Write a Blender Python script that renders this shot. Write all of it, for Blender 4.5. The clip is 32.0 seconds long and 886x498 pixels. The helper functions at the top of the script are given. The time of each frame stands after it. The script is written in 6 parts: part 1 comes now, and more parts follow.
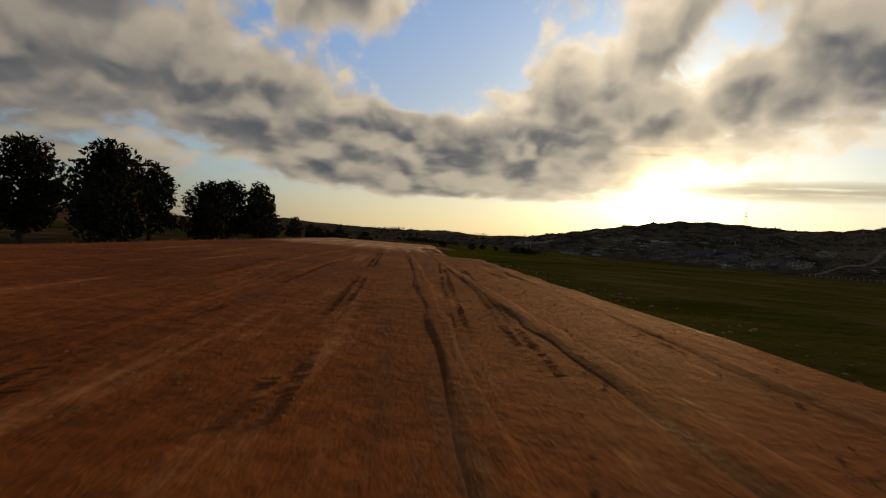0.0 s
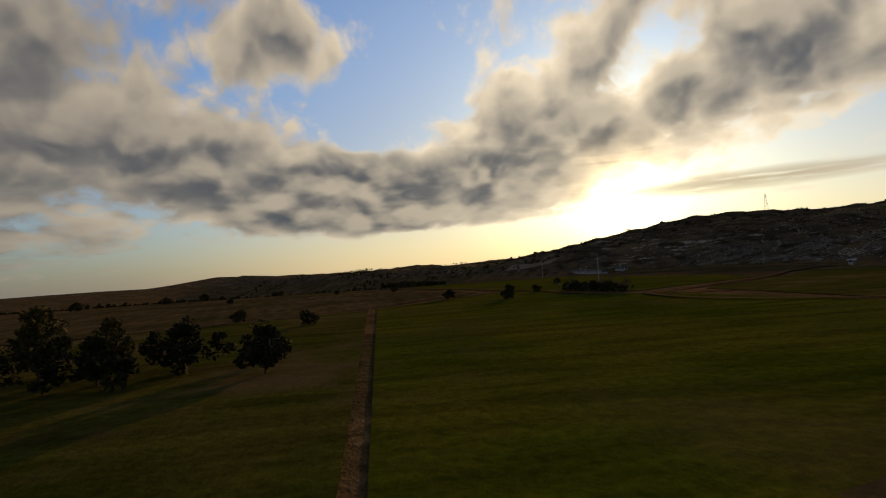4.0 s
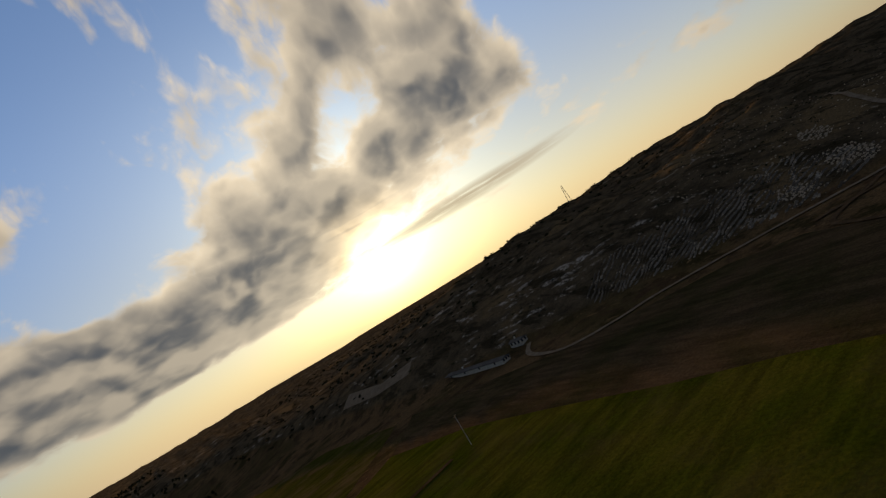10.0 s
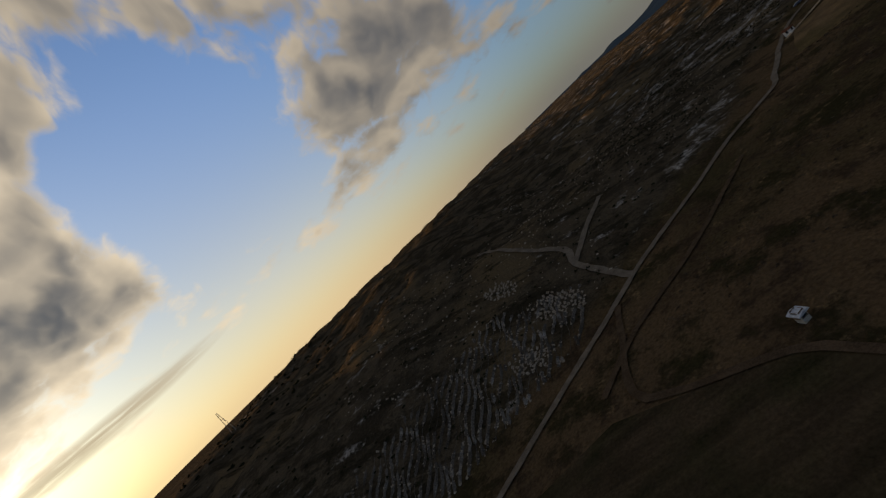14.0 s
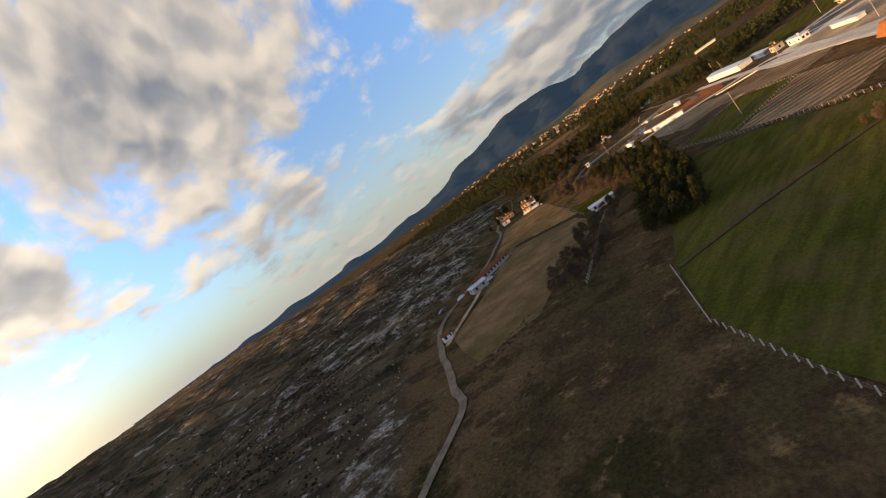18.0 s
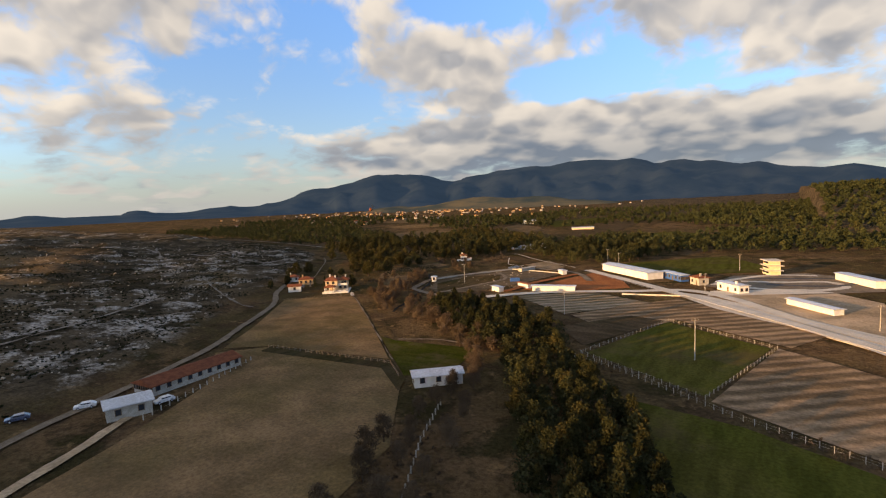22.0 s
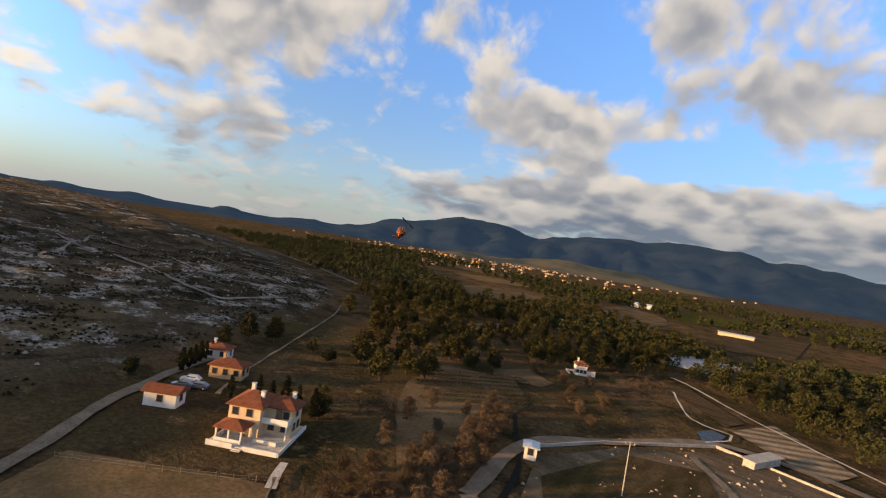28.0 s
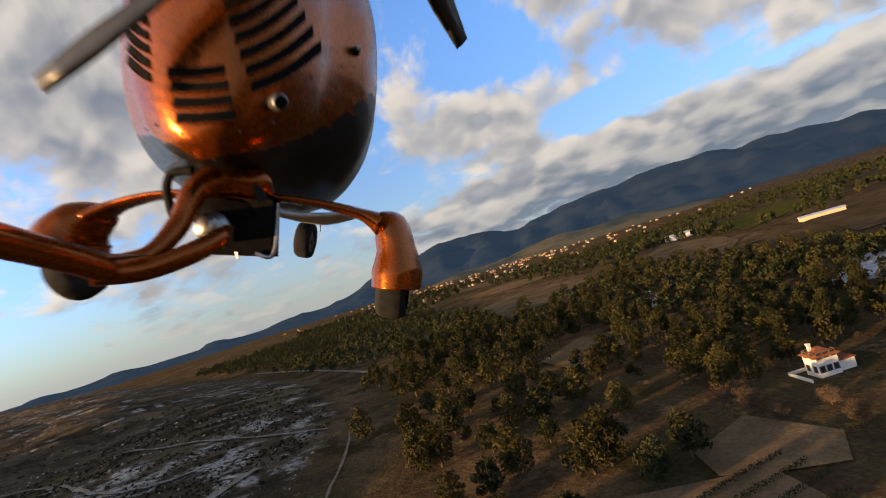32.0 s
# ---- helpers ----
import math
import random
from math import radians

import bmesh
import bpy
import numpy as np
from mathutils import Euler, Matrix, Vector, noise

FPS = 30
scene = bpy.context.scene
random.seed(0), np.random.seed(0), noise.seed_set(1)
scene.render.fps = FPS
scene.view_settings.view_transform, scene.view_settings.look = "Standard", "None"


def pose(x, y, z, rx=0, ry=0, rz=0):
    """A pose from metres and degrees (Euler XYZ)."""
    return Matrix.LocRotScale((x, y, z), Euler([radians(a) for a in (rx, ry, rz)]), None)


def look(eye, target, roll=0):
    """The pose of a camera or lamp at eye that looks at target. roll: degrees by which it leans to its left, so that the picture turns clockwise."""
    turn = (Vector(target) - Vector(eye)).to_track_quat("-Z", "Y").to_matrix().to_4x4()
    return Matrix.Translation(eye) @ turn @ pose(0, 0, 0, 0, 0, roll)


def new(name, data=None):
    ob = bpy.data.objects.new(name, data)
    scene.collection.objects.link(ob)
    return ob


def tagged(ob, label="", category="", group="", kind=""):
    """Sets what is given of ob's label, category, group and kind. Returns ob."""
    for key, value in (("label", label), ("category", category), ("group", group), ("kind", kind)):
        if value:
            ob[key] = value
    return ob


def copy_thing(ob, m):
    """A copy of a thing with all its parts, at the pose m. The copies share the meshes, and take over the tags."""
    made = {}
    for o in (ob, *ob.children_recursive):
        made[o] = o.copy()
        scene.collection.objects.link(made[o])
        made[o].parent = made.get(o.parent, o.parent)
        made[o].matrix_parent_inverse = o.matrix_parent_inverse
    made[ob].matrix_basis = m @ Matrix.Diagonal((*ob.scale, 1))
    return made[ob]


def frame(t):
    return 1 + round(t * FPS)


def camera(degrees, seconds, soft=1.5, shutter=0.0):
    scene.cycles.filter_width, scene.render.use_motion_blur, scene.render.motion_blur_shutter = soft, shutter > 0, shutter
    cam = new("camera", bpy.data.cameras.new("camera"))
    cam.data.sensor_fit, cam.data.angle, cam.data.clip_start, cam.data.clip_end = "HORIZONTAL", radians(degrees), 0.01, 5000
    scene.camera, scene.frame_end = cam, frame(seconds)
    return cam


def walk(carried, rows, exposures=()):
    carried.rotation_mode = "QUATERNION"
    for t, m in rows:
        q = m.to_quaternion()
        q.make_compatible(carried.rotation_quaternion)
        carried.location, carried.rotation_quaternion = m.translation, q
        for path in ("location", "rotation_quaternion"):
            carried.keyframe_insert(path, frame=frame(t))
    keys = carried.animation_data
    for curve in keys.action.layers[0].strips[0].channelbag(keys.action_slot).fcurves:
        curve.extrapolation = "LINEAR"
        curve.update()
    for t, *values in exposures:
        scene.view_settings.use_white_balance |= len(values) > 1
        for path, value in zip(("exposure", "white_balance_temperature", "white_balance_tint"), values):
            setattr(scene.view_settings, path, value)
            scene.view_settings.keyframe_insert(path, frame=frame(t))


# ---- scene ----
cam = camera(82.2, 32.0, soft=1.2, shutter=0.08)
PATH = [
    (0, (0.02, -0.30, 1.62), (0.768, 9.671, 1.414), 4.65),
    (0.5, (-1.44, 13.39, 1.76), (-0.597, 23.350, 1.587), 3.94),
    (1, (-1.91, 26.44, 2.02), (-0.881, 36.384, 1.809), 2.27),
    (1.5, (-2.69, 39.42, 2.15), (-1.657, 49.370, 2.142), 2.37),
    (2, (-3.63, 52.63, 2.31), (-2.641, 62.575, 2.669), 1.71),
    (2.5, (-3.60, 66.07, 3.00), (-2.564, 76.008, 3.463), 0.06),
    (3, (-3.72, 79.65, 4.14), (-2.566, 89.574, 4.586), -1.85),
    (3.5, (-4.14, 92.55, 4.28), (-2.827, 102.456, 4.650), -3.06),
    (5.5, (8.40, 140.12, 14.32), (9.950, 149.964, 15.113), -6.28),
    (6, (8.42, 152.47, 16.92), (10.277, 162.259, 17.706), -8.90),
    (6.5, (8.99, 164.82, 19.59), (11.142, 174.552, 20.368), -12.88),
    (7, (10.16, 176.63, 23.02), (12.541, 186.312, 23.836), -16.09),
    (7.5, (12.03, 188.03, 26.38), (14.683, 197.649, 27.119), -18.39),
    (8, (14.35, 199.19, 29.85), (17.409, 208.686, 30.504), -21.57),
    (8.5, (17.09, 209.74, 33.67), (20.576, 219.098, 34.123), -23.98),
    (9, (20.27, 220.52, 37.49), (24.337, 229.650, 37.912), -26.87),
    (9.5, (22.24, 232.84, 40.30), (27.069, 241.581, 40.773), -29.52),
    (10, (26.30, 244.82, 42.43), (31.887, 253.090, 42.978), -31.19),
    (10.5, (31.54, 255.37, 44.53), (37.832, 263.120, 45.031), -31.86),
    (11, (38.11, 264.58, 46.69), (45.114, 271.705, 47.060), -32.90),
    (11.5, (46.80, 272.63, 47.95), (54.479, 279.026, 48.371), -35.72),
    (12, (56.50, 279.49, 49.21), (64.703, 285.203, 49.548), -38.51),
    (12.5, (66.39, 285.39, 50.53), (75.013, 290.458, 50.642), -40.04),
    (13, (76.34, 290.32, 51.85), (85.400, 294.559, 51.761), -41.30),
    (13.5, (86.32, 294.73, 53.28), (95.772, 297.982, 52.955), -43.33),
    (14, (97.40, 297.64, 53.99), (107.100, 300.000, 53.394), -44.55),
    (14.5, (109.51, 299.51, 53.82), (119.393, 300.824, 53.007), -44.21),
    (15, (122.19, 300.15, 53.04), (132.138, 300.224, 52.014), -43.76),
    (15.5, (135.39, 299.34, 51.01), (145.249, 298.163, 49.838), -43.35),
    (17.5, (192.87, 278.92, 45.07), (201.389, 273.756, 44.184), -35.87),
    (18, (204.18, 270.37, 44.05), (212.205, 264.470, 43.191), -36.35),
    (18.5, (214.74, 260.60, 43.15), (222.262, 254.069, 42.280), -33.39),
    (19, (224.30, 250.17, 42.71), (231.272, 243.064, 41.816), -27.85),
    (19.5, (234.02, 239.28, 42.89), (240.372, 231.626, 41.844), -21.79),
    (20, (243.91, 227.81, 42.99), (249.648, 219.727, 41.678), -14.40),
    (20.5, (253.13, 215.72, 42.69), (258.462, 207.356, 41.369), -7.41),
    (21, (261.81, 203.55, 42.06), (266.995, 195.080, 40.869), -4.56),
    (21.5, (270.05, 191.42, 41.41), (275.291, 182.970, 40.351), -3.86),
    (22, (277.81, 178.89, 40.92), (283.196, 170.520, 39.962), -2.44),
    (22.5, (285.76, 166.96, 40.27), (291.220, 158.627, 39.404), -1.96),
    (23, (293.88, 154.87, 39.51), (299.280, 146.483, 38.835), -0.81),
    (23.5, (302.23, 143.04, 38.95), (307.613, 134.621, 38.455), 1.55),
    (24, (309.75, 131.46, 38.14), (315.267, 123.131, 37.793), 2.96),
    (24.5, (317.47, 120.41, 37.82), (323.139, 112.183, 37.491), 4.23),
    (26.5, (355.62, 74.54, 37.14), (361.602, 66.525, 36.895), 7.50),
    (27, (363.64, 64.48, 37.31), (369.800, 56.608, 37.020), 8.84),
    (27.5, (371.81, 54.64, 37.02), (378.190, 46.934, 36.832), 10.17),
    (28, (380.22, 45.12, 36.82), (386.823, 37.610, 36.714), 9.05),
    (28.5, (388.68, 36.02, 36.75), (395.489, 28.696, 36.660), 8.49),
    (29, (397.67, 27.40, 36.40), (404.548, 20.136, 36.344), 7.36),
    (29.5, (406.34, 18.19, 35.86), (413.216, 10.931, 35.977), 4.96),
    (30, (414.65, 10.21, 35.69), (421.540, 2.962, 35.957), 1.45),
    (30.5, (423.09, 2.52, 35.65), (429.955, -4.739, 35.977), -3.72),
    (31, (431.23, -4.59, 35.69), (438.029, -11.912, 36.063), -7.71),
    (31.5, (438.81, -12.01, 35.83), (445.436, -19.489, 36.327), -11.70),
    (32, (446.31, -18.61, 35.99), (452.633, -26.339, 36.450), -17.26),
]
walk(cam, [(t, look(eye, target, roll)) for t, eye, target, roll in PATH],
     exposures=[(0,-1.78,8400,8),(6,-1.78,8500,8),(10,-1.85,8400,8),(13,-1.9,8400,8),(15.5,-1.25,8400,8),(17.5,-0.2,8200,8),(24,-0.1,7800,8),(28,-0.25,7500,8),(32,-0.25,7400,8)])

# ---- world, sun ----
SKY_STRENGTH, SUN_STRENGTH = 0.88, 11.0
# large cloud masses and clear gaps: azimuth, elevation, half width, half height, amount
CLOUD_BANKS = [
    (30, 20, 29, 12, 0.22), (46, 17, 12, 7, 0.08), (18, 13, 12, 5, 0.12), (7, 21, 7, 5, -0.26), (-1, 16.5, 7, 3.2, -0.20), (-17, 26, 22, 9, 0.10), (34, 23, 4, 4, -0.14), (4, 8.5, 24, 5.5, 0.34), (-30, 14, 16, 13, 0.30),
    (-10, 12, 16, 7, 0.20), (-2, 37, 12, 9, -0.22), (-10, 25, 12, 5, 0.14), (36, 33, 12, 7, 0.10), (38, 14, 15, 5, 0.12), (53, 33, 8, 6, 0.18), (46, 26, 6, 4, 0.14), (62, 22, 13, 14, -0.26),
    (66, 4, 26, 4, -0.20), (85, 15, 12, 6, 0.22), (77, 9.5, 7, 2.6, 0.16), (69, 8, 5, 2.2, 0.14), (100, 12, 14, 6, 0.03), (112, 25, 20, 13, 0.22), (117, 8, 8, 3.4, 0.14),
    (108, 5, 14, 3, 0.06), (131, 14, 10, 9, -0.10), (152, 14, 12, 5, 0.17), (140, 24, 8, 6, 0.08), (150, 22, 9, 4, -0.14), (170, 17, 12, 5, 0.17), (160, 25, 9, 4, 0.12),
    (188, 15, 14, 7, 0.22), (162, 12, 9, 2.4, -0.12), (152, 10.3, 7, 1.8, 0.12), (166, 5.4, 36, 5.0, 0.30), (163, 8.6, 9, 2.2, 0.14), (149, 7.4, 7, 1.6, 0.12), (133, 5, 9, 3, 0.08)]
SUN_AZ, SUN_EL = radians(27.5), radians(7.0)
SUN_DIR = Vector((math.sin(SUN_AZ) * math.cos(SUN_EL), math.cos(SUN_AZ) * math.cos(SUN_EL), math.sin(SUN_EL)))


class Nodes:
    """Short spelling for building a node tree."""

    def __init__(self, tree):
        self.tree = tree
        tree.nodes.clear()

    def put(self, n, k, v):
        s = n.inputs[int(k[1:])] if k[0] == "i" and k[1:].isdigit() else n.inputs[k.replace("_", " ")]
        if isinstance(v, bpy.types.NodeSocket):
            self.tree.links.new(v, s)
        else:
            s.default_value = v

    def math(self, op, a, b=0.0, c=0.0, clamp=False):
        n = self.tree.nodes.new("ShaderNodeMath")
        n.operation, n.use_clamp = op, clamp
        for k, v in (("i0", a), ("i1", b), ("i2", c)):
            self.put(n, k, v)
        return n.outputs[0]

    def vec(self, op, a, b=(0, 0, 0), scale=None):
        n = self.tree.nodes.new("ShaderNodeVectorMath")
        n.operation = op
        self.put(n, "i0", a)
        if op == "SCALE":
            self.put(n, "Scale", scale)
        else:
            self.put(n, "i1", b)
        return n.outputs["Value"] if op in ("DOT_PRODUCT", "LENGTH", "DISTANCE") else n.outputs[0]

    def noise(self, vector, scale, detail=5.0, rough=0.55, distort=0.0):
        n = self.tree.nodes.new("ShaderNodeTexNoise")
        self.put(n, "Vector", vector)
        n.inputs["Scale"].default_value, n.inputs["Detail"].default_value = scale, detail
        n.inputs["Roughness"].default_value, n.inputs["Distortion"].default_value = rough, distort
        return n.outputs[0]

    def span(self, value, low, high, to_low=0.0, to_high=1.0, smooth=True):
        n = self.tree.nodes.new("ShaderNodeMapRange")
        n.interpolation_type = "SMOOTHSTEP" if smooth else "LINEAR"
        for k, v in zip(("i0", "i1", "i2", "i3", "i4"), (value, low, high, to_low, to_high)):
            self.put(n, k, v)
        return n.outputs[0]

    def mix(self, factor, a, b, blend="MIX"):
        n = self.tree.nodes.new("ShaderNodeMix")
        n.data_type, n.blend_type = "RGBA", blend
        self.put(n, "i0", factor)
        self.put(n, "i6", a if isinstance(a, bpy.types.NodeSocket) else (*a, 1.0) if len(a) == 3 else a)
        self.put(n, "i7", b if isinstance(b, bpy.types.NodeSocket) else (*b, 1.0) if len(b) == 3 else b)
        return n.outputs[2]


world = bpy.data.worlds.new("sky")
scene.world = world
world.use_nodes = True
W = Nodes(world.node_tree)
coord = W.tree.nodes.new("ShaderNodeTexCoord").outputs["Generated"]
xyz = W.tree.nodes.new("ShaderNodeSeparateXYZ")
W.put(xyz, "i0", coord)
dx, dy, dz = xyz.outputs
sky = W.tree.nodes.new("ShaderNodeTexSky")
sky.sky_type, sky.sun_disc = "NISHITA", False
sky.sun_elevation, sky.sun_rotation = radians(9.0), SUN_AZ
sky.altitude, sky.air_density, sky.dust_density, sky.ozone_density = 200, 1.0, 1.2, 1.5
cosun = W.math("MAXIMUM", W.vec("DOT_PRODUCT", coord, tuple(SUN_DIR)), 0.0)
clear = W.mix(1.0, W.vec("SCALE", sky.outputs[0], scale=0.16), (1.18, 1.80, 3.00), "MULTIPLY")
clear = W.vec("SCALE", clear, scale=W.math("MULTIPLY_ADD", W.span(dz, 0.15, 0.5), 0.4, W.math("MULTIPLY_ADD", W.math("MULTIPLY", cosun, W.math("SUBTRACT", 1.0, cosun)), 2.6, 1.0)))
# direction as azimuth and elevation in degrees
level = W.math("SQRT", W.math("ADD", W.math("MULTIPLY", dx, dx), W.math("MULTIPLY", dy, dy)))
A = W.math("ADD", W.math("MULTIPLY", W.math("ARCTAN2", W.math("SUBTRACT", 0.0, dy), dx), 57.29578), 90.0)
E = W.math("MULTIPLY", W.math("ARCTAN2", dz, level), 57.29578)


def bank(azimuth, elevation, wide, tall):
    """1 at that direction, falling to 0 at the half width and half height, in degrees."""
    a = W.math("MULTIPLY_ADD", A, 1.0 / wide, -azimuth / wide)
    e = W.math("MULTIPLY_ADD", E, 1.0 / tall, -elevation / tall)
    return W.math("SUBTRACT", 1.0, W.math("MULTIPLY_ADD", a, a, W.math("MULTIPLY", e, e)), clamp=True)


def spread(lift):
    """The direction on a drum, flattened towards the horizon as a level sheet of cloud is."""
    up = W.math("LOGARITHM", W.math("MAXIMUM", W.math("MULTIPLY_ADD", E, 0.2, 1.0 + lift), 0.3), 2.71828)
    drum = W.tree.nodes.new("ShaderNodeCombineXYZ")
    for k, v in zip(("i0", "i1"), (dx, dy)):
        W.put(drum, k, W.math("MULTIPLY", W.math("DIVIDE", v, W.math("MAXIMUM", level, 0.02)), 4.9))
    W.put(drum, "i2", W.math("MULTIPLY", up, 2.3))
    return drum.outputs[0]


def colour_noise(vector, scale):
    n = W.tree.nodes.new("ShaderNodeTexNoise")
    W.put(n, "Vector", vector)
    n.inputs["Scale"].default_value, n.inputs["Detail"].default_value = scale, 3.0
    return n.outputs["Color"]


def billow(vector, scale, detail):
    n = W.tree.nodes.new("ShaderNodeTexVoronoi")
    n.feature, n.normalize = "F1", False
    W.put(n, "Vector", vector)
    n.inputs["Scale"].default_value, n.inputs["Detail"].default_value, n.inputs["Roughness"].default_value = scale, detail, 0.55
    return W.math("SUBTRACT", 0.55, n.outputs["Distance"])


def density(vector, detail):
    """Cloud at a direction: large masses, broken edges and round heads."""
    warp = W.vec("ADD", vector, W.vec("SCALE", W.vec("SUBTRACT", colour_noise(vector, 1.9), (0.5, 0.5, 0.5)), scale=0.42))
    d = W.math("MULTIPLY", W.noise(vector, 0.75, 3.0, 0.5), 0.55)
    d = W.math("ADD", d, W.math("MULTIPLY", W.noise(warp, 2.1, detail, 0.55), 0.42))
    return W.math("ADD", d, W.math("MULTIPLY", billow(warp, 2.6, min(detail, 3.0)), 0.13))


here, smoothed, above = density(spread(0.0), 7.0), density(spread(0.0), 1.0), density(spread(0.34), 1.0)
extra = 0.0
for az, el, wide, tall, much in CLOUD_BANKS:
    extra = W.math("MULTIPLY_ADD", bank(az, el, wide, tall), much, extra)
# cloud added overhead, out of view, to cut the blue fill light
extra = W.math("MULTIPLY_ADD", W.span(E, 36.0, 58.0), 0.42, extra)
# a clear strip low down on the sun's side
extra = W.math("MULTIPLY_ADD", W.math("MULTIPLY", W.span(E, 5.6, 2.6), W.math("MULTIPLY", W.math("POWER", cosun, 1.5), W.span(A, -20.0, 6.0, 0.35, 1.0))), -0.5, extra)
amount = W.math("ADD", here, extra)
mask = W.span(amount, 0.40, 0.56)
thick = W.span(W.math("MULTIPLY_ADD", smoothed, 0.70, W.math("MULTIPLY_ADD", here, 0.30, extra)), 0.44, 0.80)
lit = W.span(W.math("MULTIPLY_ADD", W.math("SUBTRACT", here, smoothed), 0.15, W.math("SUBTRACT", smoothed, above)), -0.11, 0.13)
towards = W.math("POWER", cosun, 2.5)
# against the sun thin cloud shines and thick cloud is dark; away from it the raised heads are lit
rim = W.math("POWER", W.math("SUBTRACT", 1.0, thick), 1.6)
# lit heads are dimmed to a quarter in the unseen overhead cloud
lit = W.math("MULTIPLY", lit, W.span(E, 34.0, 56.0, 1.0, 0.25))
rim = W.math("MULTIPLY_ADD", lit, 0.42, W.math("MULTIPLY_ADD", rim, 0.84, 0.02), clamp=True)
head = W.math("MULTIPLY_ADD", lit, 0.62, W.math("MULTIPLY_ADD", thick, -0.34, W.span(E, 2.5, 8.5, 0.02, 0.42)), clamp=True)
shine = W.math("ADD", W.math("MULTIPLY", rim, towards), W.math("MULTIPLY", head, W.math("SUBTRACT", 1.0, towards)))
shade = W.mix(towards, (0.265, 0.335, 0.49), (0.28, 0.38, 0.585))
# the overhead cloud's shade is dimmed too, so less light reaches the ground
shade = W.vec("SCALE", shade, scale=W.math("MULTIPLY", W.math("MULTIPLY_ADD", thick, -0.22, 1.0), W.span(E, 34.0, 56.0, 1.0, 0.25)))
bright = W.mix(towards, (1.12, 1.06, 1.04), (3.8, 3.5, 3.1))
cloud = W.mix(shine, shade, bright)
# pale band low down, warm on the sun's side
sunside = W.math("MULTIPLY", W.span(cosun, 0.30, 0.88), W.span(A, -30.0, 8.0, 0.3, 1.0))
low = W.math("POWER", W.math("SUBTRACT", 1.0, W.math("MINIMUM", W.math("ABSOLUTE", dz), 1.0)), W.math("MULTIPLY_ADD", sunside, -2.2, 7.0))
haze = W.mix(sunside, (0.62, 0.66, 0.74), (2.9, 2.38, 1.68))
seen = W.mix(W.math("MULTIPLY", low, 0.88), clear, haze)
seen = W.mix(W.math("MULTIPLY", mask, W.math("MULTIPLY_ADD", W.math("POWER", low, 5.0), -0.35, 0.97)), seen, cloud)
# glow round the sun behind thin cloud, crossed by a long thin streak of cloud
wisp = W.noise(W.vec("MULTIPLY", coord, (2.2, 2.2, 34.0)), 2.0, 4.0)
streak = W.math("MULTIPLY", bank(39, 6.9, 16, 1.15), W.span(wisp, 0.30, 0.55))
veil = W.math("SUBTRACT", 1.0, W.math("MULTIPLY_ADD", streak, 0.92, W.math("MULTIPLY", W.span(wisp, 0.52, 0.70), 0.35)), clamp=True)
veil = W.math("MULTIPLY", veil, W.math("MULTIPLY_ADD", thick, -0.72, 1.0))
g1 = W.math("MULTIPLY", W.math("POWER", cosun, 60.0), 0.55)
g2 = W.math("MULTIPLY", W.math("POWER", cosun, 420.0), 9.0)
seen = W.mix(W.math("MULTIPLY", streak, 0.7), seen, (1.35, 1.02, 0.70))
glow = W.vec("SCALE", (1.0, 0.80, 0.50), scale=W.math("MULTIPLY", W.math("ADD", g1, g2), veil))
total = W.vec("ADD", seen, glow)
back = W.tree.nodes.new("ShaderNodeBackground")
W.put(back, "Color", total)
back.inputs["Strength"].default_value = SKY_STRENGTH
W.tree.links.new(back.outputs[0], W.tree.nodes.new("ShaderNodeOutputWorld").inputs[0])

sun = new("sun", bpy.data.lights.new("sun", "SUN"))
sun.data.energy, sun.data.angle, sun.data.color = SUN_STRENGTH, radians(0.8), (1.0, 0.62, 0.31)
sun.matrix_world = look((0, 0, 300), tuple(Vector((0, 0, 300)) - SUN_DIR))


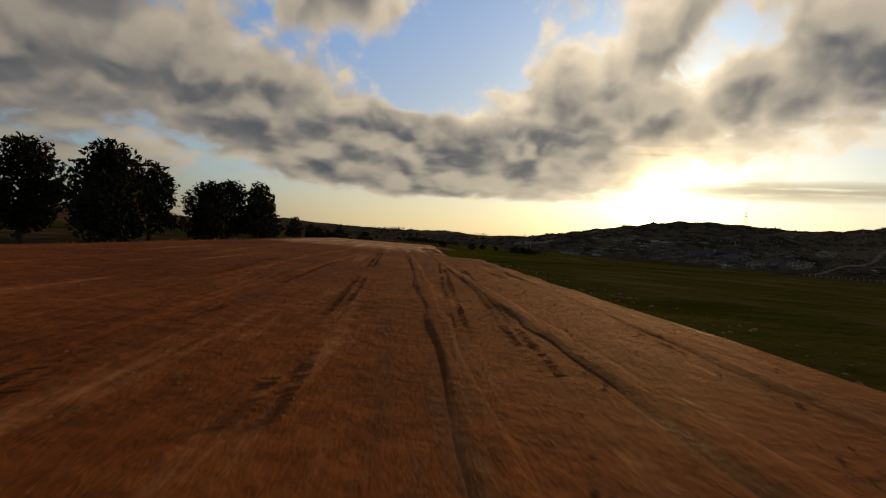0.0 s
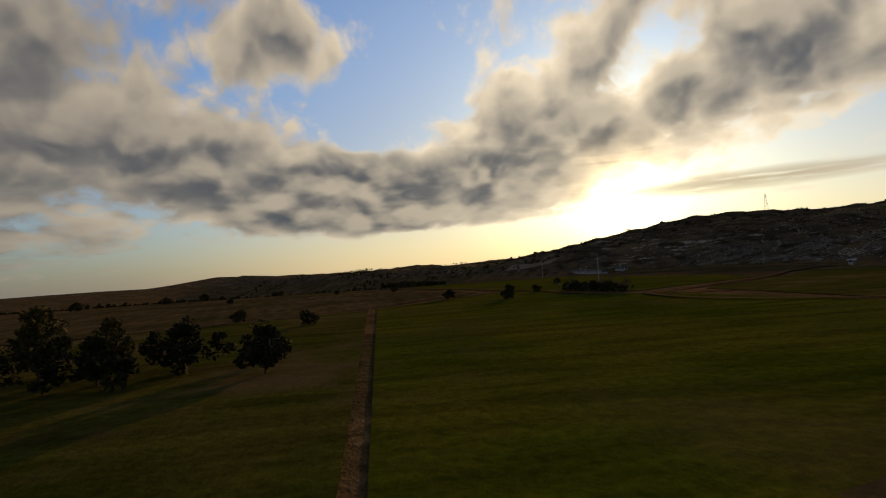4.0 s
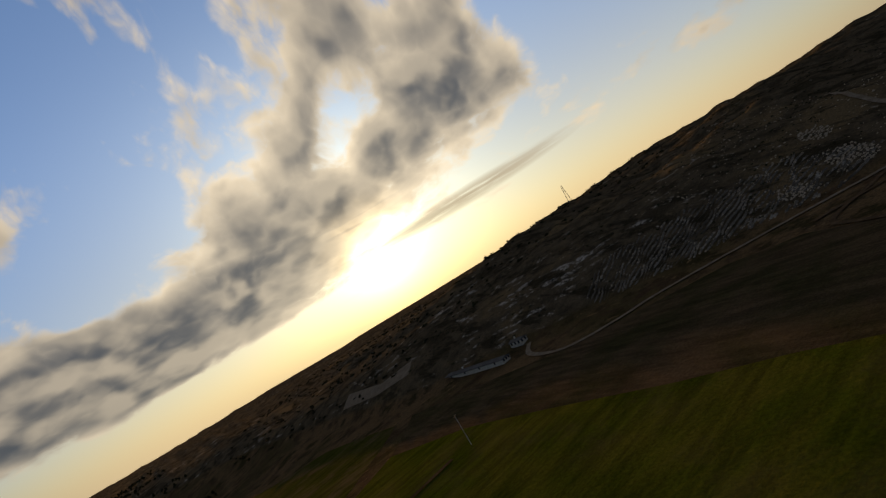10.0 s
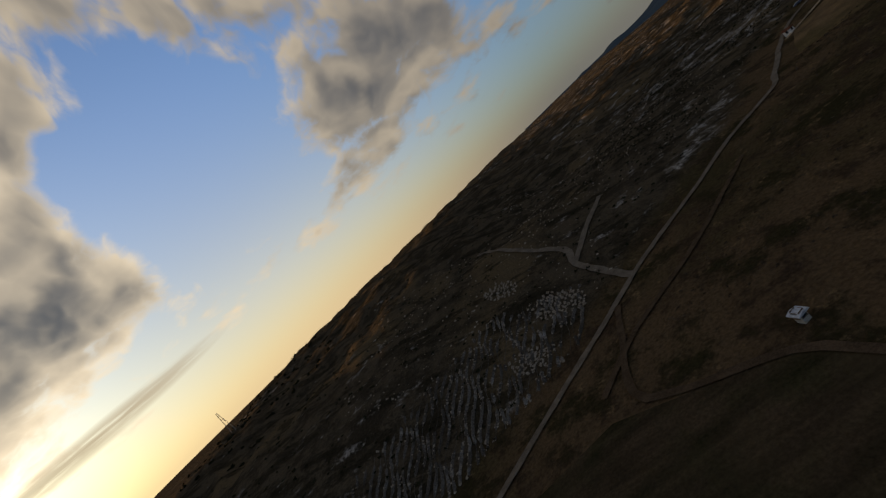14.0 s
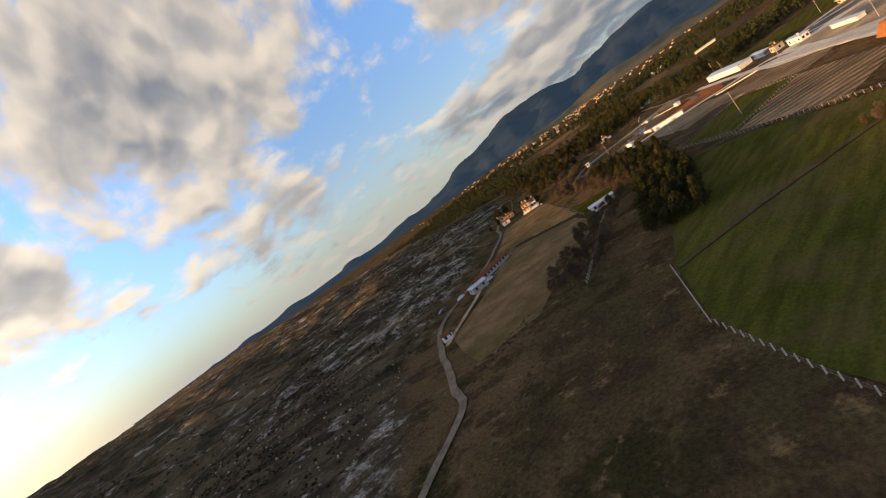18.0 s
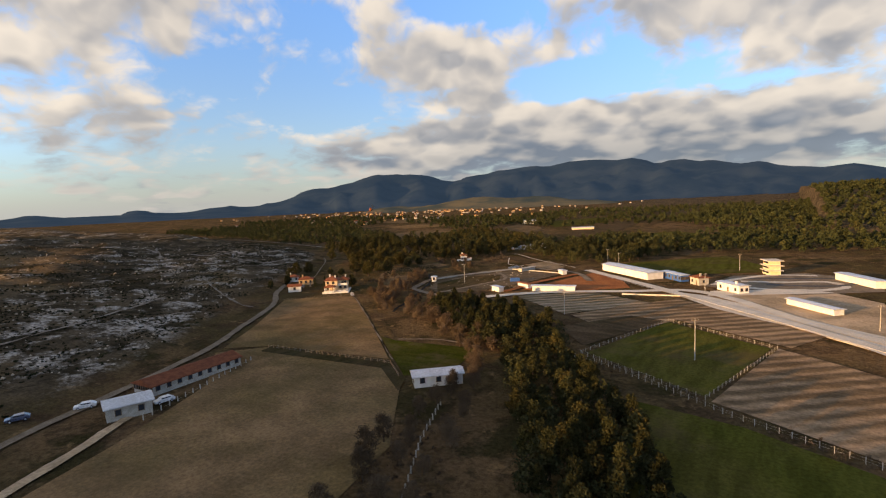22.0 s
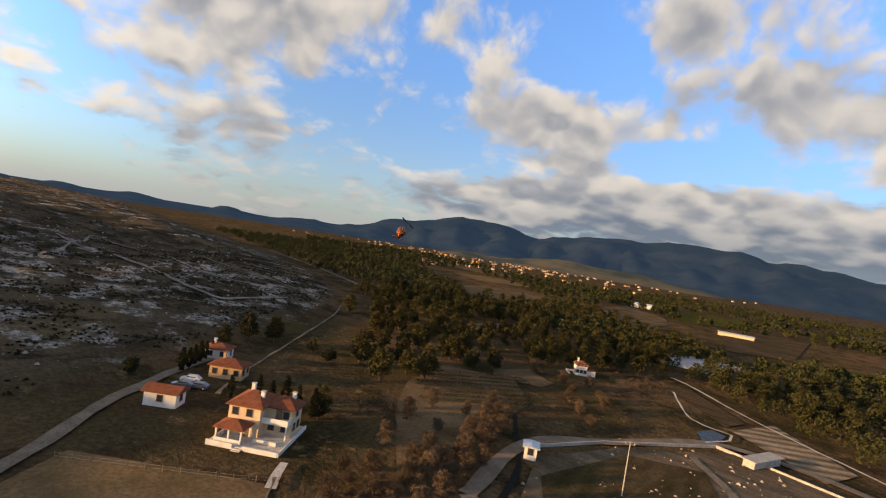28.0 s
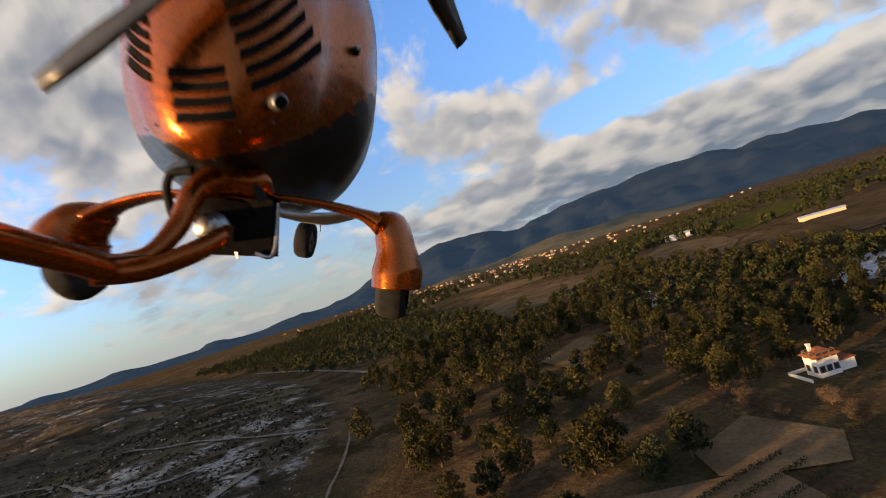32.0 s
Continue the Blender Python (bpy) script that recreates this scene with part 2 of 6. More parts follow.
# ---- materials ----
def material(name, base, dark, light=None, coarse=0.2, grain=4.0, rough=0.9, metal=0.0, bump=0.25, depth=0.1, coat=0.0, per_object=0.0, mottle=0.27, spec=None):
    """A surface of two colours mixed at two scales, with fine relief; light: a third colour in blotches."""
    m = bpy.data.materials.new(name)
    m.use_nodes = True
    n = Nodes(m.node_tree)
    p = n.tree.nodes.new("ShaderNodeTexCoord").outputs["Object"]
    a, b = n.noise(p, coarse, 4.0, 0.6), n.noise(p, grain, 5.0, 0.65)
    col = n.mix(n.span(a, 0.35, 0.66), base, dark)
    if light:
        col = n.mix(n.span(n.noise(p, coarse * 2.7, 5.0, 0.6), 0.52, 0.72), col, light)
    col = n.mix(1.0, col, n.mix(n.span(b, 0.28, 0.74), (1 - mottle,) * 3, (1 + mottle,) * 3), "MULTIPLY")
    if per_object:
        r = n.tree.nodes.new("ShaderNodeObjectInfo").outputs["Random"]
        k = n.span(r, 0.0, 1.0, 1.0 - per_object, 1.0 + per_object, False)
        col = n.vec("SCALE", col, scale=k)
    bsdf = n.tree.nodes.new("ShaderNodeBsdfPrincipled")
    n.put(bsdf, "Base Color", col)
    n.put(bsdf, "Roughness", n.span(b, 0.2, 0.8, max(rough - 0.08, 0.02), min(rough + 0.08, 1.0)))
    bsdf.inputs["Metallic"].default_value = metal
    bsdf.inputs["Coat Weight"].default_value = coat
    bsdf.inputs["Coat Roughness"].default_value = 0.06
    if rough > 0.6:
        bsdf.inputs["Specular IOR Level"].default_value = 0.05
    if spec is not None:
        bsdf.inputs["Specular IOR Level"].default_value = spec
    if bump:
        u = n.tree.nodes.new("ShaderNodeBump")
        u.inputs["Strength"].default_value, u.inputs["Distance"].default_value = bump, depth
        n.put(u, "Height", b)
        n.tree.links.new(u.outputs[0], bsdf.inputs["Normal"])
    n.tree.links.new(bsdf.outputs[0], n.tree.nodes.new("ShaderNodeOutputMaterial").inputs[0])
    return m


def ground_material():
    """Dry grass on the valley floor; scrub with pale limestone in level bands on the slopes."""
    m = bpy.data.materials.new("ground")
    m.use_nodes = True
    n = Nodes(m.node_tree)
    p = n.tree.nodes.new("ShaderNodeTexCoord").outputs["Object"]
    s = n.tree.nodes.new("ShaderNodeSeparateXYZ")
    n.put(s, "i0", p)
    z = s.outputs[2]
    a, b, c = n.noise(p, 0.012, 4.0, 0.6), n.noise(p, 0.09, 6.0, 0.65), n.noise(p, 1.1, 5.0, 0.7)
    grass = n.mix(n.span(a, 0.4, 0.6), (0.138, 0.088, 0.046), (0.080, 0.060, 0.028))
    grass = n.mix(n.span(b, 0.45, 0.62), grass, (0.072, 0.046, 0.027))
    grass = n.mix(n.span(n.noise(p, 0.045, 7.0, 0.7), 0.50, 0.64), grass, (0.046, 0.038, 0.017))
    grass = n.mix(n.span(n.noise(p, 0.16, 6.0, 0.7), 0.58, 0.70), grass, (0.215, 0.140, 0.070))
    scrub = n.mix(n.span(b, 0.38, 0.6), (0.060, 0.046, 0.029), (0.112, 0.084, 0.053))
    # limestone shows along terraces of the slope
    level = n.math("ADD", z, n.math("MULTIPLY", n.noise(p, 0.022, 3.0), 14.0))
    band = n.math("SINE", n.math("MULTIPLY", level, 2.1))
    stone_amount = n.math("ADD", n.math("ADD", n.math("MULTIPLY", band, 0.07), n.math("ADD", n.noise(p, 0.055, 8.0, 0.74), n.math("MULTIPLY", n.math("SUBTRACT", n.noise(n.vec("MULTIPLY", p, (0.5, 0.16, 0.4)), 1.0, 5.0, 0.65), 0.5), 0.30))), n.math("MULTIPLY", n.noise(p, 0.007, 2.0), 0.45))
    stone_amount = n.math("ADD", stone_amount, n.math("ADD", n.span(n.vec("DISTANCE", p, (448, 100, 4)), 85.0, 30.0, 0.0, 0.05), n.span(n.vec("DISTANCE", p, (600, -20, 20)), 90.0, 30.0, 0.0, 0.05)))
    stone_amount = n.math("ADD", stone_amount, n.span(s.outputs[1], 210.0, 340.0, 0.0, -0.07))
    stone = n.mix(n.span(c, 0.3, 0.7), (0.30, 0.26, 0.215), (0.52, 0.465, 0.40))
    bushes = n.span(n.noise(p, 0.42, 6.0, 0.72), 0.38, 0.55)
    scrub = n.mix(n.span(n.noise(p, 0.016, 5.0, 0.62), 0.52, 0.66), scrub, (0.150, 0.106, 0.058))
    scrub = n.mix(n.math("MULTIPLY", n.span(n.noise(n.vec("MULTIPLY", p, (0.085, 0.030, 0.05)), 1.0, 6.0, 0.68), 0.50, 0.60), 0.7), scrub, (0.026, 0.022, 0.013))
    hill = n.mix(n.math("MULTIPLY", n.math("MULTIPLY", n.span(stone_amount, 0.775, 0.91), bushes), n.span(n.vec("DOT_PRODUCT", p, (0.274, 1.0, 0.0)), -6.0, 26.0)), scrub, stone)
    col = n.mix(n.span(z, -1.9, 0.3), grass, hill)
    col = n.mix(1.0, col, n.mix(n.span(c, 0.25, 0.75), (0.6, 0.6, 0.6), (1.3, 1.3, 1.3)), "MULTIPLY")
    bsdf = n.tree.nodes.new("ShaderNodeBsdfPrincipled")
    n.put(bsdf, "Base Color", col)
    bsdf.inputs["Roughness"].default_value = 0.95
    bsdf.inputs["Specular IOR Level"].default_value = 0.0
    u = n.tree.nodes.new("ShaderNodeBump")
    u.inputs["Strength"].default_value, u.inputs["Distance"].default_value = 0.9, 2.4
    n.put(u, "Height", n.math("ADD", b, n.math("MULTIPLY", c, 0.3)))
    n.tree.links.new(u.outputs[0], bsdf.inputs["Normal"])
    n.tree.links.new(bsdf.outputs[0], n.tree.nodes.new("ShaderNodeOutputMaterial").inputs[0])
    return m


def field_material(name, base, dark, turn, pitch, rows=0.5, bare=0.0):
    """A sown or mown field with rows in one direction."""
    m = bpy.data.materials.new(name)
    m.use_nodes = True
    n = Nodes(m.node_tree)
    p = n.tree.nodes.new("ShaderNodeTexCoord").outputs["Object"]
    across = (math.cos(radians(turn)), math.sin(radians(turn)), 0)
    wob = n.math("MULTIPLY", n.noise(p, 0.05, 3.0), 0.7 if rows > 0.8 else 3.0)
    line = n.math("SINE", n.math("MULTIPLY", n.math("ADD", n.vec("DOT_PRODUCT", p, across), wob), 2 * math.pi / pitch))
    a, c = n.noise(p, 0.035, 5.0, 0.65), n.noise(p, 1.3, 6.0, 0.7)
    streak = n.noise(p, 0.11, 6.0, 0.65) if rows < 0.05 else n.noise(n.vec("MULTIPLY", p, (0.06, 0.35, 0.1) if abs(across[1]) > 0.5 else (0.35, 0.06, 0.1)), 1.0, 5.0, 0.6)
    col = n.mix(n.span(n.math("ADD", a, n.math("MULTIPLY", line, 0.09 * rows)), 0.36, 0.64), base, dark)
    col = n.mix(1.0, col, n.mix(n.span(streak, 0.3, 0.7), (0.72, 0.72, 0.7), (1.3, 1.25, 1.2)), "MULTIPLY")
    col = n.mix(1.0, col, n.mix(n.span(c, 0.25, 0.75), (0.66, 0.66, 0.66), (1.28, 1.28, 1.28)), "MULTIPLY")
    if bare:
        col = n.mix(n.math("MULTIPLY", n.span(n.noise(p, 0.045, 8.0, 0.68), 0.47, 0.66), bare), col, (0.105, 0.072, 0.040))
    bsdf = n.tree.nodes.new("ShaderNodeBsdfPrincipled")
    n.put(bsdf, "Base Color", col)
    bsdf.inputs["Roughness"].default_value = 0.95
    bsdf.inputs["Specular IOR Level"].default_value = 0.0
    u = n.tree.nodes.new("ShaderNodeBump")
    u.inputs["Strength"].default_value, u.inputs["Distance"].default_value = 0.4, 0.25
    n.put(u, "Height", n.math("ADD", c, n.math("MULTIPLY", line, 0.35 * rows)))
    n.tree.links.new(u.outputs[0], bsdf.inputs["Normal"])
    n.tree.links.new(bsdf.outputs[0], n.tree.nodes.new("ShaderNodeOutputMaterial").inputs[0])
    return m


def hazed_material(name, colour, colour2, haze):
    """Wooded mountains: the haze of kilometres of air is put in as blue emission."""
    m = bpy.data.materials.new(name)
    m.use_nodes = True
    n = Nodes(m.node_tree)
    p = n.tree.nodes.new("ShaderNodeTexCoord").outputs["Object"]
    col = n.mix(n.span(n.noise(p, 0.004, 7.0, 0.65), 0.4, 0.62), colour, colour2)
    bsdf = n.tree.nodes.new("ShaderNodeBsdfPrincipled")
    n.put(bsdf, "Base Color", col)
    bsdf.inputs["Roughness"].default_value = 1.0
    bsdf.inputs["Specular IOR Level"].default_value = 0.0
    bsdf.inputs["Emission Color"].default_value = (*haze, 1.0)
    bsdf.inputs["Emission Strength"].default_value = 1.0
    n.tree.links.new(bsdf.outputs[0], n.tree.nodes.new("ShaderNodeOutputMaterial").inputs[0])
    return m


def earth_material(name, base, dark, pale, far_base, far_dark, far_pale):
    """Driven earth: long dry streaks along the strip, damp dark bands, clods and grit; pale gravel takes over at its end."""
    m = bpy.data.materials.new(name)
    m.use_nodes = True
    n = Nodes(m.node_tree)
    p = n.tree.nodes.new("ShaderNodeTexCoord").outputs["Object"]
    a, c = n.noise(p, 0.16, 5.0, 0.65), n.noise(p, 2.2, 7.0, 0.72)
    long = n.noise(n.vec("MULTIPLY", p, (0.85, 0.055, 0.1)), 1.0, 5.0, 0.6)
    fine = n.noise(n.vec("MULTIPLY", p, (5.0, 0.5, 1.0)), 1.0, 5.0, 0.65)
    y = n.tree.nodes.new("ShaderNodeSeparateXYZ")
    n.put(y, "i0", p)
    gravel = n.span(n.math("ADD", y.outputs[1], n.math("ADD", n.math("MULTIPLY", n.math("SUBTRACT", a, 0.5), 14.0), n.math("MULTIPLY", n.math("SUBTRACT", long, 0.5), 34.0))), 47.0, 62.0)
    gravel = n.math("MULTIPLY", gravel, n.math("MAXIMUM", n.span(y.outputs[0], 5.0, 3.2), n.span(y.outputs[1], 60.0, 70.0)))
    damp = tuple(0.55 * v for v in dark)
    base, dark, pale, damp = n.mix(gravel, base, far_base), n.mix(gravel, dark, far_dark), n.mix(gravel, pale, far_pale), n.mix(gravel, damp, tuple(0.55 * v for v in far_dark))
    col = n.mix(n.span(a, 0.36, 0.64), base, dark)
    streak = n.math("ADD", long, n.math("MULTIPLY", n.math("SUBTRACT", fine, 0.5), 0.28))
    col = n.mix(n.math("MULTIPLY", n.span(streak, 0.56, 0.70), 0.75), col, pale)
    col = n.mix(n.math("MULTIPLY", n.span(streak, 0.46, 0.34), 0.6), col, damp)
    col = n.mix(1.0, col, n.mix(n.span(c, 0.25, 0.75), (0.62, 0.62, 0.62), (1.35, 1.32, 1.28)), "MULTIPLY")
    bsdf = n.tree.nodes.new("ShaderNodeBsdfPrincipled")
    n.put(bsdf, "Base Color", col)
    n.put(bsdf, "Roughness", n.span(streak, 0.36, 0.46, 0.72, 0.95))
    bsdf.inputs["Specular IOR Level"].default_value = 0.02
    u = n.tree.nodes.new("ShaderNodeBump")
    u.inputs["Strength"].default_value, u.inputs["Distance"].default_value = 0.6, 0.16
    n.put(u, "Height", n.math("ADD", c, n.math("MULTIPLY", fine, 0.15)))
    n.tree.links.new(u.outputs[0], bsdf.inputs["Normal"])
    n.tree.links.new(bsdf.outputs[0], n.tree.nodes.new("ShaderNodeOutputMaterial").inputs[0])
    return m


GROUND = ground_material()
GREEN = field_material("young_wheat", (0.040, 0.054, 0.005), (0.066, 0.066, 0.010), 60, 2.2, 0.2, 0.25)
GREEN2 = field_material("meadow", (0.038, 0.045, 0.007), (0.058, 0.054, 0.013), 100, 3.0, 0.15, 0.75)
LAWN = field_material("lawn", (0.064, 0.067, 0.014), (0.080, 0.074, 0.019), 20, 4.0, 0.10, 0.5)
PALE = field_material("dry_pasture", (0.195, 0.126, 0.067), (0.138, 0.098, 0.046), 40, 5.0, 0.02, 0.25)
BROWN = field_material("fallow", (0.082, 0.058, 0.030), (0.044, 0.038, 0.016), 15, 4.2, 0.45, 0.35)
PLOUGH = field_material("ploughed", (0.300, 0.205, 0.126), (0.140, 0.097, 0.058), 128, 4.6, 1.6)
TILLED = field_material("tilled_plot", (0.098, 0.067, 0.040), (0.066, 0.050, 0.028), 70, 3.5, 0.5)
VINES = field_material("vine_rows", (0.31, 0.23, 0.155), (0.13, 0.105, 0.062), 128, 4.5, 1.8)
LOT = field_material("lot_ground", (0.150, 0.112, 0.076), (0.095, 0.074, 0.048), 40, 3.0, 0.2, 0.3)
SOIL = field_material("vineyard_soil", (0.170, 0.115, 0.065), (0.108, 0.078, 0.042), 32, 6.0, 0.04, 0.3)
SANDY = field_material("sandy_earth", (0.44, 0.33, 0.22), (0.33, 0.245, 0.16), 40, 5.0, 0.02, 0.2)
ROUGH = field_material("rough_ground", (0.072, 0.050, 0.030), (0.040, 0.036, 0.017), 30, 6.0, 0.1, 0.35)
REDSOIL = material("red_soil", (0.32, 0.125, 0.05), (0.24, 0.09, 0.04), None, 0.15, 2.0, spec=0.0)
RUNWAY = earth_material("red_earth", (0.205, 0.066, 0.019), (0.135, 0.043, 0.013), (0.34, 0.150, 0.062), (0.58, 0.335, 0.19), (0.34, 0.18, 0.09), (0.80, 0.56, 0.36))
DAMPSOIL = material("damp_red_soil", (0.175, 0.060, 0.021), (0.120, 0.042, 0.015), None, 0.15, 2.0, spec=0.0)
STONE = material("limestone", (0.40, 0.33, 0.25), (0.27, 0.21, 0.15), None, 1.0, 8.0, 0.9, per_object=0.2, spec=0.0)
CLOD = material("earth_clods", (0.42, 0.22, 0.11), (0.28, 0.13, 0.06), None, 1.0, 8.0, 0.95, per_object=0.2, spec=0.0)
DIRT = material("dirt_road", (0.112, 0.074, 0.045), (0.076, 0.050, 0.030), None, 0.3, 3.0, spec=0.0)
CHALK = material("chalk_track", (0.29, 0.245, 0.20), (0.20, 0.165, 0.128), (0.13, 0.10, 0.065), 0.12, 2.0, mottle=0.4, spec=0.0)
GRAVEL = material("gravel_road", (0.225, 0.178, 0.130), (0.160, 0.125, 0.090), None, 0.3, 3.0, spec=0.0)
CONCRETE = material("concrete", (0.62, 0.545, 0.44), (0.50, 0.44, 0.355), None, 0.12, 2.5, 0.85)
WHITE = material("white_plaster", (0.72, 0.68, 0.61), (0.62, 0.58, 0.51), None, 0.6, 6.0, 0.85, bump=0.05, mottle=0.06)
CREAM = material("cream_plaster", (0.68, 0.52, 0.33), (0.60, 0.44, 0.27), None, 0.6, 6.0, 0.85, bump=0.05, mottle=0.06)
OCHRE = material("ochre_plaster", (0.52, 0.35, 0.18), (0.44, 0.28, 0.14), None, 0.6, 6.0, 0.85, bump=0.05, mottle=0.06)
TILE = material("clay_tiles", (0.215, 0.078, 0.040), (0.150, 0.054, 0.030), None, 0.8, 6.0, 0.85, per_object=0.15)
METALROOF = material("sheet_metal", (0.55, 0.57, 0.60), (0.45, 0.47, 0.50), None, 0.3, 3.0, 0.45, metal=0.3, bump=0.1)
GLASS = material("window_glass", (0.03, 0.035, 0.045), (0.02, 0.024, 0.03), None, 0.5, 2.0, 0.08, bump=0.0)
WOOD = material("weathered_wood", (0.20, 0.14, 0.09), (0.13, 0.09, 0.06), None, 1.0, 12.0, 0.85)
POST = material("concrete_post", (0.44, 0.40, 0.34), (0.33, 0.30, 0.25), None, 1.0, 9.0, 0.85)
BARK = material("bark", (0.12, 0.082, 0.055), (0.07, 0.048, 0.033), None, 2.0, 14.0, 0.95, bump=0.5)
PINE = material("pine_needles", (0.052, 0.044, 0.014), (0.028, 0.028, 0.010), (0.068, 0.052, 0.018), 0.25, 3.0, 0.8, bump=0.0, per_object=0.35)
DARKPINE = material("dark_pine_needles", (0.036, 0.035, 0.013), (0.022, 0.024, 0.009), (0.050, 0.042, 0.016), 0.25, 3.0, 0.8, bump=0.0, per_object=0.3)
BRUSH = material("bare_twigs", (0.098, 0.069, 0.043), (0.060, 0.042, 0.027), None, 0.25, 3.0, 0.9, bump=0.0, per_object=0.3)
OLIVE = material("dark_shrub", (0.032, 0.032, 0.014), (0.020, 0.022, 0.009), None, 0.25, 3.0, 0.9, bump=0.0, per_object=0.3)
CREEK = material("creek_water", (0.016, 0.015, 0.012), (0.010, 0.010, 0.008), None, 0.2, 1.0, 0.65, bump=0.3, spec=0.02)
FARWOOD = material("far_pine_wood", (0.040, 0.043, 0.017), (0.026, 0.031, 0.012), (0.054, 0.050, 0.019), 0.02, 0.3, 0.85, bump=0.0)
ASPHALT = material("worn_asphalt", (0.10, 0.095, 0.09), (0.07, 0.066, 0.062), None, 0.2, 3.0)
WATER = material("stream_water", (0.012, 0.013, 0.011), (0.008, 0.009, 0.008), None, 0.2, 1.0, 0.30, bump=0.4, spec=0.12)
BLUEPAINT = material("blue_paint", (0.03, 0.10, 0.30), (0.025, 0.08, 0.24), None, 0.5, 5.0, 0.5)
TEAL = material("teal_paint", (0.02, 0.17, 0.19), (0.02, 0.13, 0.15), None, 0.5, 5.0, 0.4)
ROUGHCAST = material("grey_roughcast", (0.26, 0.225, 0.18), (0.19, 0.165, 0.13), None, 0.5, 5.0, 0.9, bump=0.05, mottle=0.06)
PLASTIC = material("greenhouse_film", (0.36, 0.36, 0.36), (0.26, 0.26, 0.26), None, 0.5, 3.0, 0.35, bump=0.1)
DARK = material("dark_rubber", (0.02, 0.02, 0.02), (0.03, 0.03, 0.03), None, 2.0, 20.0, 0.8, bump=0.1)
# blue haze sits in the mountain's base colour and in both emissions
MOUNTAIN = hazed_material("far_mountain", (0.010, 0.016, 0.024), (0.020, 0.027, 0.034), (0.020, 0.038, 0.070))
FOOTHILL = hazed_material("far_foothill", (0.110, 0.085, 0.040), (0.045, 0.048, 0.030), (0.014, 0.022, 0.034))


# ---- land ----
FOOT = [(-700, 2600), (-250, 1300), (60, 830), (115, 620), (128, 510), (190, 415), (222, 350), (243, 318), (284, 268), (325, 214), (378, 183), (407, 142),
        (432, 92), (476, 38), (512, -18), (552, -83), (606, -138), (690, -188), (860, -240), (1300, -330), (4400, -900)]
VALLEY = -2.5


def rise(x, y):
    """Signed distance from the foot of the eastern slope: positive on the slope."""
    x, y = np.asarray(x, float), np.asarray(y, float)
    best, sign = np.full(x.shape, 1e9), np.ones(x.shape)
    for (ax, ay), (bx, by) in zip(FOOT, FOOT[1:]):
        ux, uy = bx - ax, by - ay
        t = np.clip(((x - ax) * ux + (y - ay) * uy) / (ux * ux + uy * uy), 0, 1)
        d = np.hypot(x - ax - t * ux, y - ay - t * uy)
        side = np.where(ux * (y - ay) - uy * (x - ax) > 0, 1.0, -1.0)
        sign, best = np.where(d < best, side, sign), np.minimum(d, best)
    return best * sign


def smooth(a, b, v):
    t = np.clip((v - a) / (b - a), 0, 1)
    return t * t * (3 - 2 * t)


def height(x, y):
    """The lie of the land in metres."""
    x, y = np.asarray(x, float), np.asarray(y, float)
    d = rise(x, y)
    top = 36 + 16 * smooth(230, 420, y) - 30 * smooth(560, 880, y) - 8 * smooth(700, 1500, x)
    up = np.maximum(d, 0)
    h = VALLEY + top * (1 - np.exp(-up / (190 - 60 * smooth(230, 420, y))))
    fold = 1.1 * np.sin(x / 6.1 + 2.2 * np.sin(y / 13.0)) * np.sin(y / 7.3 + 1.7 * np.sin(x / 11.0)) + 0.8 * np.sin((x - 1.4 * y) / 8.7 + 1.5 * np.sin((x + y) / 23))
    ripple = fold + 2.6 * np.sin(x / 37 + 1.3 * np.sin(y / 53)) + 2.2 * np.sin(y / 29 + 1.1 * np.sin(x / 47)) + 1.2 * np.sin((x + y) / 17)
    h = h + ripple * smooth(25, 120, up)
    # the northern valley falls away gently
    h = h - 0.04 * np.minimum(np.maximum(y - 390, 0), 800) * smooth(40, -60, d)
    # low wooded swell in the south-west and far rims
    r = np.hypot(x - 250, y - 100)
    az = np.degrees(np.arctan2(x - 250, y - 100))
    h = h + 26 * smooth(420, 900, r) * np.exp(-((az + 178) % 360 / 22) ** 2) + 26 * smooth(420, 900, r) * np.exp(-((182 - az) % 360 / 22) ** 2) * 0
    h = h + 16 * smooth(500, 1000, r) * np.exp(-((((az - 196) + 180) % 360 - 180) / 20) ** 2)
    h = h + (34 + 12 * np.sin(np.radians(az * 9))) * smooth(1500, 3300, r) * smooth(-60, -40, az) * smooth(0, -22, az)
    return h


def link(name, verts, faces, mat, label="", parent=None, category="", kind="", shade=False, group=""):
    me = bpy.data.meshes.new(name)
    me.from_pydata([tuple(map(float, v)) for v in verts], [], [tuple(map(int, f)) for f in faces])
    me.materials.append(mat)
    if shade:
        me.shade_smooth()
    ob = new(name, me)
    ob.parent = parent
    return tagged(ob, label, category, group, kind)


def spaced(low, high, fine_low, fine_high, step, grow=1.22):
    mid = list(np.arange(fine_low, fine_high + 1e-6, step))
    for end, sgn in ((low, -1), (high, 1)):
        v, s = (fine_low if sgn < 0 else fine_high), step
        while v * sgn < end * sgn:
            s *= grow
            v += sgn * s
            mid.append(v)
    return np.array(sorted(mid))


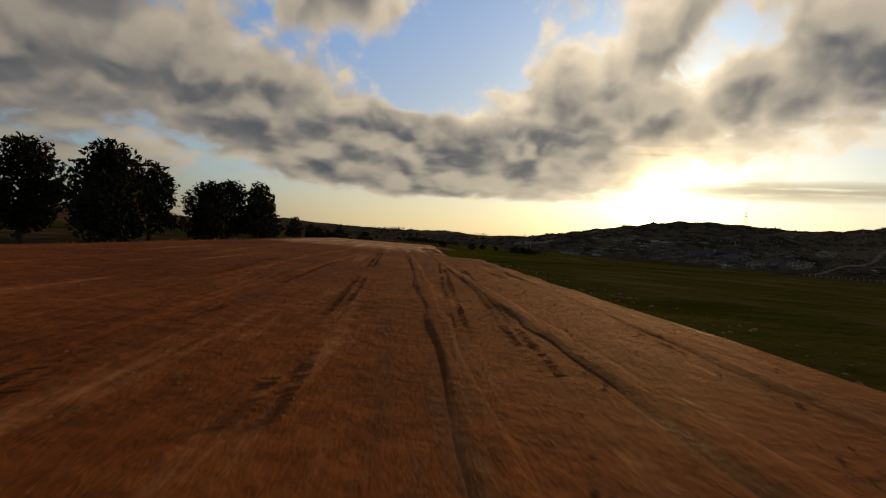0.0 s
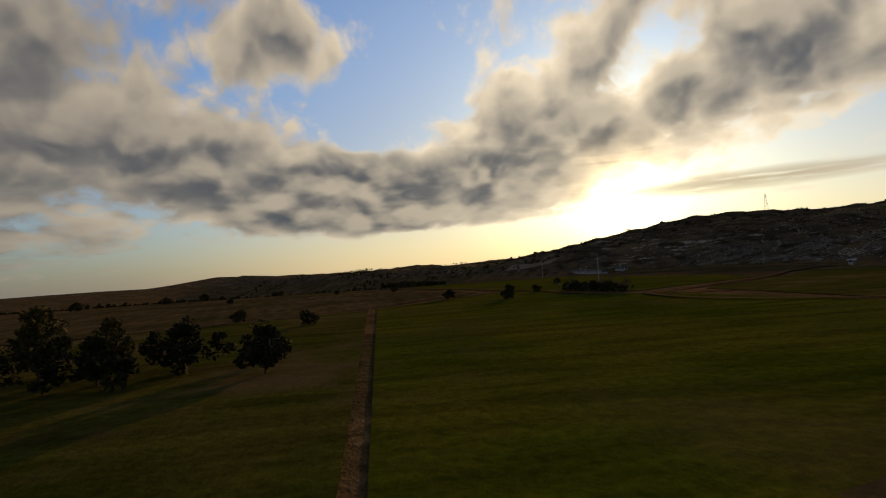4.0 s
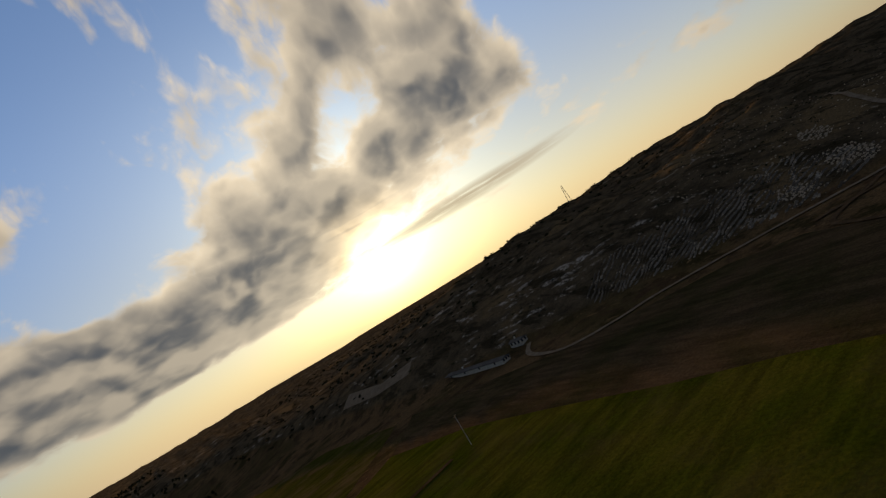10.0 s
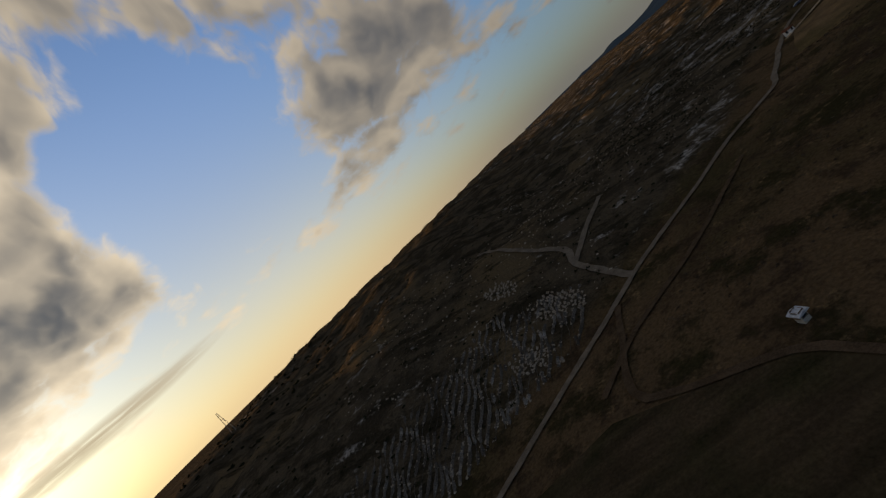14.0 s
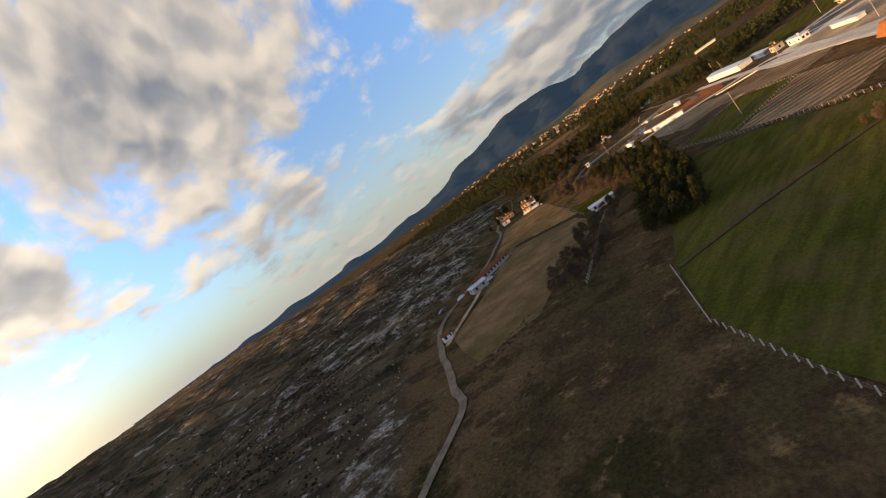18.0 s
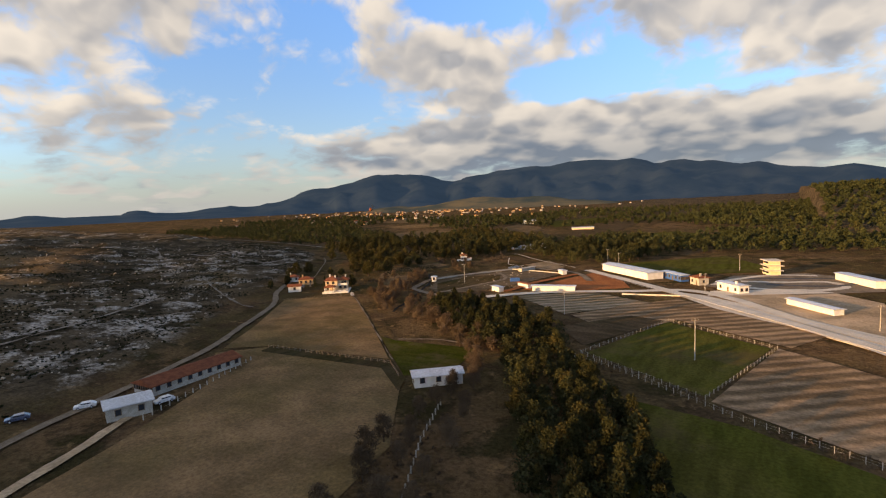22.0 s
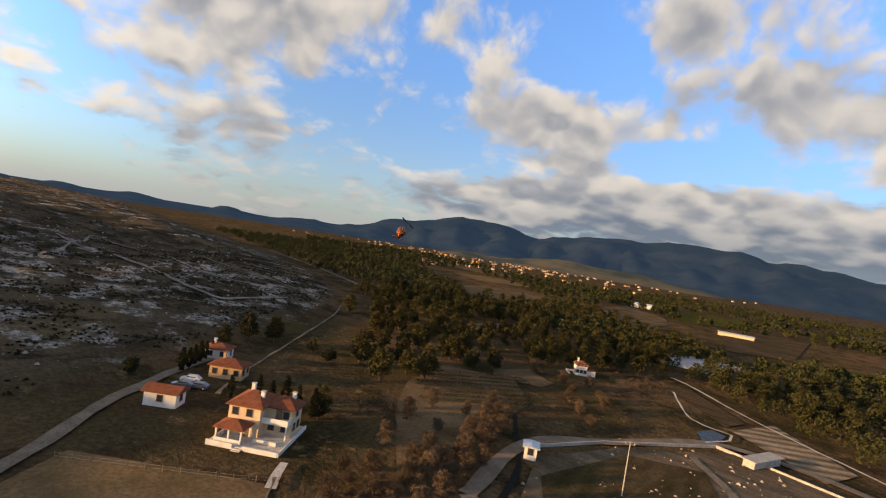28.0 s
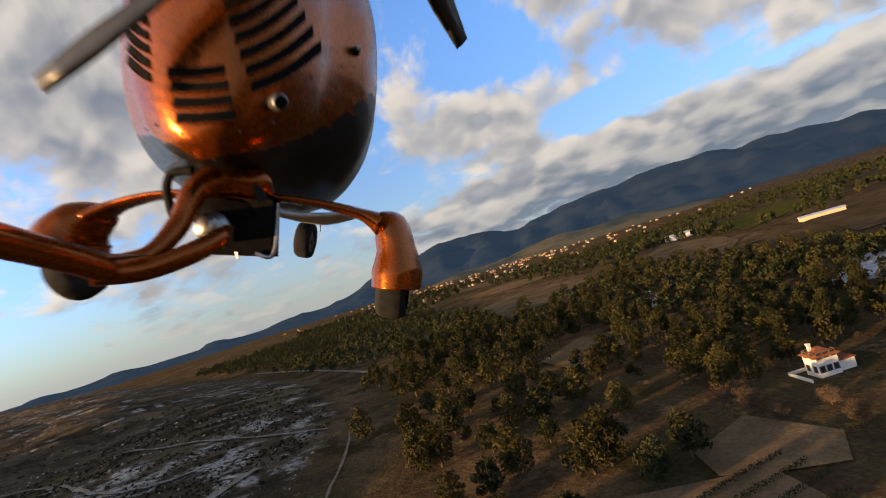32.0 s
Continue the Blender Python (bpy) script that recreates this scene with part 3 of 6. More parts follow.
gx, gy = spaced(-4000, 4500, -150, 760, 5), spaced(-4200, 4500, -330, 660, 5)
GX, GY = np.meshgrid(gx, gy)
GZ = height(GX, GY)
nx, ny = len(gx), len(gy)
idx = np.arange(nx * ny).reshape(ny, nx)
quads = np.stack([idx[:-1, :-1], idx[:-1, 1:], idx[1:, 1:], idx[1:, :-1]], -1).reshape(-1, 4)
link("ground", np.stack([GX, GY, GZ], -1).reshape(-1, 3), quads, GROUND, "dry winter grassland rising to scrub and limestone slopes", kind="structure", category="ground", shade=True)


laid = []


def patch(name, outline, mat, label, lift=0.10, cell=9.0, category="field"):
    """A piece of land cover laid over the ground inside an outline."""
    laid.append(name)
    lift += 0.003 * len(laid)
    bm = bmesh.new()
    bm.faces.new([bm.verts.new((x, y, 0)) for x, y in outline])
    xs, ys = [p[0] for p in outline], [p[1] for p in outline]
    for axis, lo, hi in ((0, min(xs), max(xs)), (1, min(ys), max(ys))):
        v = math.ceil(lo / cell) * cell
        while v < hi:
            no, co = [0, 0, 0], [0, 0, 0]
            no[axis], co[axis] = 1, v
            bmesh.ops.bisect_plane(bm, geom=bm.verts[:] + bm.edges[:] + bm.faces[:], plane_co=co, plane_no=no)
            v += cell
    hz = height([v.co.x for v in bm.verts], [v.co.y for v in bm.verts])
    for v, z in zip(bm.verts, hz):
        v.co.z = z + lift
    bmesh.ops.recalc_face_normals(bm, faces=bm.faces[:])
    if bm.faces and sum(f.normal.z for f in bm.faces) < 0:
        bmesh.ops.reverse_faces(bm, faces=bm.faces[:])
    me = bpy.data.meshes.new(name)
    bm.to_mesh(me)
    bm.free()
    me.materials.append(mat)
    return tagged(new(name, me), label, category, kind="structure")


def along(line, step):
    """Points every step metres along a rounded line."""
    pts = [Vector((*p, 0)) for p in line]
    out = []
    for i in range(len(pts) - 1):
        p0, p1, p2, p3 = pts[max(i - 1, 0)], pts[i], pts[i + 1], pts[min(i + 2, len(pts) - 1)]
        n = max(1, int((p2 - p1).length / step))
        for k in range(n):
            t = k / n
            out.append(0.5 * ((2 * p1) + (p2 - p0) * t + (2 * p0 - 5 * p1 + 4 * p2 - p3) * t * t + (3 * p1 - p0 - 3 * p2 + p3) * t ** 3))
    out.append(pts[-1])
    return out


def ribbon(name, line, width, mat, label, lift=0.2, step=4.0, wobble=0.25, category="road"):
    """A road or path: a strip that follows a line over the ground, with uneven edges."""
    laid.append(name)
    lift += 0.003 * len(laid)
    pts = along(line, step)
    rnd = random.Random(len(line) * 31 + int(width * 10))
    verts, faces = [], []
    for i, p in enumerate(pts):
        t = (pts[min(i + 1, len(pts) - 1)] - pts[max(i - 1, 0)]).normalized()
        s = Vector((t.y, -t.x, 0))
        for k in (-0.5, -0.17, 0.17, 0.5):
            w = width * k + (rnd.uniform(-wobble, wobble) if abs(k) == 0.5 else 0)
            q = p + s * w
            verts.append((q.x, q.y, float(height(q.x, q.y)) + lift))
    for i in range(len(pts) - 1):
        for k in range(3):
            a = i * 4 + k
            faces.append((a, a + 4, a + 5, a + 1))
    me_ob = link(name, verts, faces, mat, label, category=category, kind="structure", shade=True)
    me_ob.data.flip_normals()
    return me_ob


# far mountains: a ridge that stands round the south-east
RIDGE = [(88, 0.0), (97, 0.0), (110, 0.0), (120, 0.1), (126, 0.4), (130, 1.0), (135, 2.2), (140, 3.0), (144, 3.3), (147, 2.9), (150, 2.6), (154, 3.2), (160, 3.6), (167, 3.8), (174, 3.2), (180, 2.5), (186, 1.9), (194, 1.2), (205, 0.7), (220, 0.4)]
ra = np.linspace(88, 220, 180)
rel = np.interp(ra, [p[0] for p in RIDGE], [p[1] for p in RIDGE])
rnd = np.random.RandomState(4)
jag = np.convolve(rnd.normal(0, 1, 190), [0.2, 0.3, 0.3, 0.2], "same")[:180] * 0.34
verts, faces = [], []
steps = 16
for j in range(steps):
    f = j / (steps - 1)
    for i in range(180):
        r = 2350 + 1500 * f
        side = 1.7 * noise.fractal((ra[i] * 0.30, f * 2.6, 3.3), 0.8, 2.1, 6)
        top = (rel[i] + jag[i]) * (f ** 1.35) + side * f * (1 - f) * 2.5 * min(1.0, rel[i] / 2)
        z = -14 + math.tan(radians(max(top, 0))) * r + 46 * f
        verts.append((400 + r * math.sin(radians(ra[i])), 30 + r * math.cos(radians(ra[i])), z))
for j in range(steps - 1):
    for i in range(179):
        a = j * 180 + i
        faces.append((a, a + 1, a + 181, a + 180))
link("mountains", verts, faces, MOUNTAIN, "distant wooded mountain range under low cloud, blue haze painted in", kind="structure", category="mountain", shade=True)

# foothills before the mountains, golden sunlight and haze put into their material
verts, faces = [], []
for j in range(9):
    f = j / 8
    for i in range(100):
        a = radians(134 + 40 * i / 99)
        r = 1900 + 420 * f
        u = i / 99
        top = 46 * math.sin(math.pi * u) ** 1.3 + 16 * noise.fractal((u * 7, f, 1.3), 0.9, 2.0, 5)
        verts.append((400 + r * math.sin(a), 30 + r * math.cos(a), -8 + max(top, 0) * math.sin(math.pi * 0.5 * f) * min(1, 6 * u, 6 * (1 - u))))
for j in range(8):
    for i in range(99):
        a = j * 100 + i
        faces.append((a, a + 1, a + 101, a + 100))
link("foothills", verts, faces, FOOTHILL, "low foothills before the mountains, golden sunlight painted in", kind="structure", category="hill", shade=True)

# ---- fields, roads, water ----
patch("wheat_field", [(9, 106), (30, 118), (70, 150), (62, 205), (53, 216), (47, 250), (38, 264), (10, 236), (-2, 224), (-3, 112)], GREEN, "dark green young wheat field with drill rows")
patch("wheat_field", [(13, -220), (160, -200), (190, 60), (150, 186), (70, 146), (32, 116), (12, 103)], GREEN2, "dark green meadow along the airstrip")
patch("bare_patch", [(7, 46), (12, 50), (12.3, 70), (15, 77), (14, 80.5), (9, 79), (6.4, 70)], DAMPSOIL, "bare reddish earth in the meadow", lift=0.16)
patch("wheat_field", [(-22, -200), (-150, -200), (-150, 90), (-24, 106)], BROWN, "rough dark ground west of the airstrip")
patch("wheat_field", [(62, 222), (112, 246), (121, 276), (118, 300), (113, 322), (108, 359), (101, 402), (88, 440), (60, 420), (8, 366), (33, 302), (42, 268), (50, 244)], GREEN, "green winter wheat field below the hill")
patch("rough_ground", [(112, 246), (142, 265), (181, 288), (196, 322), (190, 345), (150, 392), (140, 430), (120, 480), (88, 440), (101, 402), (108, 359), (113, 322), (118, 300), (121, 276)], ROUGH, "dark rough ground with rust-brown weeds")
patch("chalk_waste", [(143, 624), (147, 565), (162, 540), (150, 528), (138, 560), (130, 612)], GRAVEL, "pale heap of chalk waste under the hill")
patch("wheat_field", [(70, 148), (150, 190), (185, 250), (150, 262), (118, 240), (74, 214)], GREEN2, "rough green meadow beside the dirt road")
patch("wheat_field", [(6, 372), (58, 426), (112, 486), (95, 560), (30, 640), (-40, 560), (-30, 470)], GREEN2, "pale green far field by the tree line")
patch("fallow_field", [(-6, 226), (32, 270), (26, 300), (0, 366), (-60, 440), (-140, 410), (-150, 240), (-60, 200)], BROWN, "brown fallow field with dry weeds")
patch("wheat_field", [(-4, 112), (-4, 222), (-60, 196), (-110, 150), (-100, 110), (-20, 108)], GREEN2, "dark green grass beyond the runway end")
patch("pasture", [(419, 90), (409, 79), (363, 75), (354, 82), (334, 112), (329, 138), (323, 158), (318, 172), (330, 192), (347, 184), (368, 171), (381, 136), (395, 108)], PALE, "large pale brown grazed pasture")
patch("pasture", [(468, 22), (452, 8), (444, 2), (411, 30), (366, 72), (408, 77), (421, 86), (437, 62)], PALE, "pale brown dry pasture beside the villa")
patch("grass_plot", [(384, 54), (376, 56), (348, 53), (345, 73), (354, 81), (364, 72)], GREEN2, "green plot behind the white shed")
patch("green_verge", [(408, 78), (364, 73), (352, 83), (349, 90), (363, 79), (407, 83)], ROUGH, "strip of green weeds between two pastures", lift=0.16)
ribbon("stone_path", [(376, 55), (362, 50), (348, 52)], 1.0, GRAVEL, "pale earth path behind the plot", lift=0.3)
patch("grass_plot", [(319.2, 44.1), (305.3, 0.6), (276.5, 20.8), (288.2, 63.6)], LAWN, "fenced bright green lawn field")
patch("grass_field", [(302, 72), (281, 76), (246, 94), (226, 101), (200, 118), (190, 165), (215, 222), (235, 210), (256, 193), (273, 168), (290, 130), (296, 100)], LAWN, "long green pasture along the fence")
patch("grass_field", [(200, 118), (150, 160), (150, 200), (185, 246), (214, 223), (190, 166)], GREEN2, "rough green grass with bare spots")
patch("ploughed_field", [(275, 20), (264, 28), (236, 52), (248, 88), (283, 68), (287, 66)], PLOUGH, "ploughed strips of bare pale soil")
patch("ploughed_field", [(338, 2), (308, -40), (262, 0), (272, 18), (303, -3), (316, 22)], PLOUGH, "bare plot with furrows beside the concrete road")
patch("tilled_plot", [(322, 38), (306, 0), (318, -4), (336, 20)], TILLED, "dark tilled plot next to the pines", lift=0.14)
patch("vineyard", [(372, -24), (340, 2), (316, -28), (345, -44)], VINES, "striped vineyard rows in winter")
patch("red_earth_yard", [(375, -38), (358, -100), (340, -82), (330, -58), (350, -44)], REDSOIL, "levelled yard of bare red earth")
patch("vineyard", [(485, -84), (465, -95), (448, -77), (436, -16), (462, -40), (476, -58)], SOIL, "small vineyard with brown rows behind the villa")
patch("bare_patch", [(476, -99), (471, -113), (457, -106), (456, -97), (463, -94), (471, -92)], SOIL, "bare tan earth beside the vineyard", lift=0.14)
patch("lawn_pitch", [(352, -140), (322, -100), (270, -128), (300, -190)], LAWN, "wide green sports field behind the white hall")
patch("concrete_yard", [(360, -97), (322, -59), (300, -50), (282, -34), (260, -12), (236, 8), (228, 28), (248, 16), (262, 1), (280, -13), (294, -26), (309, -46.6)], CONCRETE, "broad pale concrete deck of the raised roadway", lift=0.20)
patch("concrete_yard", [(298, -49), (255, -71), (264, -77), (298, -61)], CONCRETE, "pale concrete branch road beside the kart circuit", lift=0.18)
patch("sandy_yard", [(300, -50), (255, -71), (232, -40), (206, 16), (222, 34), (236, 8), (260, -12), (282, -34)], SANDY, "sandy yard of pale levelled earth", lift=0.12)
patch("gravel_lot", [(428, -47), (421, -70), (403, -97), (373, -92), (381, -56), (394, -24), (410, -19), (420, -28)], LOT, "fenced grassy lot with scattered stones", lift=0.12)
patch("lot_green", [(423, -40), (410, -20), (403, -37), (397, -60), (404, -76), (418, -68)], BROWN, "mossy green ground inside the ring road", lift=0.2)
ribbon("gravel_path", [(408, -17), (404.7, -26.5), (401.7, -37), (394.8, -61), (397, -68), (408.6, -83)], 2.0, GRAVEL, "pale gravel path across the lot", lift=0.3)
ribbon("dirt_ramp", [(380, -30), (378.7, -34), (374.4, -61), (365, -89)], 3.6, REDSOIL, "orange earth ramp beside the red yard", lift=0.4)
patch("kart_track_ground", [(302, -72), (268, -62), (238, -80), (240, -112), (262, -124), (292, -106)], GRAVEL, "grey asphalt infield of a kart circuit", lift=0.13)
for k, line in enumerate([[(296, -80), (280, -72), (262, -74), (250, -86), (256, -98), (272, -92), (288, -90)], [(286, -98), (268, -104), (250, -108), (246, -96), (258, -86), (278, -84)], [(298, -76), (292, -92), (276, -112), (258, -116)]]):
    ribbon("kart_track", line, 3.4, ASPHALT if k == 1 else CONCRETE, "winding kart track bend", lift=0.24, step=3, category="track")
ribbon("pond_rim", [(432, -147), (418, -117), (406.5, -113.5), (405.8, -107), (409.6, -98)], 0.7, CONCRETE, "pale stone rim of a pond", lift=0.4)
patch("vineyard", [(408, -119), (401, -143), (380, -115), (385, -99)], VINES, "striped vegetable rows beside the boundary wall")
patch("tilled_plot", [(436, -153), (431.5, -163), (407, -133), (410, -121)], TILLED, "black tilled strip behind the pond", lift=0.12)
patch("pond", [(413.5, -106), (411.5, -113), (407.5, -111), (407.5, -104), (410.5, -99)], WATER, "small blue pond with a stone rim", lift=0.16, category="pond")
CLEARINGS = [
    ([(708, -355), (706, -424), (614, -440), (600, -330), (629, -272)], SOIL, "tan stubble field among the woods"),
    ([(597, -463), (611, -564), (540, -480), (517, -419), (513, -348), (560, -380)], SOIL, "brown field before a far white warehouse"),
    ([(582, -650), (512, -738), (480, -585), (521, -482), (550, -540)], LAWN, "pale green field far out on the plain"),
    ([(478, -431), (431, -594), (419, -349), (452, -320)], TILLED, "dark tilled field beyond the greenhouses"),
    ([(540, -165), (538, -194), (512, -176), (522, -152)], PALE, "small dry clearing in the wood"),
    ([(640, -255), (606, -300), (560, -286), (590, -248)], BROWN, "rough brown clearing between pines"),
    ([(760, -470), (850, -520), (820, -600), (720, -540)], PALE, "pale field on the wooded plain"),
    ([(430, -262), (470, -300), (440, -318), (404, -290)], BROWN, "dark weedy plot beyond the greenhouses"),
    ([(360, -300), (410, -350), (360, -400), (300, -340)], LAWN, "green meadow in the dark wood"),
    ([(900, -640), (1060, -700), (980, -800), (840, -720)], SOIL, "far tan field before the village"),
    ([(470, -660), (440, -800), (330, -760), (390, -640)], BROWN, "far brown field at the foot of the plateau")]
for outline, mt, words in CLEARINGS:
    patch("far_field", outline, mt, words, lift=0.3, cell=24)

ROAD_FOOT = [(511, -21), (505, -11), (494, 3), (484, 14), (462, 34), (440, 66), (425, 88), (412, 118), (396, 154), (363, 182), (350, 190), (330, 204), (316, 213), (302, 240), (284, 262), (262, 292), (240, 314), (212, 342), (182, 369), (167, 377), (151, 393), (156, 421), (171, 438)]
ribbon("gravel_road", ROAD_FOOT, 2.6, GRAVEL, "pale gravel road along the foot of the slope")
ribbon("gravel_road", [(392, 128), (384, 142), (376, 158), (366, 176)], 2.4, SANDY, "straight pale drive to the farm sheds")
ribbon("dirt_road", [(6, 369), (31, 307), (38, 276), (46, 252), (47, 234), (50, 222), (58, 213), (72, 218), (115, 243), (142, 265), (168, 280), (181, 288), (190, 305), (200, 315), (228, 311), (244, 308)], 2.0, DIRT, "winding brown dirt road between the fields")
ribbon("dirt_road", [(58, 213), (55, 200), (60, 180), (90, 150)], 1.6, DIRT, "dirt track joining the field road")
ribbon("dirt_road", [(40, 268), (17, 240), (2, 227), (-40, 205)], 1.1, DIRT, "faint track along a field edge")
ribbon("dirt_road", [(229, 110), (243, 128), (259, 148), (272, 168)], 1.6, DIRT, "worn reddish footpath across the meadow")
ribbon("dirt_road", [(276, 248), (244, 280), (224, 307), (206, 322)], 2.0, DIRT, "earth track beside the quarry road")
ribbon("dirt_road", [(257, 299), (285, 311), (304, 312), (334, 332), (370, 352)], 3.0, GRAVEL, "quarry track climbing the slope")
ribbon("dirt_road", [(286, 311), (310, 300), (336, 286)], 2.4, GRAVEL, "pale straight track up the slope")
ribbon("dirt_road", [(8, 116), (2, 115), (-6, 114.6)], 1.3, GRAVEL, "pale earth mound below the runway end", lift=0.16)
ribbon("field_ditch", [(62, 152), (30, 127), (12, 118)], 1.8, ROUGH, "dark weedy ditch beyond the runway end", lift=0.16, category="ditch")
ribbon("field_ditch", [(9, 372), (36, 370), (60, 380), (85, 383)], 1.8, ROUGH, "dark weedy ditch between two wheat fields", lift=0.16, category="ditch")
ribbon("stone_wall", [(445, 1), (414, 28), (364, 73)], 0.35, GRAVEL, "low pale stone boundary wall", lift=0.5, category="wall")
ribbon("stone_wall", [(482, -7), (491.8, -16.1), (512.7, -39.9), (560, -94), (584, -116)], 0.7, GRAVEL, "low pale wall beside the orchard", lift=0.5, category="wall")
ribbon("stone_path", [(449, -3), (443, 3)], 1.6, CONCRETE, "concrete garden path")
ribbon("concrete_road", [(382, -16), (362, -34), (330, -48), (300, -56), (262, -8), (226, 26)], 5.0, CONCRETE, "pale concrete access road", lift=0.24)
ribbon("concrete_road", [(364, -106), (309, -50), (258, 6), (236, 40)], 5.0, CONCRETE, "pale concrete road past the hall", lift=0.26)
ribbon("gravel_road", [(426, -22), (433, -52), (423, -72), (405, -101), (370, -96), (352, -70)], 3.2, GRAVEL, "light gravel ring road round the lot", lift=0.24)
ribbon("gravel_road", [(426, -22), (404, -12), (384, -16)], 3.2, GRAVEL, "light gravel ring road beside the stream", lift=0.25)
ribbon("stream", [(402, 24), (405, 18), (411, 0), (422, -26), (428, -40), (446, -66)], 1.1, CREEK, "narrow dark stream between bushes", lift=0.12, category="stream")
ribbon("boundary_wall", [(440, -170), (433, -166), (405, -137), (372, -110)], 0.8, CONCRETE, "long low white boundary wall", lift=0.8, category="wall")
for line, wide in (([(535, 19), (514, 29), (489, 37), (474, 40), (467, 40)], 0.9), ([(650, -10), (620, -28), (585, -35), (571, -42), (566, -46), (571, -60), (581, -83)], 2.1), ([(669, -27), (672, -42), (664, -54), (608, -57), (599, -76)], 1.3),
                   ([(665, -76), (626, -93), (607, -102), (592, -114)], 1.5), ([(669, -27), (650, -18), (633, -10), (600, 4)], 1.3), ([(909, -262), (840, -246), (757, -224), (656, -190)], 2.6), ([(500, 60), (470, 110), (450, 160), (430, 230)], 0.9)):
    ribbon("quarry_track", line, wide, CHALK, "pale chalk track cut into the quarry slope", lift=0.3, step=3, wobble=0.5)

# ---- runway: a raised strip of red earth ----
def embankment(name, x0, x1, y0, y1, z, mat, label, drop=3.2, flare=0.0):
    rnd = random.Random(int(y1))
    cols, rows = 18, max(2, int((y1 - y0) / 3))
    verts, faces = [], []
    for j in range(rows + 1):
        y = y0 + (y1 - y0) * j / rows
        for i in range(cols + 1):
            u = i / cols
            right = x1 + flare * float(smooth(74, 88, y))
            x, zz = x0 + (right - x0) * u + rnd.uniform(-0.2, 0.2), z + rnd.uniform(-0.03, 0.03)
            if flare and j < 2:
                zz -= (0.13, 0.055)[j] + rnd.uniform(-0.035, 0.035)
            if i in (0, cols):
                x += (-3.6 if i == 0 else 3.6) + rnd.uniform(-0.5, 0.5)
                zz = z - drop
            verts.append((x, y + (rnd.uniform(-0.5, 0.5) if 0 < j else 0) + (rnd.uniform(-1.2, 1.2) if flare and j < 3 else 0), zz))
    for i in range(cols + 1):
        verts.append((verts[rows * (cols + 1) + i][0], y1 + 3.5, z - drop))
    for j in range(rows + 1):
        for i in range(cols):
            a = j * (cols + 1) + i
            faces.append((a, a + 1, a + cols + 2, a + cols + 1))
    return link(name, verts, faces, mat, label, kind="structure", category="runway", shade=False)


embankment("runway", -17, 8.2, -140, 46, 0.0, RUNWAY, "rutted red earth airstrip")
embankment("runway_end", -15.6, 3.0, 41.8, 102, 0.05, RUNWAY, "pale gravelled end of the airstrip above the fields", flare=3.4)
for k in range(8):
    x = -14.6 + k * 2.9 + 0.5 * math.sin(k * 2.7)
    rr = random.Random(k)
    a0 = -130 + 40 * rr.random()
    pts = along([(x, a0), (x + rr.uniform(-1, 1), -20), (x + rr.uniform(-0.6, 0.6), 30), (x, 43.5)], 1.2)
    vs, fs = [], []
    for i, p in enumerate(pts):
        w = 0.06 + 0.06 * rr.random()
        for u, zz in ((-3.6 * w, -0.02), (-1.6 * w, 0.036), (-0.5 * w, 0.031), (0.5 * w, 0.031), (1.6 * w, 0.036), (3.6 * w, -0.02)):
            vs.append((p.x + u, p.y + rr.uniform(-0.1, 0.1), zz + rr.uniform(-0.005, 0.005)))
        if i:
            fs += [(6 * i - 6 + q, 6 * i - 5 + q, 6 * i + 1 + q, 6 * i + q) for q in range(5)]
    link("wheel_track", vs, fs, RUNWAY, "old wheel rut pressed in the earth", kind="structure", category="track", shade=True)


def rubble(name, boxes, count, size, mat, label, seed):
    """Loose stones lying on the ground: octahedral lumps, each turned and sized."""
    r = np.random.RandomState(seed)
    base = np.array([(1, 0, 0), (0, 1, 0), (-1, 0, 0), (0, -1, 0), (0, 0, 0.8), (0, 0, -0.4)])
    tri = np.array([(0, 1, 4), (1, 2, 4), (2, 3, 4), (3, 0, 4), (1, 0, 5), (2, 1, 5), (3, 2, 5), (0, 3, 5)])
    vs, fs = [], []
    for k in range(count):
        x0, x1, y0, y1, z0 = boxes[k % len(boxes)]
        s = size * (0.35 + r.rand() ** 3 * 1.6)
        a = r.rand() * 6.28
        v = base * (s * (0.7 + 0.6 * r.rand(3))) * (0.8 + 0.4 * r.rand(6, 1))
        v = np.stack([v[:, 0] * math.cos(a) - v[:, 1] * math.sin(a), v[:, 0] * math.sin(a) + v[:, 1] * math.cos(a), v[:, 2]], -1)
        x, y = x0 + (x1 - x0) * r.rand(), y0 + (y1 - y0) * r.rand()
        while name == "slope_rocks" and float(rise(x, y)) < 8:
            x, y = x0 + (x1 - x0) * r.rand(), y0 + (y1 - y0) * r.rand()
        z = float(height(x, y)) + 0.1 if z0 is None else z0
        fs.append(tri + 6 * k)
        vs.append(v + (x, y, z + 0.1 * s))
    return link(name, np.concatenate(vs), np.concatenate(fs), mat, label, kind="stuff", category="stones")


rubble("edge_stones", [(2.2, 4.6, 46, 78, -0.15), (5.0, 8.4, 82, 100, -0.2), (-17.6, -14.6, 46, 100, -0.15), (-15, 6, 98.5, 104, -0.2)], 5200, 0.055, CLOD, "broken limestone along the airstrip edge", 1)
rubble("loose_gravel", [(-16, 8, -20, 50, 0.0), (-15, 3.4, 44, 100, 0.02), (-7, 7, -4, 26, 0.0)], 9000, 0.017, CLOD, "loose gravel scattered on the airstrip", 2)
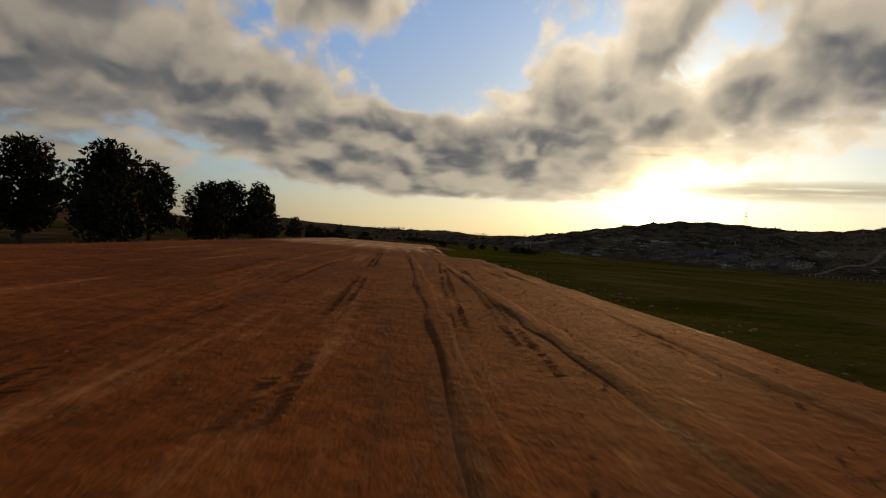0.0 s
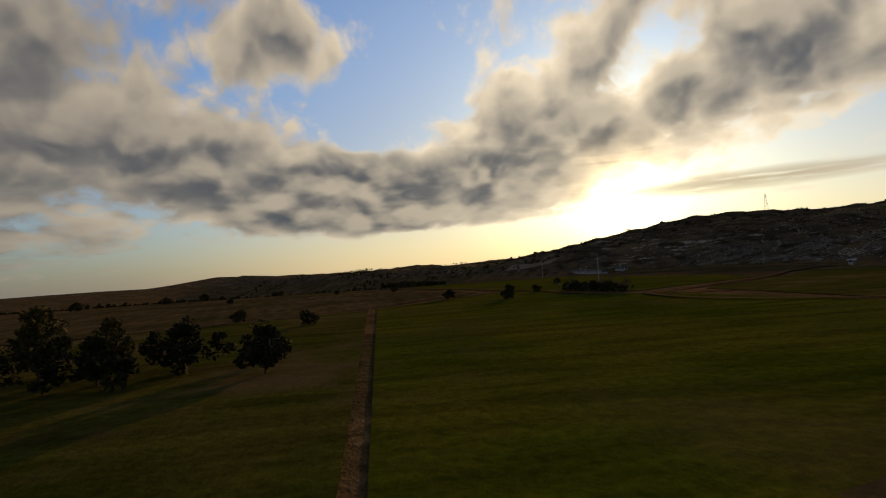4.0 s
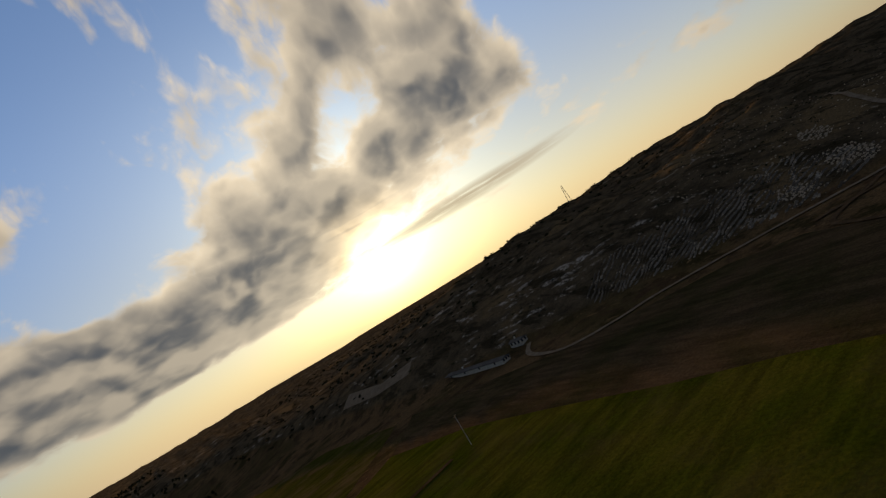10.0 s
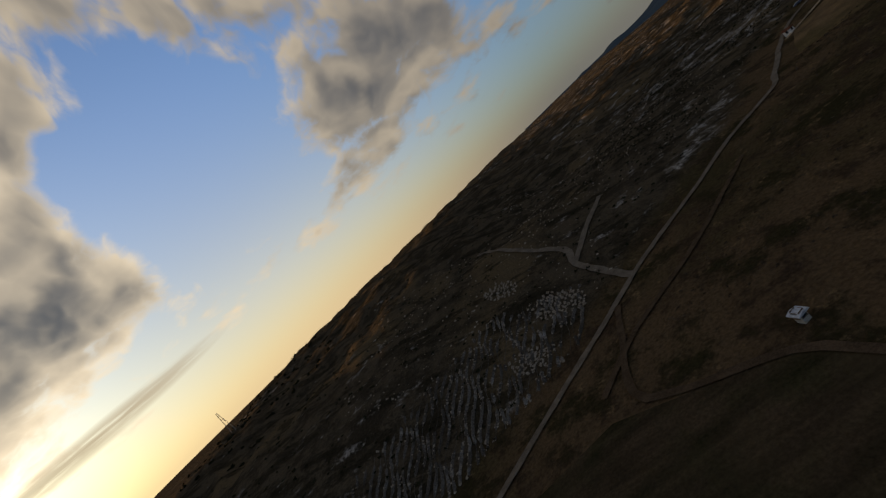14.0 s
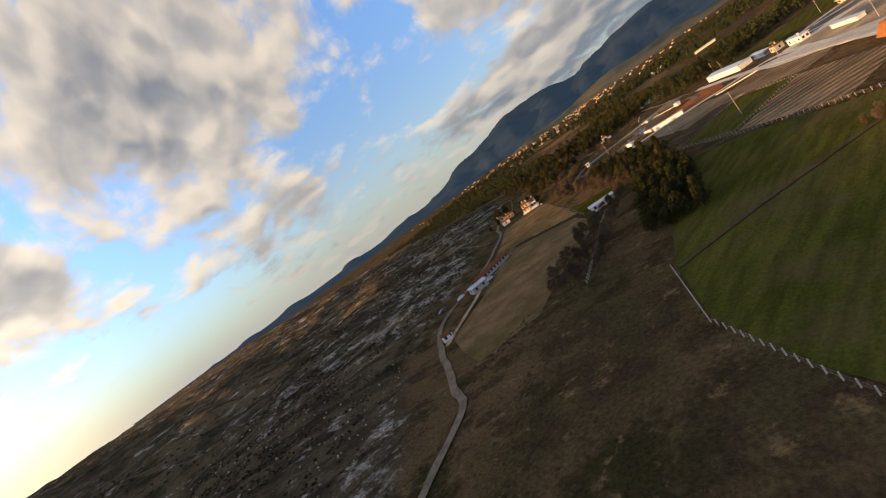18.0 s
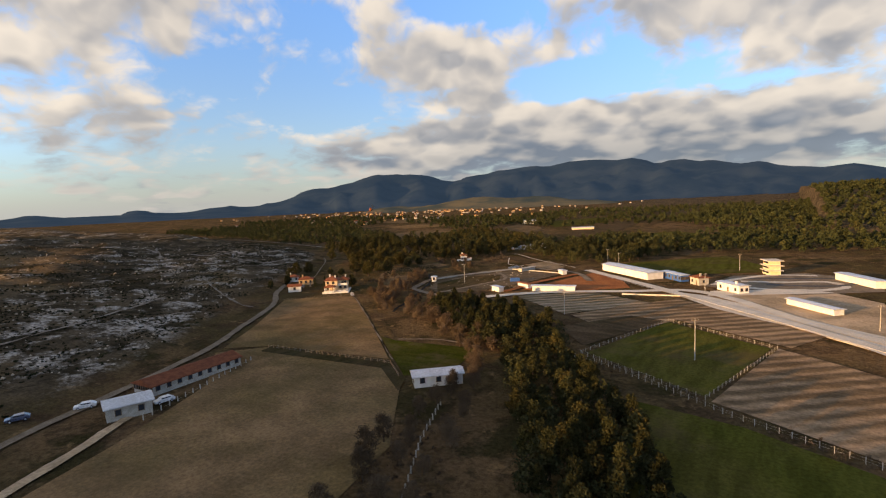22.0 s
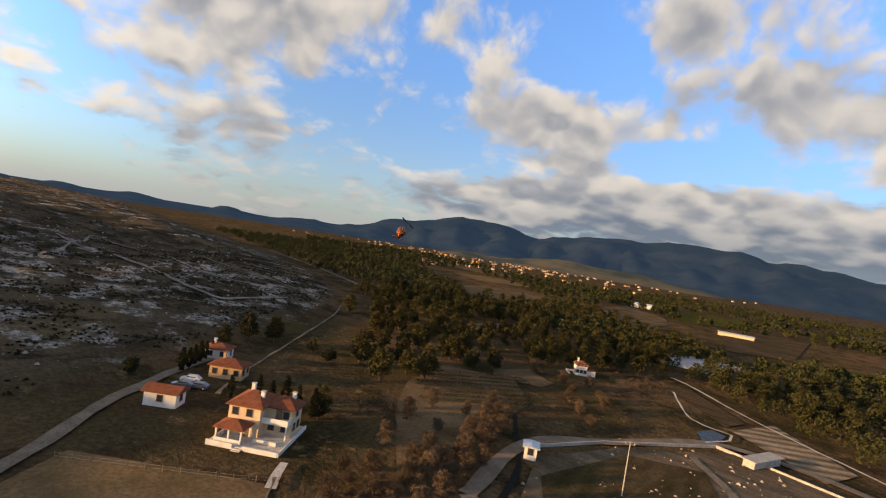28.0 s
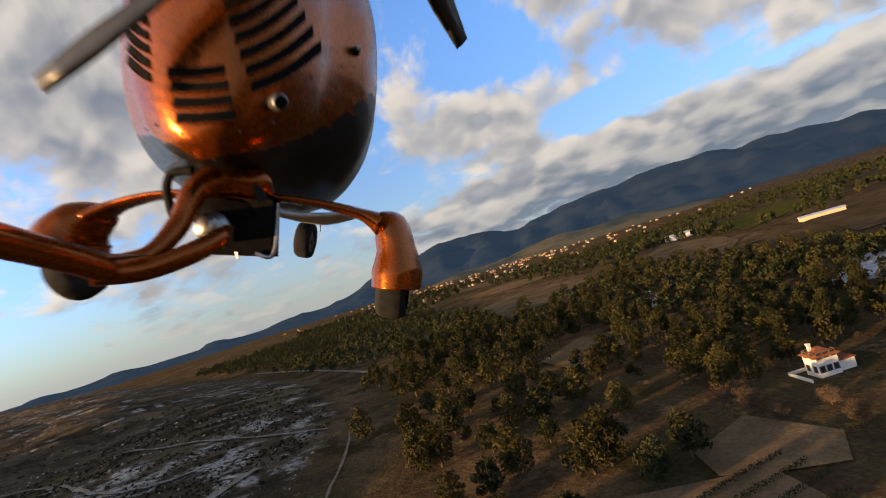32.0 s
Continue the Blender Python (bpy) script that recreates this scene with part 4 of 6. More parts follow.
rubble("edge_stones", [(7.6, 10.5, -60, 48, -0.3), (-19, -16.4, -60, 48, -0.3)], 1500, 0.05, CLOD, "stones and clods beside the red airstrip", 3)
rubble("lot_stones", [(380, 424, -92, -30, None)], 420, 0.26, STONE, "pale stones set out in the lot", 5)
rubble("slope_rocks", [(430, 560, 0, 160, None), (330, 460, 180, 340, None), (260, 380, 300, 420, None), (540, 700, -120, 60, None)], 3200, 0.34, STONE, "pale limestone rocks scattered over the slope", 6)
# ridges of cleared stone running down the terraced slope
STONY = material("stony_ridge", (0.150, 0.130, 0.106), (0.075, 0.062, 0.048), (0.30, 0.27, 0.23), 0.06, 2.4, mottle=0.5, bump=0.6, depth=0.3)
vs, fs = [], []
tops = []
for k in range(42):
    rr = random.Random(300 + k)
    f = k / 41
    ax, ay = np.interp(f, [0, 0.3, 1], [270, 282, 224]), np.interp(f, [0, 0.3, 1], [314, 346, 424])
    bx, by = np.interp(f, [0, 0.5, 1], [241, 212, 192]), np.interp(f, [0, 0.5, 1], [322, 374, 416])
    n = int(math.hypot(bx - ax, by - ay) / 1.1)
    for i in range(n + 1):
        u = i / n
        px, py = ax + (bx - ax) * u + 0.35 * math.sin(0.5 * i + k), ay + (by - ay) * u + 0.7 * math.sin(0.31 * i + 1.7 * k) + rr.uniform(-0.15, 0.15)
        gz = float(height(px, py))
        gap = noise.noise((px / 7, py / 7, 2.0)) < -0.12
        tall, wide = (0.02, 0.15) if gap else (rr.uniform(0.25, 0.75), rr.uniform(0.45, 0.85))
        vs += [(px - 0.36 * wide, py - wide, gz - 0.05), (px, py - 0.3 * wide, gz + tall), (px + 0.1, py + 0.3 * wide, gz + tall * 0.9), (px + 0.36 * wide, py + wide, gz - 0.05)]
        if not gap:
            tops.append((px - 0.6, px + 0.6, py - 0.5, py + 0.5, None))
        if i:
            c = len(vs) - 8
            fs += [(c + q, c + q + 1, c + q + 5, c + q + 4) for q in range(3)]
link("stone_ridges", vs, fs, STONY, "rows of grey stone and earth ridges on the terraced slope", kind="stuff", category="terraces")
rubble("terrace_stones", tops, 3000, 0.34, STONE, "pale stones heaped along the ridges of the slope", 8)
SCRAPES = [[(256, 316), (262, 331), (272, 333), (278, 326), (270, 318), (264, 313)], [(290, 336), (296, 348), (306, 350), (309, 342), (300, 335)], [(238, 333), (242, 345), (250, 346), (252, 338), (246, 332)]]


TREADS = [(-1.1, -1.9, 4, 42), (1.0, 2.8, 6, 40), (2.0, 3.7, 6, 36), (-3.4, -3.7, 4, 43), (-5.8, -6.3, 8, 34), (4.8, 4.6, 8, 42)]
# imprints of tractor tyres: slanting lugs in two lines
rr = random.Random(77)
vs, fs = [], []
for x0, x1, y0, y1 in TREADS:
    y = y0
    while y < y1:
        c = x0 + (x1 - x0) * (y - y0) / (y1 - y0)
        for s in (-1, 1):
            if rr.random() < 0.8:
                a = radians(35 * s + rr.uniform(-8, 8))
                ux, uy = math.cos(a) * 0.10, math.sin(a) * 0.10 * s
                cx, cy, h = c + 0.13 * s, y + rr.uniform(-0.03, 0.03), rr.uniform(0.005, 0.013)
                b = len(vs)
                vs += [(cx - ux, cy - uy - 0.035, 0.0), (cx + ux, cy + uy - 0.035, 0.0), (cx + ux, cy + uy + 0.035, 0.0), (cx - ux, cy - uy + 0.035, 0.0), (cx - ux * 0.8, cy - uy * 0.8, h), (cx + ux * 0.8, cy + uy * 0.8, h)]
                fs += [(b, b + 1, b + 5, b + 4), (b + 2, b + 3, b + 4, b + 5), (b + 1, b + 2, b + 5), (b + 3, b, b + 4)]
        y += 0.17
link("tyre_imprints", vs, fs, RUNWAY, "lugged tractor tyre imprints in red earth", kind="stuff", category="tracks")


# ---- plants ----
def part(name, verts, faces, mat, parent, label="", shade=False):
    return link(name, verts, faces, mat, label, parent, shade=shade)


def cylinder(p0, p1, r0, r1, sides=7):
    """Vertices and faces of a tapered rod with closed ends."""
    p0, p1 = Vector(p0), Vector(p1)
    q = (p1 - p0).to_track_quat("Z", "Y")
    vs = []
    for p, r in ((p0, r0), (p1, r1)):
        for k in range(sides):
            a = 2 * math.pi * k / sides
            vs.append(tuple(p + q @ Vector((r * math.cos(a), r * math.sin(a), 0))))
    fs = [(k, (k + 1) % sides, (k + 1) % sides + sides, k + sides) for k in range(sides)]
    fs += [tuple(range(sides - 1, -1, -1)), tuple(range(sides, 2 * sides))]
    return vs, fs


def merge(*pieces):
    vs, fs = [], []
    for v, f in pieces:
        fs += [tuple(i + len(vs) for i in face) for face in f]
        vs += list(v)
    return vs, fs


def leaves(centres, radii, count, size, seed, flat=0.75, slim=0.5):
    """Small leaf-shaped triangles pairs scattered through clumps."""
    r = np.random.RandomState(seed)
    n = len(centres) * count
    c = np.repeat(np.asarray(centres, float), count, 0)
    rad = np.repeat(np.asarray(radii, float), count)[:, None]
    d = r.normal(size=(n, 3))
    d /= np.linalg.norm(d, axis=1)[:, None]
    at = c + d * rad * (r.rand(n, 1) ** 0.4) * (1, 1, flat)
    u, v = r.normal(size=(n, 3)), r.normal(size=(n, 3))
    u /= np.linalg.norm(u, axis=1)[:, None]
    v = np.cross(u, v)
    v /= np.linalg.norm(v, axis=1)[:, None]
    s = size * (0.6 + 0.8 * r.rand(n, 1))
    vs = np.stack([at - u * s, at + v * s * slim, at + u * s, at - v * s * slim], 1).reshape(-1, 3)
    fs = np.arange(4 * n).reshape(-1, 4)
    return vs, fs


def tree(kind, tall, wide, mat, label, seed, clumps=26, count=72, size=0.31, category="tree"):
    """One tree: a tapered trunk with limbs, and a crown of leaf clumps with gaps."""
    r = random.Random(seed)
    root = tagged(new(kind), label, category)
    low = 0.28 if kind == "pine_tree" else 0.22 if kind != "cypress_tree" else 0.06
    pieces = [cylinder((0, 0, -0.3), (0.1, 0.05, tall * 0.5), 0.035 * tall, 0.022 * tall), cylinder((0.1, 0.05, tall * 0.5), (0.05, 0.1, tall * 0.93), 0.022 * tall, 0.006 * tall)]
    centres, radii = [], []
    for k in range(clumps):
        f = (k + 0.5) / clumps
        h = tall * (low + (1 - low) * f)
        if kind == "pine_tree":
            spread = wide * (0.20 + 0.95 * (1 - f) ** 0.6) * min(1.0, 0.6 + f * 2.4)
        elif kind == "cypress_tree":
            spread = wide * math.sin(math.pi * (0.12 + 0.86 * f))
        else:
            spread = wide * math.sqrt(max(0.05, 1 - (2 * f - 0.9) ** 2))
        a, q = k * 2.4 + r.uniform(-0.4, 0.4), spread * r.uniform(0.35, 0.95)
        c = (q * math.cos(a), q * math.sin(a), h + r.uniform(-0.3, 0.3))
        centres.append(c)
        radii.append(wide * r.uniform(0.34, 0.52))
        if k % 2 == 0:
            pieces.append(cylinder((0.05, 0.05, max(0.3, h - 0.25 * q - 0.4)), c, 0.012 * tall, 0.004 * tall, 5))
    part("trunk", *merge(*pieces), BARK, root)
    part("crown", *leaves(centres, radii, count, size, seed, slim=0.26 if kind == "pine_tree" else 0.11 if kind == "bare_tree" else 0.42), mat, root)
    return root


def inside(x, y, outline):
    hit = False
    for (ax, ay), (bx, by) in zip(outline, outline[1:] + outline[:1]):
        if (ay > y) != (by > y) and x < (bx - ax) * (y - ay) / (by - ay) + ax:
            hit = not hit
    return hit


def scatter(outline, gap, seed, most=100000):
    """Places at least gap apart inside an outline."""
    r = random.Random(seed)
    xs, ys = [p[0] for p in outline], [p[1] for p in outline]
    got, cells = [], {}
    for _ in range(int(6 * (max(xs) - min(xs)) * (max(ys) - min(ys)) / gap ** 2)):
        x, y = r.uniform(min(xs), max(xs)), r.uniform(min(ys), max(ys))
        if not inside(x, y, outline):
            continue
        key = (int(x / gap), int(y / gap))
        if any((x - p) ** 2 + (y - q) ** 2 < gap * gap for i in (-1, 0, 1) for j in (-1, 0, 1) for p, q in cells.get((key[0] + i, key[1] + j), ())):
            continue
        cells.setdefault(key, []).append((x, y))
        got.append((x, y))
        if len(got) >= most:
            break
    return got


KINDS = {
    "pine": [tree("pine_tree", 9.5, 2.3, DARKPINE, "tall green pine with an uneven crown", 11, 26, 74, 0.42), tree("pine_tree", 8.0, 2.5, DARKPINE, "broad green pine with gaps in its crown", 12, 26, 74, 0.42), tree("pine_tree", 10.5, 2.0, DARKPINE, "slender dark green pine", 13, 26, 74, 0.42)],
    "tall": [tree("broad_tree", 12.5, 4.2, OLIVE, "tall dark broad tree beside the airstrip", 25, 44, 110, 0.34), tree("broad_tree", 10.5, 3.6, OLIVE, "dark spreading tree beside the airstrip", 26, 40, 110, 0.32)],
    "oak": [tree("round_tree", 6.5, 2.6, PINE, "round olive-green evergreen tree", 14, 20), tree("round_tree", 5.0, 2.2, OLIVE, "low dark evergreen tree", 15, 18)],
    "bare": [tree("bare_tree", 5.0, 1.9, BRUSH, "bare brown winter thicket tree", 16, 18, 95, 0.34), tree("bare_tree", 3.4, 1.7, BRUSH, "brown leafless bush near the stream", 17, 16, 90, 0.30)],
    "cypress": [tree("cypress_tree", 8.0, 1.25, OLIVE, "slim dark cypress beside the houses", 18, 40, 90, 0.24)],
    "bush": [tree("shrub", 2.6, 2.0, OLIVE, "dark rounded shrub in the field", 19, 14, 40, 0.28, category="shrub")],
}
used = set()


def plant(kind, places, group, seed, low=0.75, high=1.25, ground=None):
    r = random.Random(seed)
    for x, y in places:
        if any(inside(x, y, o[0]) for o in CLEARINGS):
            continue
        z = float(height(x, y)) if ground is None else ground
        base = r.choice(KINDS[kind])
        s = r.uniform(low, high)
        m = pose(x, y, z, 0, 0, r.uniform(0, 360)) @ Matrix.Scale(s, 4)
        if base not in used:
            used.add(base)
            base.matrix_world = m
            tagged(base, group=group)
            ob = base
        else:
            keep = base.scale.copy()
            base.scale = (1, 1, 1)
            ob = copy_thing(base, m)
            base.scale = keep
            ob["group"] = group


GROVE = [(276, 134), (291, 142), (298, 131), (306, 116), (315, 99), (328, 75), (341, 52), (353, 47), (367, 35), (392, 12), (388, 1), (362, 7), (331, 33), (318, 58), (298, 86)]
plant("pine", scatter(GROVE, 4.6, 1), "pine grove by the stream", 1, 0.55, 0.85)
plant("oak", scatter(GROVE, 6.5, 19), "dark evergreens in the pine grove", 19, 0.8, 1.1)
plant("bare", scatter([(322, 158), (334, 128), (341, 94), (344, 62), (372, 40), (402, 20), (406, -8), (398, -4), (392, 12), (346, 46), (334, 80), (316, 126), (306, 156)], 5.0, 2), "thicket along the stream", 2)
plant("bare", scatter([(414, 12), (424, -18), (440, -56), (448, -62), (436, -20), (420, 14)], 4.0, 3), "thicket along the stream", 3)
plant("bare", scatter([(447, -12), (440, -16), (408, 14), (404, 26), (414, 20)], 3.6, 33), "hedge beside the pasture", 33, 0.6, 1.0)
plant("bare", scatter([(430, -18), (440, -52), (452, -66), (462, -44), (446, -18)], 7.0, 34), "thicket beside the vineyard", 34, 0.6, 1.0)
plant("bare", scatter([(444, -92), (462, -105), (476, -120), (440, -114), (430, -76)], 6.5, 4), "thicket behind the lot", 4)
plant("oak", scatter([(476, -44), (488, -50), (500, -60), (548, -112), (566, -134), (530, -160), (500, -140), (486, -106), (492, -84), (478, -58)], 12.5, 5), "evergreen wood behind the villa", 5, 0.9, 1.4)
plant("pine", scatter([(566, -134), (620, -154), (640, -210), (560, -250), (500, -190), (500, -146), (530, -164)], 8.5, 6), "pine wood beyond the villa", 6)
plant("pine", scatter([(476, -122), (490, -140), (490, -200), (452, -205), (448, -160)], 8.0, 7), "pines round the white house", 7, 0.7, 1.1)
plant("pine", scatter([(424, -180), (398, -150), (352, -150), (330, -200), (410, -220)], 8.0, 8), "wood beyond the boundary wall", 8, 0.7, 1.1)
plant("oak", [(500, 4), (520, -26), (497, -46), (466, -22), (463, -19), (508, -48)], "garden trees", 9, 0.6, 0.9)
plant("oak", [(522.6, -43.5), (525, -36), (565, -106.6), (530, -92), (494.6, -55.5), (495, -64), (475, -63.6), (478, -89), (534.5, -110), (512, -115), (488, -95), (516, -100), (476, -98), (528, -130), (544, -105), (484, -74), (505, -84)], "large evergreen trees", 42, 1.15, 1.5)
plant("cypress", [(503, -9.4), (505, -11.5), (507, -13.7), (509, -16), (511, -18.5), (480.5, -9), (479, -14.5), (476, -16), (473, -17.5), (469, -18), (464, -18.5), (501, -7)], "cypress row by the houses", 10, 0.5, 0.75)
plant("tall", [(-26, 46), (-31, 58), (-25, 66), (-29, 78), (-36, 50), (-40, 70), (-46, 40), (-30, 88), (-44, 88), (-52, 60), (-26, 94)], "dark trees beside the airstrip", 11, 0.6, 0.95, -2.5)
plant("pine", [(-30, 62), (-42, 78), (-25, 88)], "dark trees beside the airstrip", 12, 1.1, 1.4, -2.5)
plant("oak", [(-12, 151), (-20, 155), (-26, 152), (-34, 158), (-44, 160), (-38, 148), (-56, 160), (-68, 150), (-50, 152), (-62, 158), (-76, 160), (-30, 163)], "dark trees beyond the airstrip", 41, 0.7, 1.05)
plant("bush", [(45, 250), (52, 243), (54, 236), (56, 228), (57, 221), (53, 239), (55, 232), (56, 225), (30, 226), (40, 262), (-14, 196), (-30, 214), (18, 244), (6, 330), (-20, 350), (-60, 320), (70, 300)], "field shrubs", 13, 0.6, 1.0)
plant("bare", scatter([(236, 116), (240, 114), (242, 120), (238, 122)], 3.0, 14), "small brown trees in the meadow", 14, 0.5, 0.7)
plant("bush", scatter([(-150, 300), (-120, 460), (-60, 560), (0, 640), (60, 640), (20, 560), (-40, 480), (-70, 420)], 34, 15, 16), "hedgerow shrubs", 15, 0.9, 1.6)


def wood(name, outline, gap, tall, mat, label, seed, skip=(), leaf=0.9, count=26, patchy=0.0):
    """Many far trees in one mesh of leaf clumps."""
    r = random.Random(seed)
    cs, rs = [], []
    for x, y in scatter(outline, gap, seed):
        if any(inside(x, y, o) for o in skip) or any(inside(x, y, o[0]) for o in CLEARINGS):
            continue
        s = (r.uniform(0.7, 1.25) if tall > 3 else 0.4 + 1.3 * r.random() ** 2.5) * tall
        if tall < 2.5 and noise.noise((x / 12, y / 34, seed)) < r.uniform(-0.12, 0.20):
            continue
        if patchy and noise.noise((x / patchy, y / patchy, seed)) < r.uniform(0.0, 0.2):
            continue
        z = float(height(x, y))
        for k in range(4):
            if tall < 2.5:
                cs.append((x + r.uniform(-0.9, 0.9) * s, y + r.uniform(-0.9, 0.9) * s, z + s * r.uniform(0.1, 0.4)))
                rs.append(s * r.uniform(0.3, 0.5))
            else:
                side = 0.0 if k == 3 else 0.24
                cs.append((x + r.uniform(-side, side) * s, y + r.uniform(-side, side) * s, z + s * (0.36 + 0.15 * k + r.uniform(-0.04, 0.04))))
                rs.append(s * (0.30 - 0.035 * k))
    twigs = mat is BRUSH
    return link(name, *leaves(cs, rs, count * (2 if twigs else 1), leaf, seed, slim=0.14 if twigs else 0.5), mat, label, kind="stuff", category="trees")


wood("wood_fill", [(476, -46), (500, -60), (548, -108), (566, -134), (530, -164), (500, -142), (486, -106), (490, -84)], 13.0, 5.4, PINE, "open evergreen wood behind the villa", 51, leaf=0.40, count=70)
wood("wood_fill", [(566, -134), (620, -154), (640, -210), (560, -250), (500, -190), (500, -146), (530, -164)], 9.0, 8.4, PINE, "open pine wood beyond the villa", 52, leaf=0.46, count=60)
wood("wood_fill", [(476, -122), (490, -140), (500, -200), (452, -215), (440, -175), (452, -150)], 7.0, 7.6, PINE, "dense wood round the white house", 53, leaf=0.46, count=60)
wood("wood_fill", [(436, -178), (412, -151), (378, -122), (352, -132), (330, -200), (410, -225), (440, -215)], 6.6, 8.4, DARKPINE, "dense wood beyond the boundary wall", 54, leaf=0.46, count=60)
wood("wood_fill", [(505, -200), (640, -215), (700, -330), (600, -420), (470, -300), (440, -240), (470, -212)], 8.0, 8.4, PINE, "evergreen wood stretching to far fields", 61, skip=([(500, -222), (540, -222), (540, -245), (500, -245)],), leaf=0.60, count=40)
wood("grove_fill", GROVE, 3.4, 5.0, OLIVE, "dark undergrowth between the pines of the grove", 50, leaf=0.34, count=40)
wood("brown_brush", [(444, -118), (478, -124), (470, -165), (440, -160), (430, -130)], 4.0, 2.4, BRUSH, "brown brush round the white house", 62, skip=([(448, -142), (472, -142), (472, -116), (448, -116)],), leaf=0.26, count=26)
wood("brown_brush", [(444, -91), (462, -104), (478, -124), (440, -116), (424, -112), (430, -74)], 3.6, 2.4, BRUSH, "dry brown brush behind the lot", 55, leaf=0.26, count=26)
wood("brown_brush", [(463, -24), (450, -17), (436, -5), (432, -10), (440, -30), (456, -40), (470, -40)], 2.6, 2.0, BRUSH, "brown brush below the villa", 56, leaf=0.22, count=26)
wood("far_wood", [(560, -250), (640, -210), (700, -200), (900, -262), (1250, -350), (1250, -520), (900, -480), (700, -330), (590, -290)], 9.5, 9, FARWOOD, "dense pine wood running to the horizon", 21)
wood("far_wood", [(440, -240), (500, -200), (560, -260), (640, -320), (600, -380), (520, -300), (440, -280)], 7.5, 7, FARWOOD, "evergreen wood between far fields", 22)
wood("far_wood", [(420, -225), (430, -290), (340, -380), (240, -380), (180, -300), (200, -230), (300, -205), (330, -205)], 7.5, 8, FARWOOD, "dark pine wood beyond the sports field", 23)
wood("far_wood", [(200, -240), (160, -320), (240, -420), (340, -480), (420, -620), (300, -900), (60, -1000), (-160, -800), (-60, -460), (60, -260)], 11, 10, FARWOOD, "dark wooded plateau in the south-west", 24, leaf=1.5, count=20)
wood("far_wood", [(600, -400), (760, -520), (900, -640), (1000, -800), (800, -860), (640, -640), (480, -640), (480, -560)], 14, 9, FARWOOD, "scattered woods on the plain", 25, leaf=1.4, count=18)
wood("far_wood", [(900, -500), (1250, -540), (1500, -700), (1400, -1000), (1050, -900), (1000, -760)], 16, 9, FARWOOD, "woods on the plain before the village", 26, leaf=1.6, count=16)
wood("hill_scrub", [(240, 330), (300, 266), (384, 190), (440, 96), (520, -14), (600, -120), (760, -190), (760, 100), (560, 300), (420, 470), (200, 560), (140, 520)], 5.0, 1.0, OLIVE, "low dark scrub on the limestone slope", 27, leaf=0.34, count=9)
wood("hill_wood", [(130, 560), (220, 520), (420, 480), (700, 640), (900, 900), (700, 1300), (200, 1100), (60, 860)], 9, 2.0, OLIVE, "dark maquis on the northern hill", 28, leaf=0.9, count=8)
wood("far_wood", [(-150, 480), (-60, 600), (20, 680), (60, 760), (-60, 1000), (-300, 1000), (-420, 700), (-300, 500)], 7.5, 3.6, OLIVE, "scattered dark trees in the northern valley", 29, leaf=0.9, count=14, patchy=55.0)
wood("dark_bushes", [(-10, 150), (-34, 146), (-78, 148), (-80, 164), (-30, 166), (-12, 158)], 4.6, 3.6, OLIVE, "dark bushes beyond the end of the airstrip", 75, leaf=0.34, count=40)
wood("far_wood", [(-60, 20), (-64, 110), (-130, 160), (-260, 180), (-300, 60), (-200, -20)], 9, 9, OLIVE, "dark wood west of the airstrip", 30, leaf=0.9, count=22)
wood("meadow_weeds", [(276, 170), (318, 174), (328, 196), (296, 236), (262, 280), (214, 300), (190, 256), (236, 216)], 3.4, 0.9, BRUSH, "dry brown weeds in rough grassland", 31, leaf=0.26, count=9)
wood("far_wood", [(450, -470), (620, -520), (760, -760), (700, -1100), (300, -1100), (330, -640)], 15, 9, FARWOOD, "dark woods far out on the plain", 57, leaf=1.4, count=18)
wood("far_wood", [(-600, 520), (-150, 660), (40, 820), (0, 1500), (-1000, 1500), (-1000, 620)], 11, 4.2, OLIVE, "dark scattered wood on the north-western rise", 58, leaf=1.1, count=12, patchy=90.0)
wood("fence_weeds", [(326, 50), (296, 66), (246, 94), (206, 115), (204, 109), (246, 88), (283, 69), (311, 50)], 1.7, 0.9, BRUSH, "rust-brown weeds along the fence", 59, leaf=0.2, count=12)
wood("dry_weeds", [(326, 196), (300, 160), (316, 126), (334, 90), (338, 96), (326, 140)], 2.2, 1.1, BRUSH, "tall dry weeds beside the thicket", 60, leaf=0.22, count=14)
wood("bramble", [(50, 247), (60, 241), (66, 231), (58, 225), (53, 234)], 1.7, 2.7, BRUSH, "dark brown brambles beside the field road", 71, leaf=0.24, count=26)
wood("hedge", [(2, 384), (10, 380), (50, 474), (52, 577), (42, 578), (38, 480)], 3.0, 3.4, OLIVE, "dark hedge between two far fields", 72, leaf=0.5, count=22)
wood("ditch_scrub", [(8, 366), (32, 366), (30, 372), (10, 378)], 2.6, 2.8, BRUSH, "brown scrub at the end of a ditch", 73, leaf=0.3, count=22)
heaps = [(x - 0.9, x + 0.9, y - 0.4, y + 0.4, None) for k, outline in enumerate(SCRAPES) for x, y in scatter(outline, 1.5, 80 + k)]
rubble("chalk_stones", heaps, 3000, 0.27, STONE, "pale chalk stones dumped on the slope", 9)
wood("slope_scrub", [(330, 262), (386, 192), (442, 98), (482, 40), (520, -14), (600, -120), (690, -180), (740, -150), (650, 0), (570, 90), (490, 200), (410, 280)], 1.9, 0.75, OLIVE, "thick low scrub over the limestone slope", 74, leaf=0.24, count=8)
rubble("lot_stones", [(384, 420, -72, -26, None), (390, 412, -88, -60, None), (398, 408, -60, -40, None)], 150, 0.34, STONE, "pale stones scattered over the grassy lot", 12)
